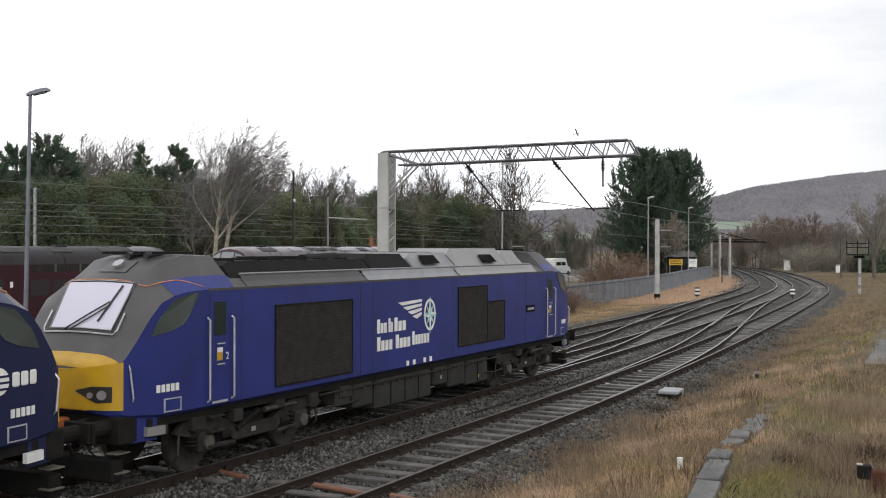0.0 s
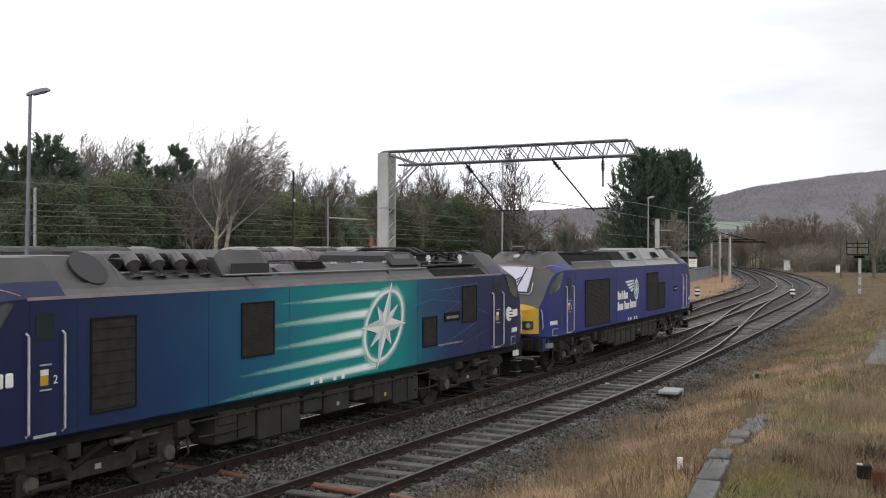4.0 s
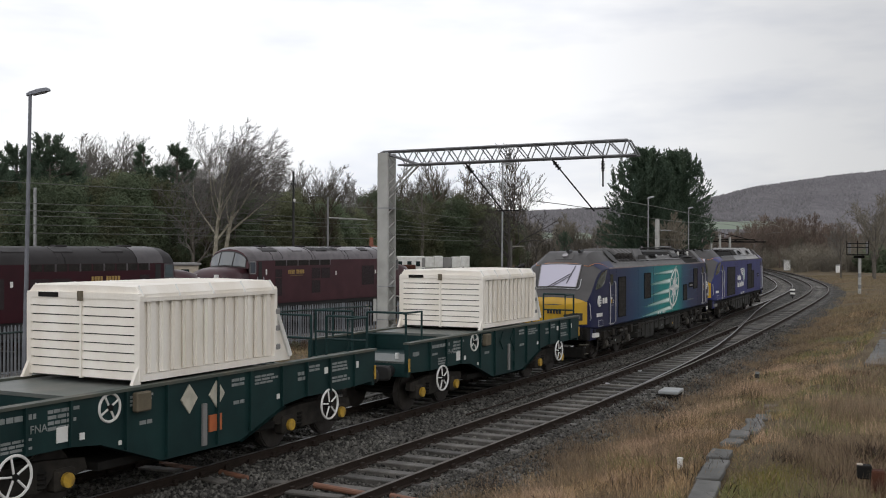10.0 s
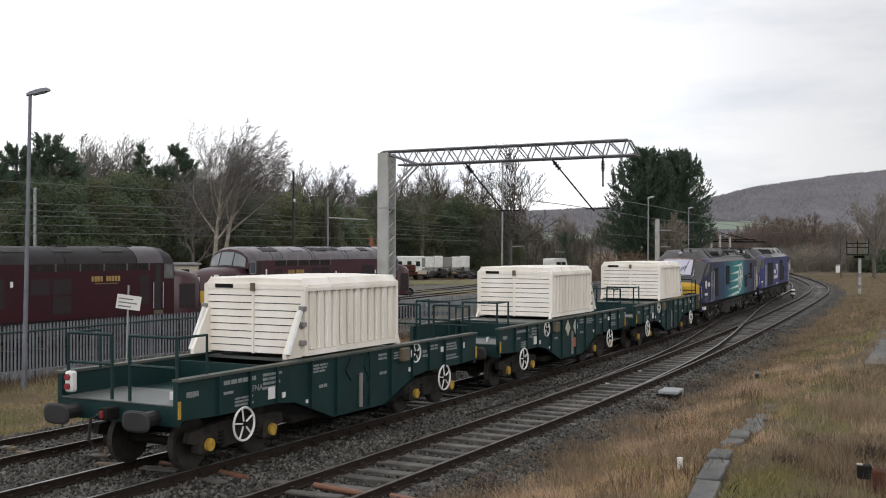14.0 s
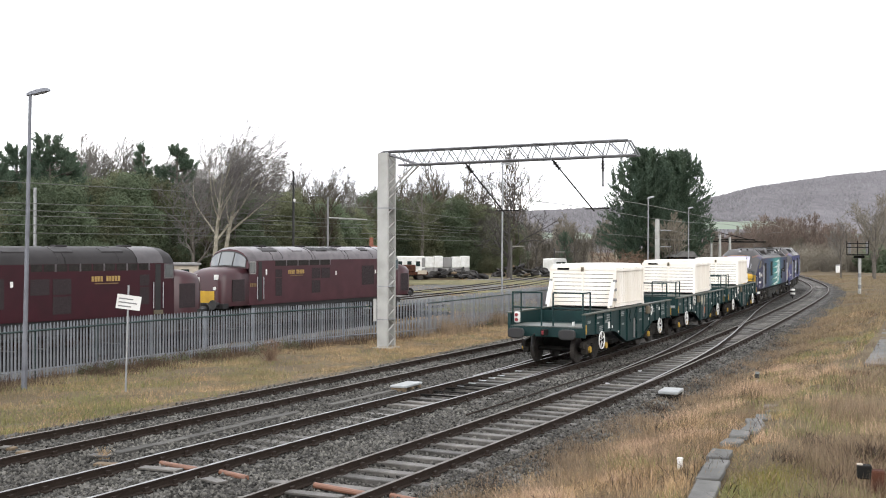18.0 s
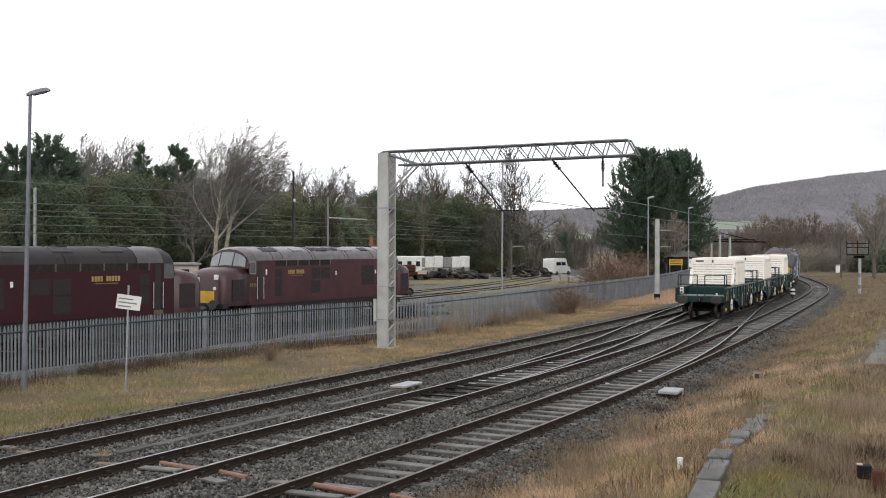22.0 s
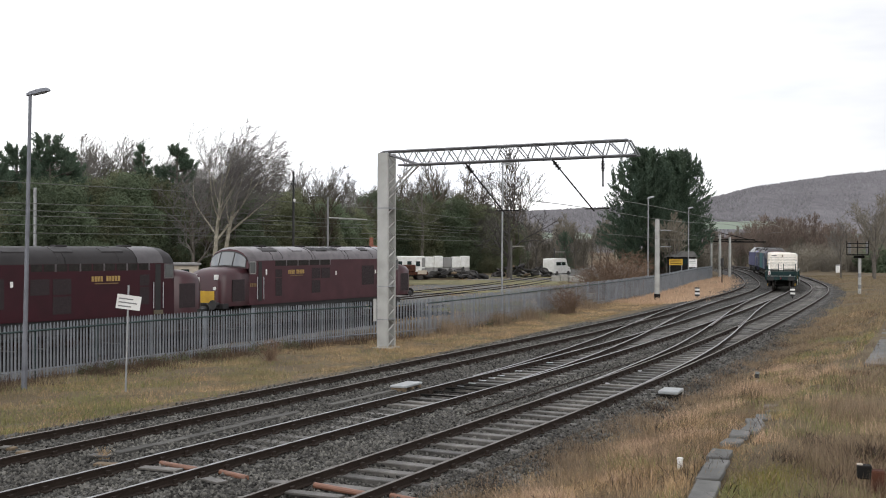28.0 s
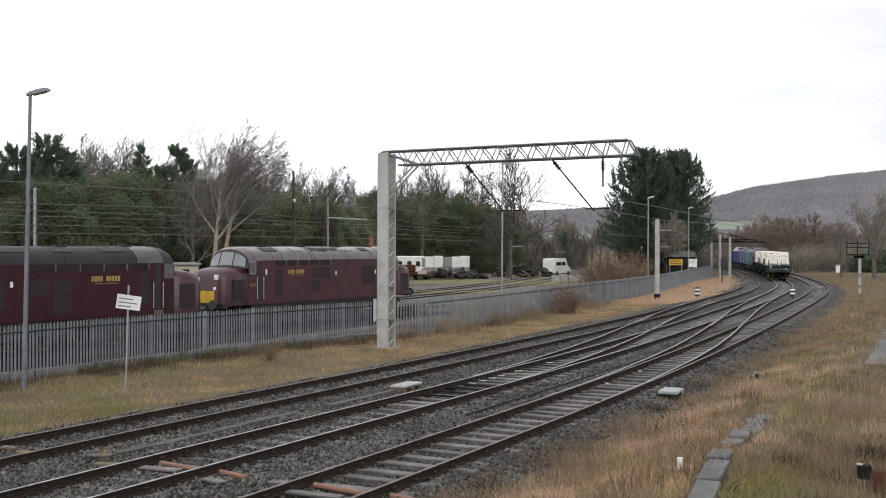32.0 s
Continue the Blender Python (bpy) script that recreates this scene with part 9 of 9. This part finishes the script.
copies(sh[0], [(0.160 * 96, 96, -0.4, 0, 1.35), (0.150 * 93, 93, -0.4, 80, 1.1), (0.168 * 104, 104, -0.4, 160, 1.3), (0.138 * 100, 100, -0.4, 30, 0.9), (0.180 * 112, 112, -0.4, 60, 1.1), (0.113 * 68, 68, -0.4, 200, 0.5), (0.118 * 69, 69, -0.4, 300, 0.6), (-0.16 * 40, 40, -0.4, 77, 0.28), (0.112 * 77, 77, -0.4, 90, 0.62), (0.098 * 74, 74, -0.4, 10, 0.55), (0.122 * 82, 82, -0.4, 200, 0.6)])
pl = []
for k in range(30):
    px = 0.25 + 0.17 * k / 29 + TREE_RNG.uniform(-0.01, 0.01)
    dist = TREE_RNG.uniform(196, 250)
    pl.append((px * dist, dist, -0.3, TREE_RNG.uniform(0, 360), TREE_RNG.uniform(1.0, 1.6)))
for k in range(16):
    dist = 198 + 4 * (k % 6)
    pl.append(((0.03 + 0.10 * k / 15) * dist, dist, -0.3, 31 * k, 1.5 + 0.35 * math.sin(2.1 * k)))
copies(sh[1], pl)
thick = bare_tree(210, 9.0, M["red_twig"], M["red_twig"], "reddish brown bare tree in the thicket where the line bends away", 0.12, 34, 0.14, 0.0, 0.022, (10, 8, 6, 4))
copies(thick, [((0.232 + 0.148 * k / 33) * (206 + 5 * (k % 6)), 206 + 5 * (k % 6), -0.3, 37 * k, (0.74 if k < 12 else 1.1 if k < 25 else 0.95) + 0.13 * math.sin(1.9 * k)) for k in range(34)])
slim = bare_tree(211, 9.0, M["bark"], M["twig"], "slender grey bare tree on the far bank", 0.18, 30, 0.14, 0.0, 0.022, (10, 8, 6, 4))
copies(slim, [((0.25 + 0.16 * k / 21) * (214 + 6 * (k % 5)), 214 + 6 * (k % 5), -0.3, 61 * k, 0.86 + 0.16 * math.cos(2.3 * k)) for k in range(22)])
c = copy_thing(slim, pose(0.2146 * 143, 143, -0.4, 0, 0, 25))
c.scale = (1.35, 1.35, 1.0)
c = copy_thing(slim, pose(0.2075 * 145, 145, -0.4, 0, 0, 125))
c.scale = (1.1, 1.1, 0.85)
for k in range(26):
    dist = 172 + 4 * (k % 7)
    c = copy_thing(sh[1], pose((0.33 + 0.088 * k / 25) * dist, dist, -0.4, 0, 0, 47 * k))
    c.scale = (1.25 + 0.4 * math.sin(2.3 * k),) * 3
for k in range(16):
    dist = 158 + 3 * (k % 5)
    c = copy_thing(sh[1], pose((0.196 + 0.046 * k / 15) * dist, dist, -0.4, 0, 0, 83 * k))
    c.scale = (1.3 + 0.35 * math.sin(1.7 * k),) * 3
for k in range(20):
    dist = 186 + 6 * (k % 5)
    c = copy_thing(slim, pose((0.035 + 0.14 * k / 19) * dist, dist, -0.4, 0, 0, 57 * k))
    c.scale = (0.95 + 0.22 * math.sin(1.3 * k),) * 3
bush = evergreen(330, 3.4, 5.0, M["leaf"], "low dark green bush on the far bank", 18, 90, 0.22)
copies(bush, [((0.398 + 0.03 * k / 5) * (168 + 4 * (k % 3)), 168 + 4 * (k % 3), -0.4, 50 * k, 1.0 + 0.3 * math.sin(2 * k)) for k in range(6)])

def bramble(seed, s0, s1):
    """Trailing evergreen brambles at the foot of the fence."""
    rng = random.Random(seed)
    mid = 0.5 * (s0 + s1)
    line = between(FENCE_S, FENCE_D)
    root = thing("bramble_patch", at(mid, line(mid) + 0.5, -0.45), "dark green brambles trailing at the foot of the fence", "brambles", "fence brambles")
    here = root.matrix_basis.inverted()
    bl = []
    for k in range(int((s1 - s0) * 5)):
        s = rng.uniform(s0, s1)
        q = here @ on(s, line(s) + 0.3 + abs(rng.gauss(0, 0.28)), -0.42)
        r = rng.uniform(0.12, 0.3)
        bl.append(((q.x, q.y, r * 0.5), (r * 1.2, r, r * rng.uniform(0.6, 1.5))))
    leafy("leaves", root, rng, bl, 70, 0.03, M["ivy"], 0.4)
    segs = []
    for c_, r in bl[::2]:
        for _ in range(5):
            p = Vector(c_)
            q = p + Vector((rng.gauss(0, 0.35), rng.gauss(0, 0.25), rng.uniform(0.05, 0.5)))
            segs.append((p, q, 0.008, 0.004, 3))
    sticks("tangle", segs, M["bramble"], root, lambda lv: 3)


for k, (s0, s1) in enumerate(((17.5, 21.0), (21.4, 25.0), (26.0, 29.0), (44.0, 48.0), (50.0, 54.5))):
    bramble(610 + k, s0, s1)

# ---- distance: wooded hill and pastures ----
def hill():
    xs = np.linspace(-1500, 2600, 130)
    ys = [700, 900, 1100, 1300, 1500, 1700, 1850, 2000, 2200, 2600]
    rise = [0.0, 0.06, 0.16, 0.34, 0.56, 0.78, 0.93, 1.0, 0.9, 0.2]
    rng = np.random.RandomState(8)
    ridge = np.interp(xs, [-1500, -200, 150, 300, 420, 500, 573, 646, 731, 823, 1000, 1500, 2600], [60, 62, 66, 74, 82, 92, 112, 122, 134, 144, 152, 150, 90])
    V_, n = [], len(xs)
    for y, r in zip(ys, rise):
        for x, h in zip(xs * y / 2000, ridge):
            bump = rng.uniform(-1, 1) * (3.0 if r > 0.3 else 1.0)
            V_.append((x, y, -0.6 + h * r + bump * min(1, r * 3)))
    F_ = [(a * n + b, a * n + b + 1, (a + 1) * n + b + 1, (a + 1) * n + b) for a in range(len(ys) - 1) for b in range(n - 1)]
    tagged(from_arrays("hill", V_, F_, M["hill"], smooth=True), "wooded hill beyond the railway, haze painted into its grey", "hill", kind="structure")
    for x0, x1, y, z0, z1 in ((0.222, 0.315, 980, 19, 27), (0.33, 0.37, 1000, 14, 19), (0.085, 0.135, 960, 10, 16)):
        V_, F_ = [], []
        for i in range(13):
            x = (x0 + (x1 - x0) * i / 12) * y
            w = 0.5 * math.sin(0.9 * i)
            V_ += [(x, y - 60, z0 + w * 0.1), (x, y, z1 + w * 0.6)]
        F_ = [(2 * i, 2 * i + 2, 2 * i + 3, 2 * i + 1) for i in range(12)]
        tagged(from_arrays("pasture", V_, F_, M["field"], smooth=True), "pasture on the lower hill slope, its green paled by painted haze", "field", kind="structure")
    # leafless woods covering the slope and its ridge, crown by crown
    count = 30000
    x = rng.uniform(-200, 1250, count)
    g = rng.uniform(0, 1, count) ** 0.6
    y = 1080 + 950 * g
    h = -0.6 + np.interp(x, xs, ridge) * np.interp(y, ys, rise)
    keep = (g > 0.98) | (rng.uniform(0, 1, count) < 0.6 + 0.4 * np.sin(x * 0.021 + y * 0.013) * np.cos(y * 0.017))
    x, y, h = (x * y / 2000)[keep], y[keep], h[keep]
    n = len(x)
    w, t = rng.uniform(1.4, 3.4, (n, 1)), rng.uniform(2.5, 5.5, (n, 1))
    base = np.array([(1, 0, -0.2), (0, 1, -0.2), (-1, 0, -0.2), (0, -1, -0.2), (0, 0, 1.0)])
    V_ = base[None] * rng.uniform(0.7, 1.25, (n, 5, 1)) * np.stack([w, w, t], -1) + np.stack([x, y, h], -1)[:, None, :]
    tri = np.array([(a, (a + 1) % 4, 4) for a in range(4)])
    F_ = (tri[None] + 5 * np.arange(n)[:, None, None]).reshape(-1, 3)
    ob = fast_mesh("hill_wood", V_.reshape(-1, 3), F_, M["hill_trees"], "leafless woodland covering the hill, greyed by painted haze", "woodland")
    ob.data.polygons.foreach_set("use_smooth", [True] * len(F_))


hill()

# ---- yard: vehicles, stacks, sheds ----
def place(px, dist, z=-0.42):
    return px * dist, dist, z


van = thing("white_van", pose(*place(0.1055, 160), 0, 0, 52), "white high-roofed van parked in the yard", "van")
secs = []
for u, w, z0, zt in ((-2.3, 0.95, 0.5, 2.35), (-2.2, 1.0, 0.35, 2.5), (0.9, 1.0, 0.35, 2.55), (1.35, 0.98, 0.35, 2.3), (1.75, 0.95, 0.35, 1.4), (2.5, 0.9, 0.4, 1.15), (2.6, 0.8, 0.5, 0.9)):
    secs.append([(u, -w, z0), (u, -w, zt * 0.6), (u, -w * 0.9, zt), (u, w * 0.9, zt), (u, w, zt * 0.6), (u, w, z0), (u, -w, z0)])
part("body", loft(secs, True), M["white"], van)
for u0, u1 in ((-1.6, -0.4), (-0.2, 0.9)):
    part("window", boxed(u0, u1, -1.02, -0.98, 1.5, 2.0), M["dark_glass"], van)
bm = bmesh.new()
bm.faces.new([bm.verts.new(p) for p in ((1.4, -0.8, 2.2), (1.4, 0.8, 2.2), (1.78, 0.82, 1.45), (1.78, -0.82, 1.45))])
bmesh.ops.solidify(bm, geom=bm.faces[:], thickness=0.03)
part("windscreen", bm, M["dark_glass"], van)
for u in (-1.5, 1.7):
    for y in (-0.95, 0.95):
        part("wheel", disc(bmesh.new(), (u, y, 0.33), (0, 1, 0), 0.33, 0.2, 16), M["tyre"], van)

carv = thing("caravan", pose(*place(-0.032, 150), 0, 0, 8), "white cabin with small dark windows in the yard", "cabin")
part("body", boxed(-2.2, 2.2, -1.1, 1.1, 0.6, 2.9, bevel=0.12), M["white"], carv)
for u in (-1.6, -0.3, 0.9):
    part("window", boxed(u, u + 0.6, -1.13, -1.1, 1.5, 2.2), M["dark_glass"], carv)
part("chassis", boxed(-2.3, 2.3, -1.0, 1.0, 0, 0.62), M["dark_metal"], carv)
stack = thing("wrapped_stack", pose(*place(-0.004, 150), 0, 0, 6), "stack of pale wrapped bales in the yard", "stack")
for k in range(6):
    part("bale", boxed(-3.2 + 1.25 * k, -1.97 + 1.25 * k, -0.6, 0.6, 1.3, 2.75 + 0.09 * (k % 3), bevel=0.08), M["white"] if k % 3 else M["roof_pale"], stack)
    part("bale", boxed(-3.2 + 1.25 * k, -1.97 + 1.25 * k, -0.6, 0.6, 0.0, 1.3, bevel=0.08), M["roof_pale"], stack)
truck = thing("rusty_wagon", pose(*place(-0.034, 138), 0, 0, 20), "small rusty flat wagon with timber", "wagon")
part("frame", boxed(-2.6, 2.6, -1.0, 1.0, 0.6, 1.0), M["rusty"], truck)
part("load", boxed(-2.4, 1.0, -0.9, 0.9, 1.0, 1.9, bevel=0.1), M["rusty"], truck)
part("buffer_plate", boxed(1.2, 2.4, -1.05, -1.0, 0.7, 1.2), M["beige"], truck)
for u in (-1.6, 1.6):
    for y in (-0.8, 0.8):
        part("wheel", disc(bmesh.new(), (u, y, 0.35), (0, 1, 0), 0.4, 0.12, 16), M["wheel"], truck)


def scrap(seed, x0, x1, dist, h, label):
    rng = random.Random(seed)
    root = thing("scrap_heap", pose((x0 + x1) / 2 * dist, dist, -0.42), label, "scrap", "scrap heaps")
    W_ = (x1 - x0) * dist
    for k in range(46):
        x, y = rng.uniform(-W_ / 2, W_ / 2), rng.uniform(-1.5, 1.5)
        r = rng.uniform(0.3, 0.6)
        z = rng.uniform(0.0, h) * (1 - abs(2 * x / W_) ** 3)
        bm = bmesh.new()
        if k % 2:
            ring(bm, (x, y, z + 0.2), (rng.gauss(0, 0.4), rng.gauss(0, 0.4), 1), r, 0.16, 12, 6)
            part("tyre", bm, M["tyre"], root)
        else:
            box(bm, -r, r, -0.25, 0.25, -0.12, 0.12, bevel=0.02)
            o = part("scrap_piece", bm, M["tyre"] if rng.random() < 0.94 else M["wood"], root)
            o.matrix_basis = pose(x, y, z + 0.2, rng.uniform(-40, 40), rng.uniform(-40, 40), rng.uniform(0, 360))


scrap(1, -0.02, 0.042, 141, 0.9, "long heap of black scrap and tyres in the yard")
scrap(2, 0.048, 0.1, 150, 1.5, "heap of black tyres and scrap beside the van")
scrap(3, -0.012, 0.028, 146, 0.8, "low heap of dark timber and scrap")

for k, (px, dist, hgt) in enumerate(((0.0635, 140, 5.0), (0.161, 150, 4.6), (0.1035, 165, 4.0))):
    o = thing("timber_pole", pose(*place(px, dist)), "weathered pole standing in the yard", "pole", "yard poles")
    part("shaft", tube(bmesh.new(), [(0, 0, 0), (0, 0, hgt)], 0.16, 8, 0.12), M["concrete_dull"] if k != 1 else M["beige"], o)
    part("arm", boxed(-0.1, 1.6, -0.06, 0.06, hgt * 0.85, hgt * 0.85 + 0.12), M["concrete"] if k != 1 else M["beige"], o)

for k, (px, hgt) in enumerate(((0.1045, 0.75), (0.1125, 0.85), (0.1205, 0.7), (0.127, 0.8))):
    o = thing("concrete_block", pose(*place(px, 131 + 0.6 * (k % 2)), 0, 0, 4 * k - 6), "pale concrete block on the yard by the van", "block", "concrete blocks")
    part("block", boxed(-0.5, 0.5, -0.4, 0.4, 0, hgt, bevel=0.05), M["concrete"], o)

shed = thing("yard_hut", pose(*place(0.2215, 143), 0, 0, 14), "small dark hut with a pitched roof behind the fence", "hut")
part("wall", boxed(-1.45, 1.45, -1.2, 1.2, 0, 2.95), M["dark_metal"], shed)
bm = prism(bmesh.new(), [(-1.7, 2.95), (1.7, 2.95), (1.1, 3.7), (-0.5, 3.7)], -1.4, 1.4)
part("roof", bm, M["slab"], shed)
part("hut_window", boxed(-0.5, 0.5, -1.23, -1.2, 2.0, 2.7), M["dark_glass"], shed)
for px, dist, w, z0, z1, mat, lab in ((0.2163, 129, 1.6, 0.78, 1.5, "yellow", "yellow sign board on the fence"), (0.2318, 136, 1.1, 0.4, 1.45, "white", "white notice board on the fence")):
    o = thing("sign_board", pose(*place(px, dist, 0.9), 0, 0, -10), lab, "sign", "fence signs")
    part("board", boxed(-w / 2, w / 2, -0.03, 0.03, z0, z1), M[mat], o)
    for x in (-w / 2 + 0.1, w / 2 - 0.1):
        part("leg", boxed(x - 0.04, x + 0.04, -0.03, 0.03, -1.3, z0), M["steel"], o)
    for r in range(3):
        part("writing_bar", boxed(-w / 2 + 0.15, w / 2 - 0.3 + 0.08 * r, -0.036, -0.03, z1 - 0.16 - 0.2 * r, z1 - 0.1 - 0.2 * r), M["dark_metal"] if mat == "yellow" else M["lettering"], o)
car = thing("parked_car", pose(*place(0.178, 126), 0, 0, 25), "dark blue-grey car parked behind the fence", "car")
secs = []
for u, w, z0, zt in ((-2.0, 0.75, 0.4, 0.9), (-1.7, 0.85, 0.3, 1.0), (-1.2, 0.85, 0.3, 1.42), (0.3, 0.85, 0.3, 1.45), (1.0, 0.86, 0.3, 1.0), (1.9, 0.8, 0.3, 0.85), (2.05, 0.7, 0.4, 0.7)):
    secs.append([(u, -w, z0), (u, -w, min(zt, 0.9)), (u, -w * 0.75, zt), (u, w * 0.75, zt), (u, w, min(zt, 0.9)), (u, w, z0), (u, -w, z0)])
part("body", loft(secs, True), M["fence"], car)
part("side_window", boxed(-1.2, 0.5, -0.88, -0.8, 0.95, 1.3), M["dark_glass"], car)
for u in (-1.3, 1.3):
    for y in (-0.8, 0.8):
        part("wheel", disc(bmesh.new(), (u, y, 0.3), (0, 1, 0), 0.3, 0.18, 14), M["tyre"], car)

hut = thing("brick_hut", pose(*place(-0.243, 70, -0.4), 0, 0, 25), "small beige hut behind the parked diesels", "hut")
part("wall", boxed(-0.9, 0.9, -1.0, 1.0, 0, 3.0), M["beige"], hut)
part("hut_roof", boxed(-1.05, 1.05, -1.15, 1.15, 3.0, 3.16, bevel=0.03), M["roof_pale"], hut)
part("hut_window", boxed(-0.2, 0.3, -1.03, -1.0, 2.2, 2.75), M["dark_glass"], hut)
chim = thing("brick_chimney", pose(*place(-0.0665, 80, -0.4), 0, 0, 20), "red brick chimney standing above the roofs", "chimney")
part("stack", boxed(-0.3, 0.3, -0.3, 0.3, 0, 4.3, bevel=0.02), M["brick"], chim)
part("pot", tube(bmesh.new(), [(0, 0, 4.3), (0, 0, 4.9)], 0.16, 10, 0.13), M["brick"], chim)
part("chimney_cap", boxed(-0.36, 0.36, -0.36, 0.36, 4.1, 4.3), M["brick"], chim)

# ---- overhead wires of the line behind, with their poles ----
wires = thing("overhead_wires", Matrix(), "overhead line wires strung along the tracks behind the yard", "wires")
for z, dd, sag in ((8.2, -43, 0.25), (6.9, -43.4, 0.3), (6.25, -43, 0.1), (5.85, -43, 0.05), (5.3, -44.5, 0.05), (4.7, -41.5, 0.05)):
    bm = bmesh.new()
    pts = []
    for s in np.arange(10, 210, 4.0):
        pts.append(on(s, dd, z - sag * math.sin(math.pi * ((s - 10) % 50) / 50)))
    tube(bm, pts, 0.028, 4)
    part("wire", bm, M["wire"], wires)
for dd, z, a, b in ((-3.4, 5.6, 31, 150), (-0.1, 5.6, 31, 150), (-8.5, 5.2, 77, 150), (-8.5, 4.6, 60, 150)):
    bm = bmesh.new()
    tube(bm, [on(s, dd + (-1.2 if z < 5.5 else 0) * smooth(s, 60, 150), z + 0.12 * math.cos((s - a) * 0.12)) for s in np.arange(a, b, 4.0)], 0.016, 4)
    part("wire", bm, M["wire"], wires)
for px, dist, top, arm, mat in ((-0.379, 74, 0.053, 0, "steel"), (-0.139, 92, 0.069, 0, "black"), (-0.107, 98, 0.045, 1, "bar_grey")):
    x, y = seen_at(px, dist)
    o = thing("line_pole", pose(x, y, -0.4, 0, 0, heading(60)), "slim pole beside the electrified line", "pole", "line poles")
    hgt = 4.3 + dist * top
    part("shaft", tube(bmesh.new(), [(0, 0, 0), (0, 0, hgt)], 0.1, 8), M[mat], o)
    if arm:
        part("arm", boxed(0, 7.6, -0.05, 0.05, hgt - 1.9, hgt - 1.8), M["mast"], o)
    if mat == "black":
        part("pole_step", boxed(-0.4, 0.4, -0.06, 0.06, hgt - 1.2, hgt - 1.0), M["black"], o)
        part("lamp", disc(bmesh.new(), (-0.1, -0.15, hgt - 2.5), (0, 1, 0), 0.14, 0.1, 12), M["lamp_glass"], o)

# ---- siding under the parked diesels, and rails in the yard ----
ways = [(-17.64 + k * 0.6225, 43.73 + k * 0.7826) for k in (-12, -6, 0, 6)] + [(-7.57 + k * 0.5, 62.47 + k * 0.866) for k in (-8, 0, 8, 14)]
ss_, ds_ = sd_of([w[0] for w in ways], [w[1] for w in ways])
track("siding under the parked diesels", lambda s: float(np.interp(s, ss_, ds_)), float(ss_[0]), float(ss_[-1]), M["rust"], 0.7, 5, 0, lambda s: 0.08).location.z = -0.15
for dd in (-27.5, -31.5):
    root = thing("railway_track", pose(0, 0, -0.28), "rusty yard siding sunk in grass", "railway track", "tracks", "structure")
    for k in (-0.7525, 0.7525):
        rail(root, 60, 150, lambda s, o=k, q=dd: q + o, M["dulltop"], "")


# ---- gull ----
def gull():
    root = thing("gull", Matrix(), "grey gull gliding over the gantry", "bird")
    secs = [[(u, r * math.cos(a), r * math.sin(a)) for a in np.linspace(0, 6.2832, 9)] for u, r in ((-0.22, 0.005), (-0.12, 0.04), (0.0, 0.065), (0.12, 0.05), (0.2, 0.02))]
    part("body", loft(secs, True), M["gull"], root, smooth=True)
    for y in (-1, 1):
        bm = bmesh.new()
        vs = [bm.verts.new(p) for p in ((0.08, y * 0.04, 0.02), (0.1, y * 0.3, 0.16), (-0.05, y * 0.62, 0.1), (-0.06, y * 0.3, 0.13), (-0.06, y * 0.04, 0.02))]
        bm.faces.new(vs)
        bmesh.ops.solidify(bm, geom=bm.faces[:], thickness=0.012)
        part("wing", bm, M["gull"], root)
    bm = bmesh.new()
    bm.faces.new([bm.verts.new(p) for p in ((-0.18, 0, 0), (-0.34, -0.07, 0), (-0.34, 0.07, 0))])
    bmesh.ops.solidify(bm, geom=bm.faces[:], thickness=0.01)
    part("tail", bm, M["gull"], root)
    return root


bird = gull()
FLYING.append((bird, [(0.0, pose(12.4, 100, 14.36, 55, -15, 0)), (0.5, pose(20.4, 100, 12.72, -30, 10, 0)), (0.9, pose(27.3, 100, 11.32, 10, 12, 0)), (1.2, pose(33.9, 100, 10.22, -15, 8, 0)), (2.0, pose(49, 100, 7.92, 10, 0, 0)), (4.0, pose(88, 100, 10.1, 0, 0, 0)), (32.0, pose(640, 120, 76, 0, 0, 0))]))


# ---- the train's way ----
TIMES = [0, 4, 8, 12, 16, 20, 24, 28, 32]
RUN = [0.0, 16.71, 33.17, 50.02, 68.28, 89.53, 116.74, 144.63, 175.66]


def spline_second(t, v):
    n = len(t)
    A, B = np.eye(n), np.zeros(n)
    for i in range(1, n - 1):
        h0, h1 = t[i] - t[i - 1], t[i + 1] - t[i]
        A[i, i - 1], A[i, i], A[i, i + 1] = h0, 2 * (h0 + h1), h1
        B[i] = 6 * ((v[i + 1] - v[i]) / h1 - (v[i] - v[i - 1]) / h0)
    return np.linalg.solve(A, B)


SECOND = spline_second(TIMES, RUN)


def run(t):
    i = min(max(int(np.searchsorted(TIMES, t, side="right")) - 1, 0), len(TIMES) - 2)
    h = TIMES[i + 1] - TIMES[i]
    a, b = (TIMES[i + 1] - t) / h, (t - TIMES[i]) / h
    return a * RUN[i] + b * RUN[i + 1] + ((a ** 3 - a) * SECOND[i] + (b ** 3 - b) * SECOND[i + 1]) * h * h / 6


def carriage(s, half):
    a, b = on(s - half), on(s + half)
    mid = (a + b) / 2
    return pose(mid.x, mid.y, 0.0, 0, 0, math.degrees(math.atan2(b.y - a.y, b.x - a.x)))


def motions():
    for root, sets, centre, half in TRAIN:
        walk(root, [(k * 0.5, carriage(run(k * 0.5) + centre, half)) for k in range(65)])
        for ws, u, r in sets:
            rows = []
            for k in range(481):
                t = k / 15
                rows.append((t, pose(u, 0, r, 0, math.degrees(run(t) / r), 0)))
            walk(ws, rows)
    for root, rows in FLYING:
        walk(root, rows)


motions()
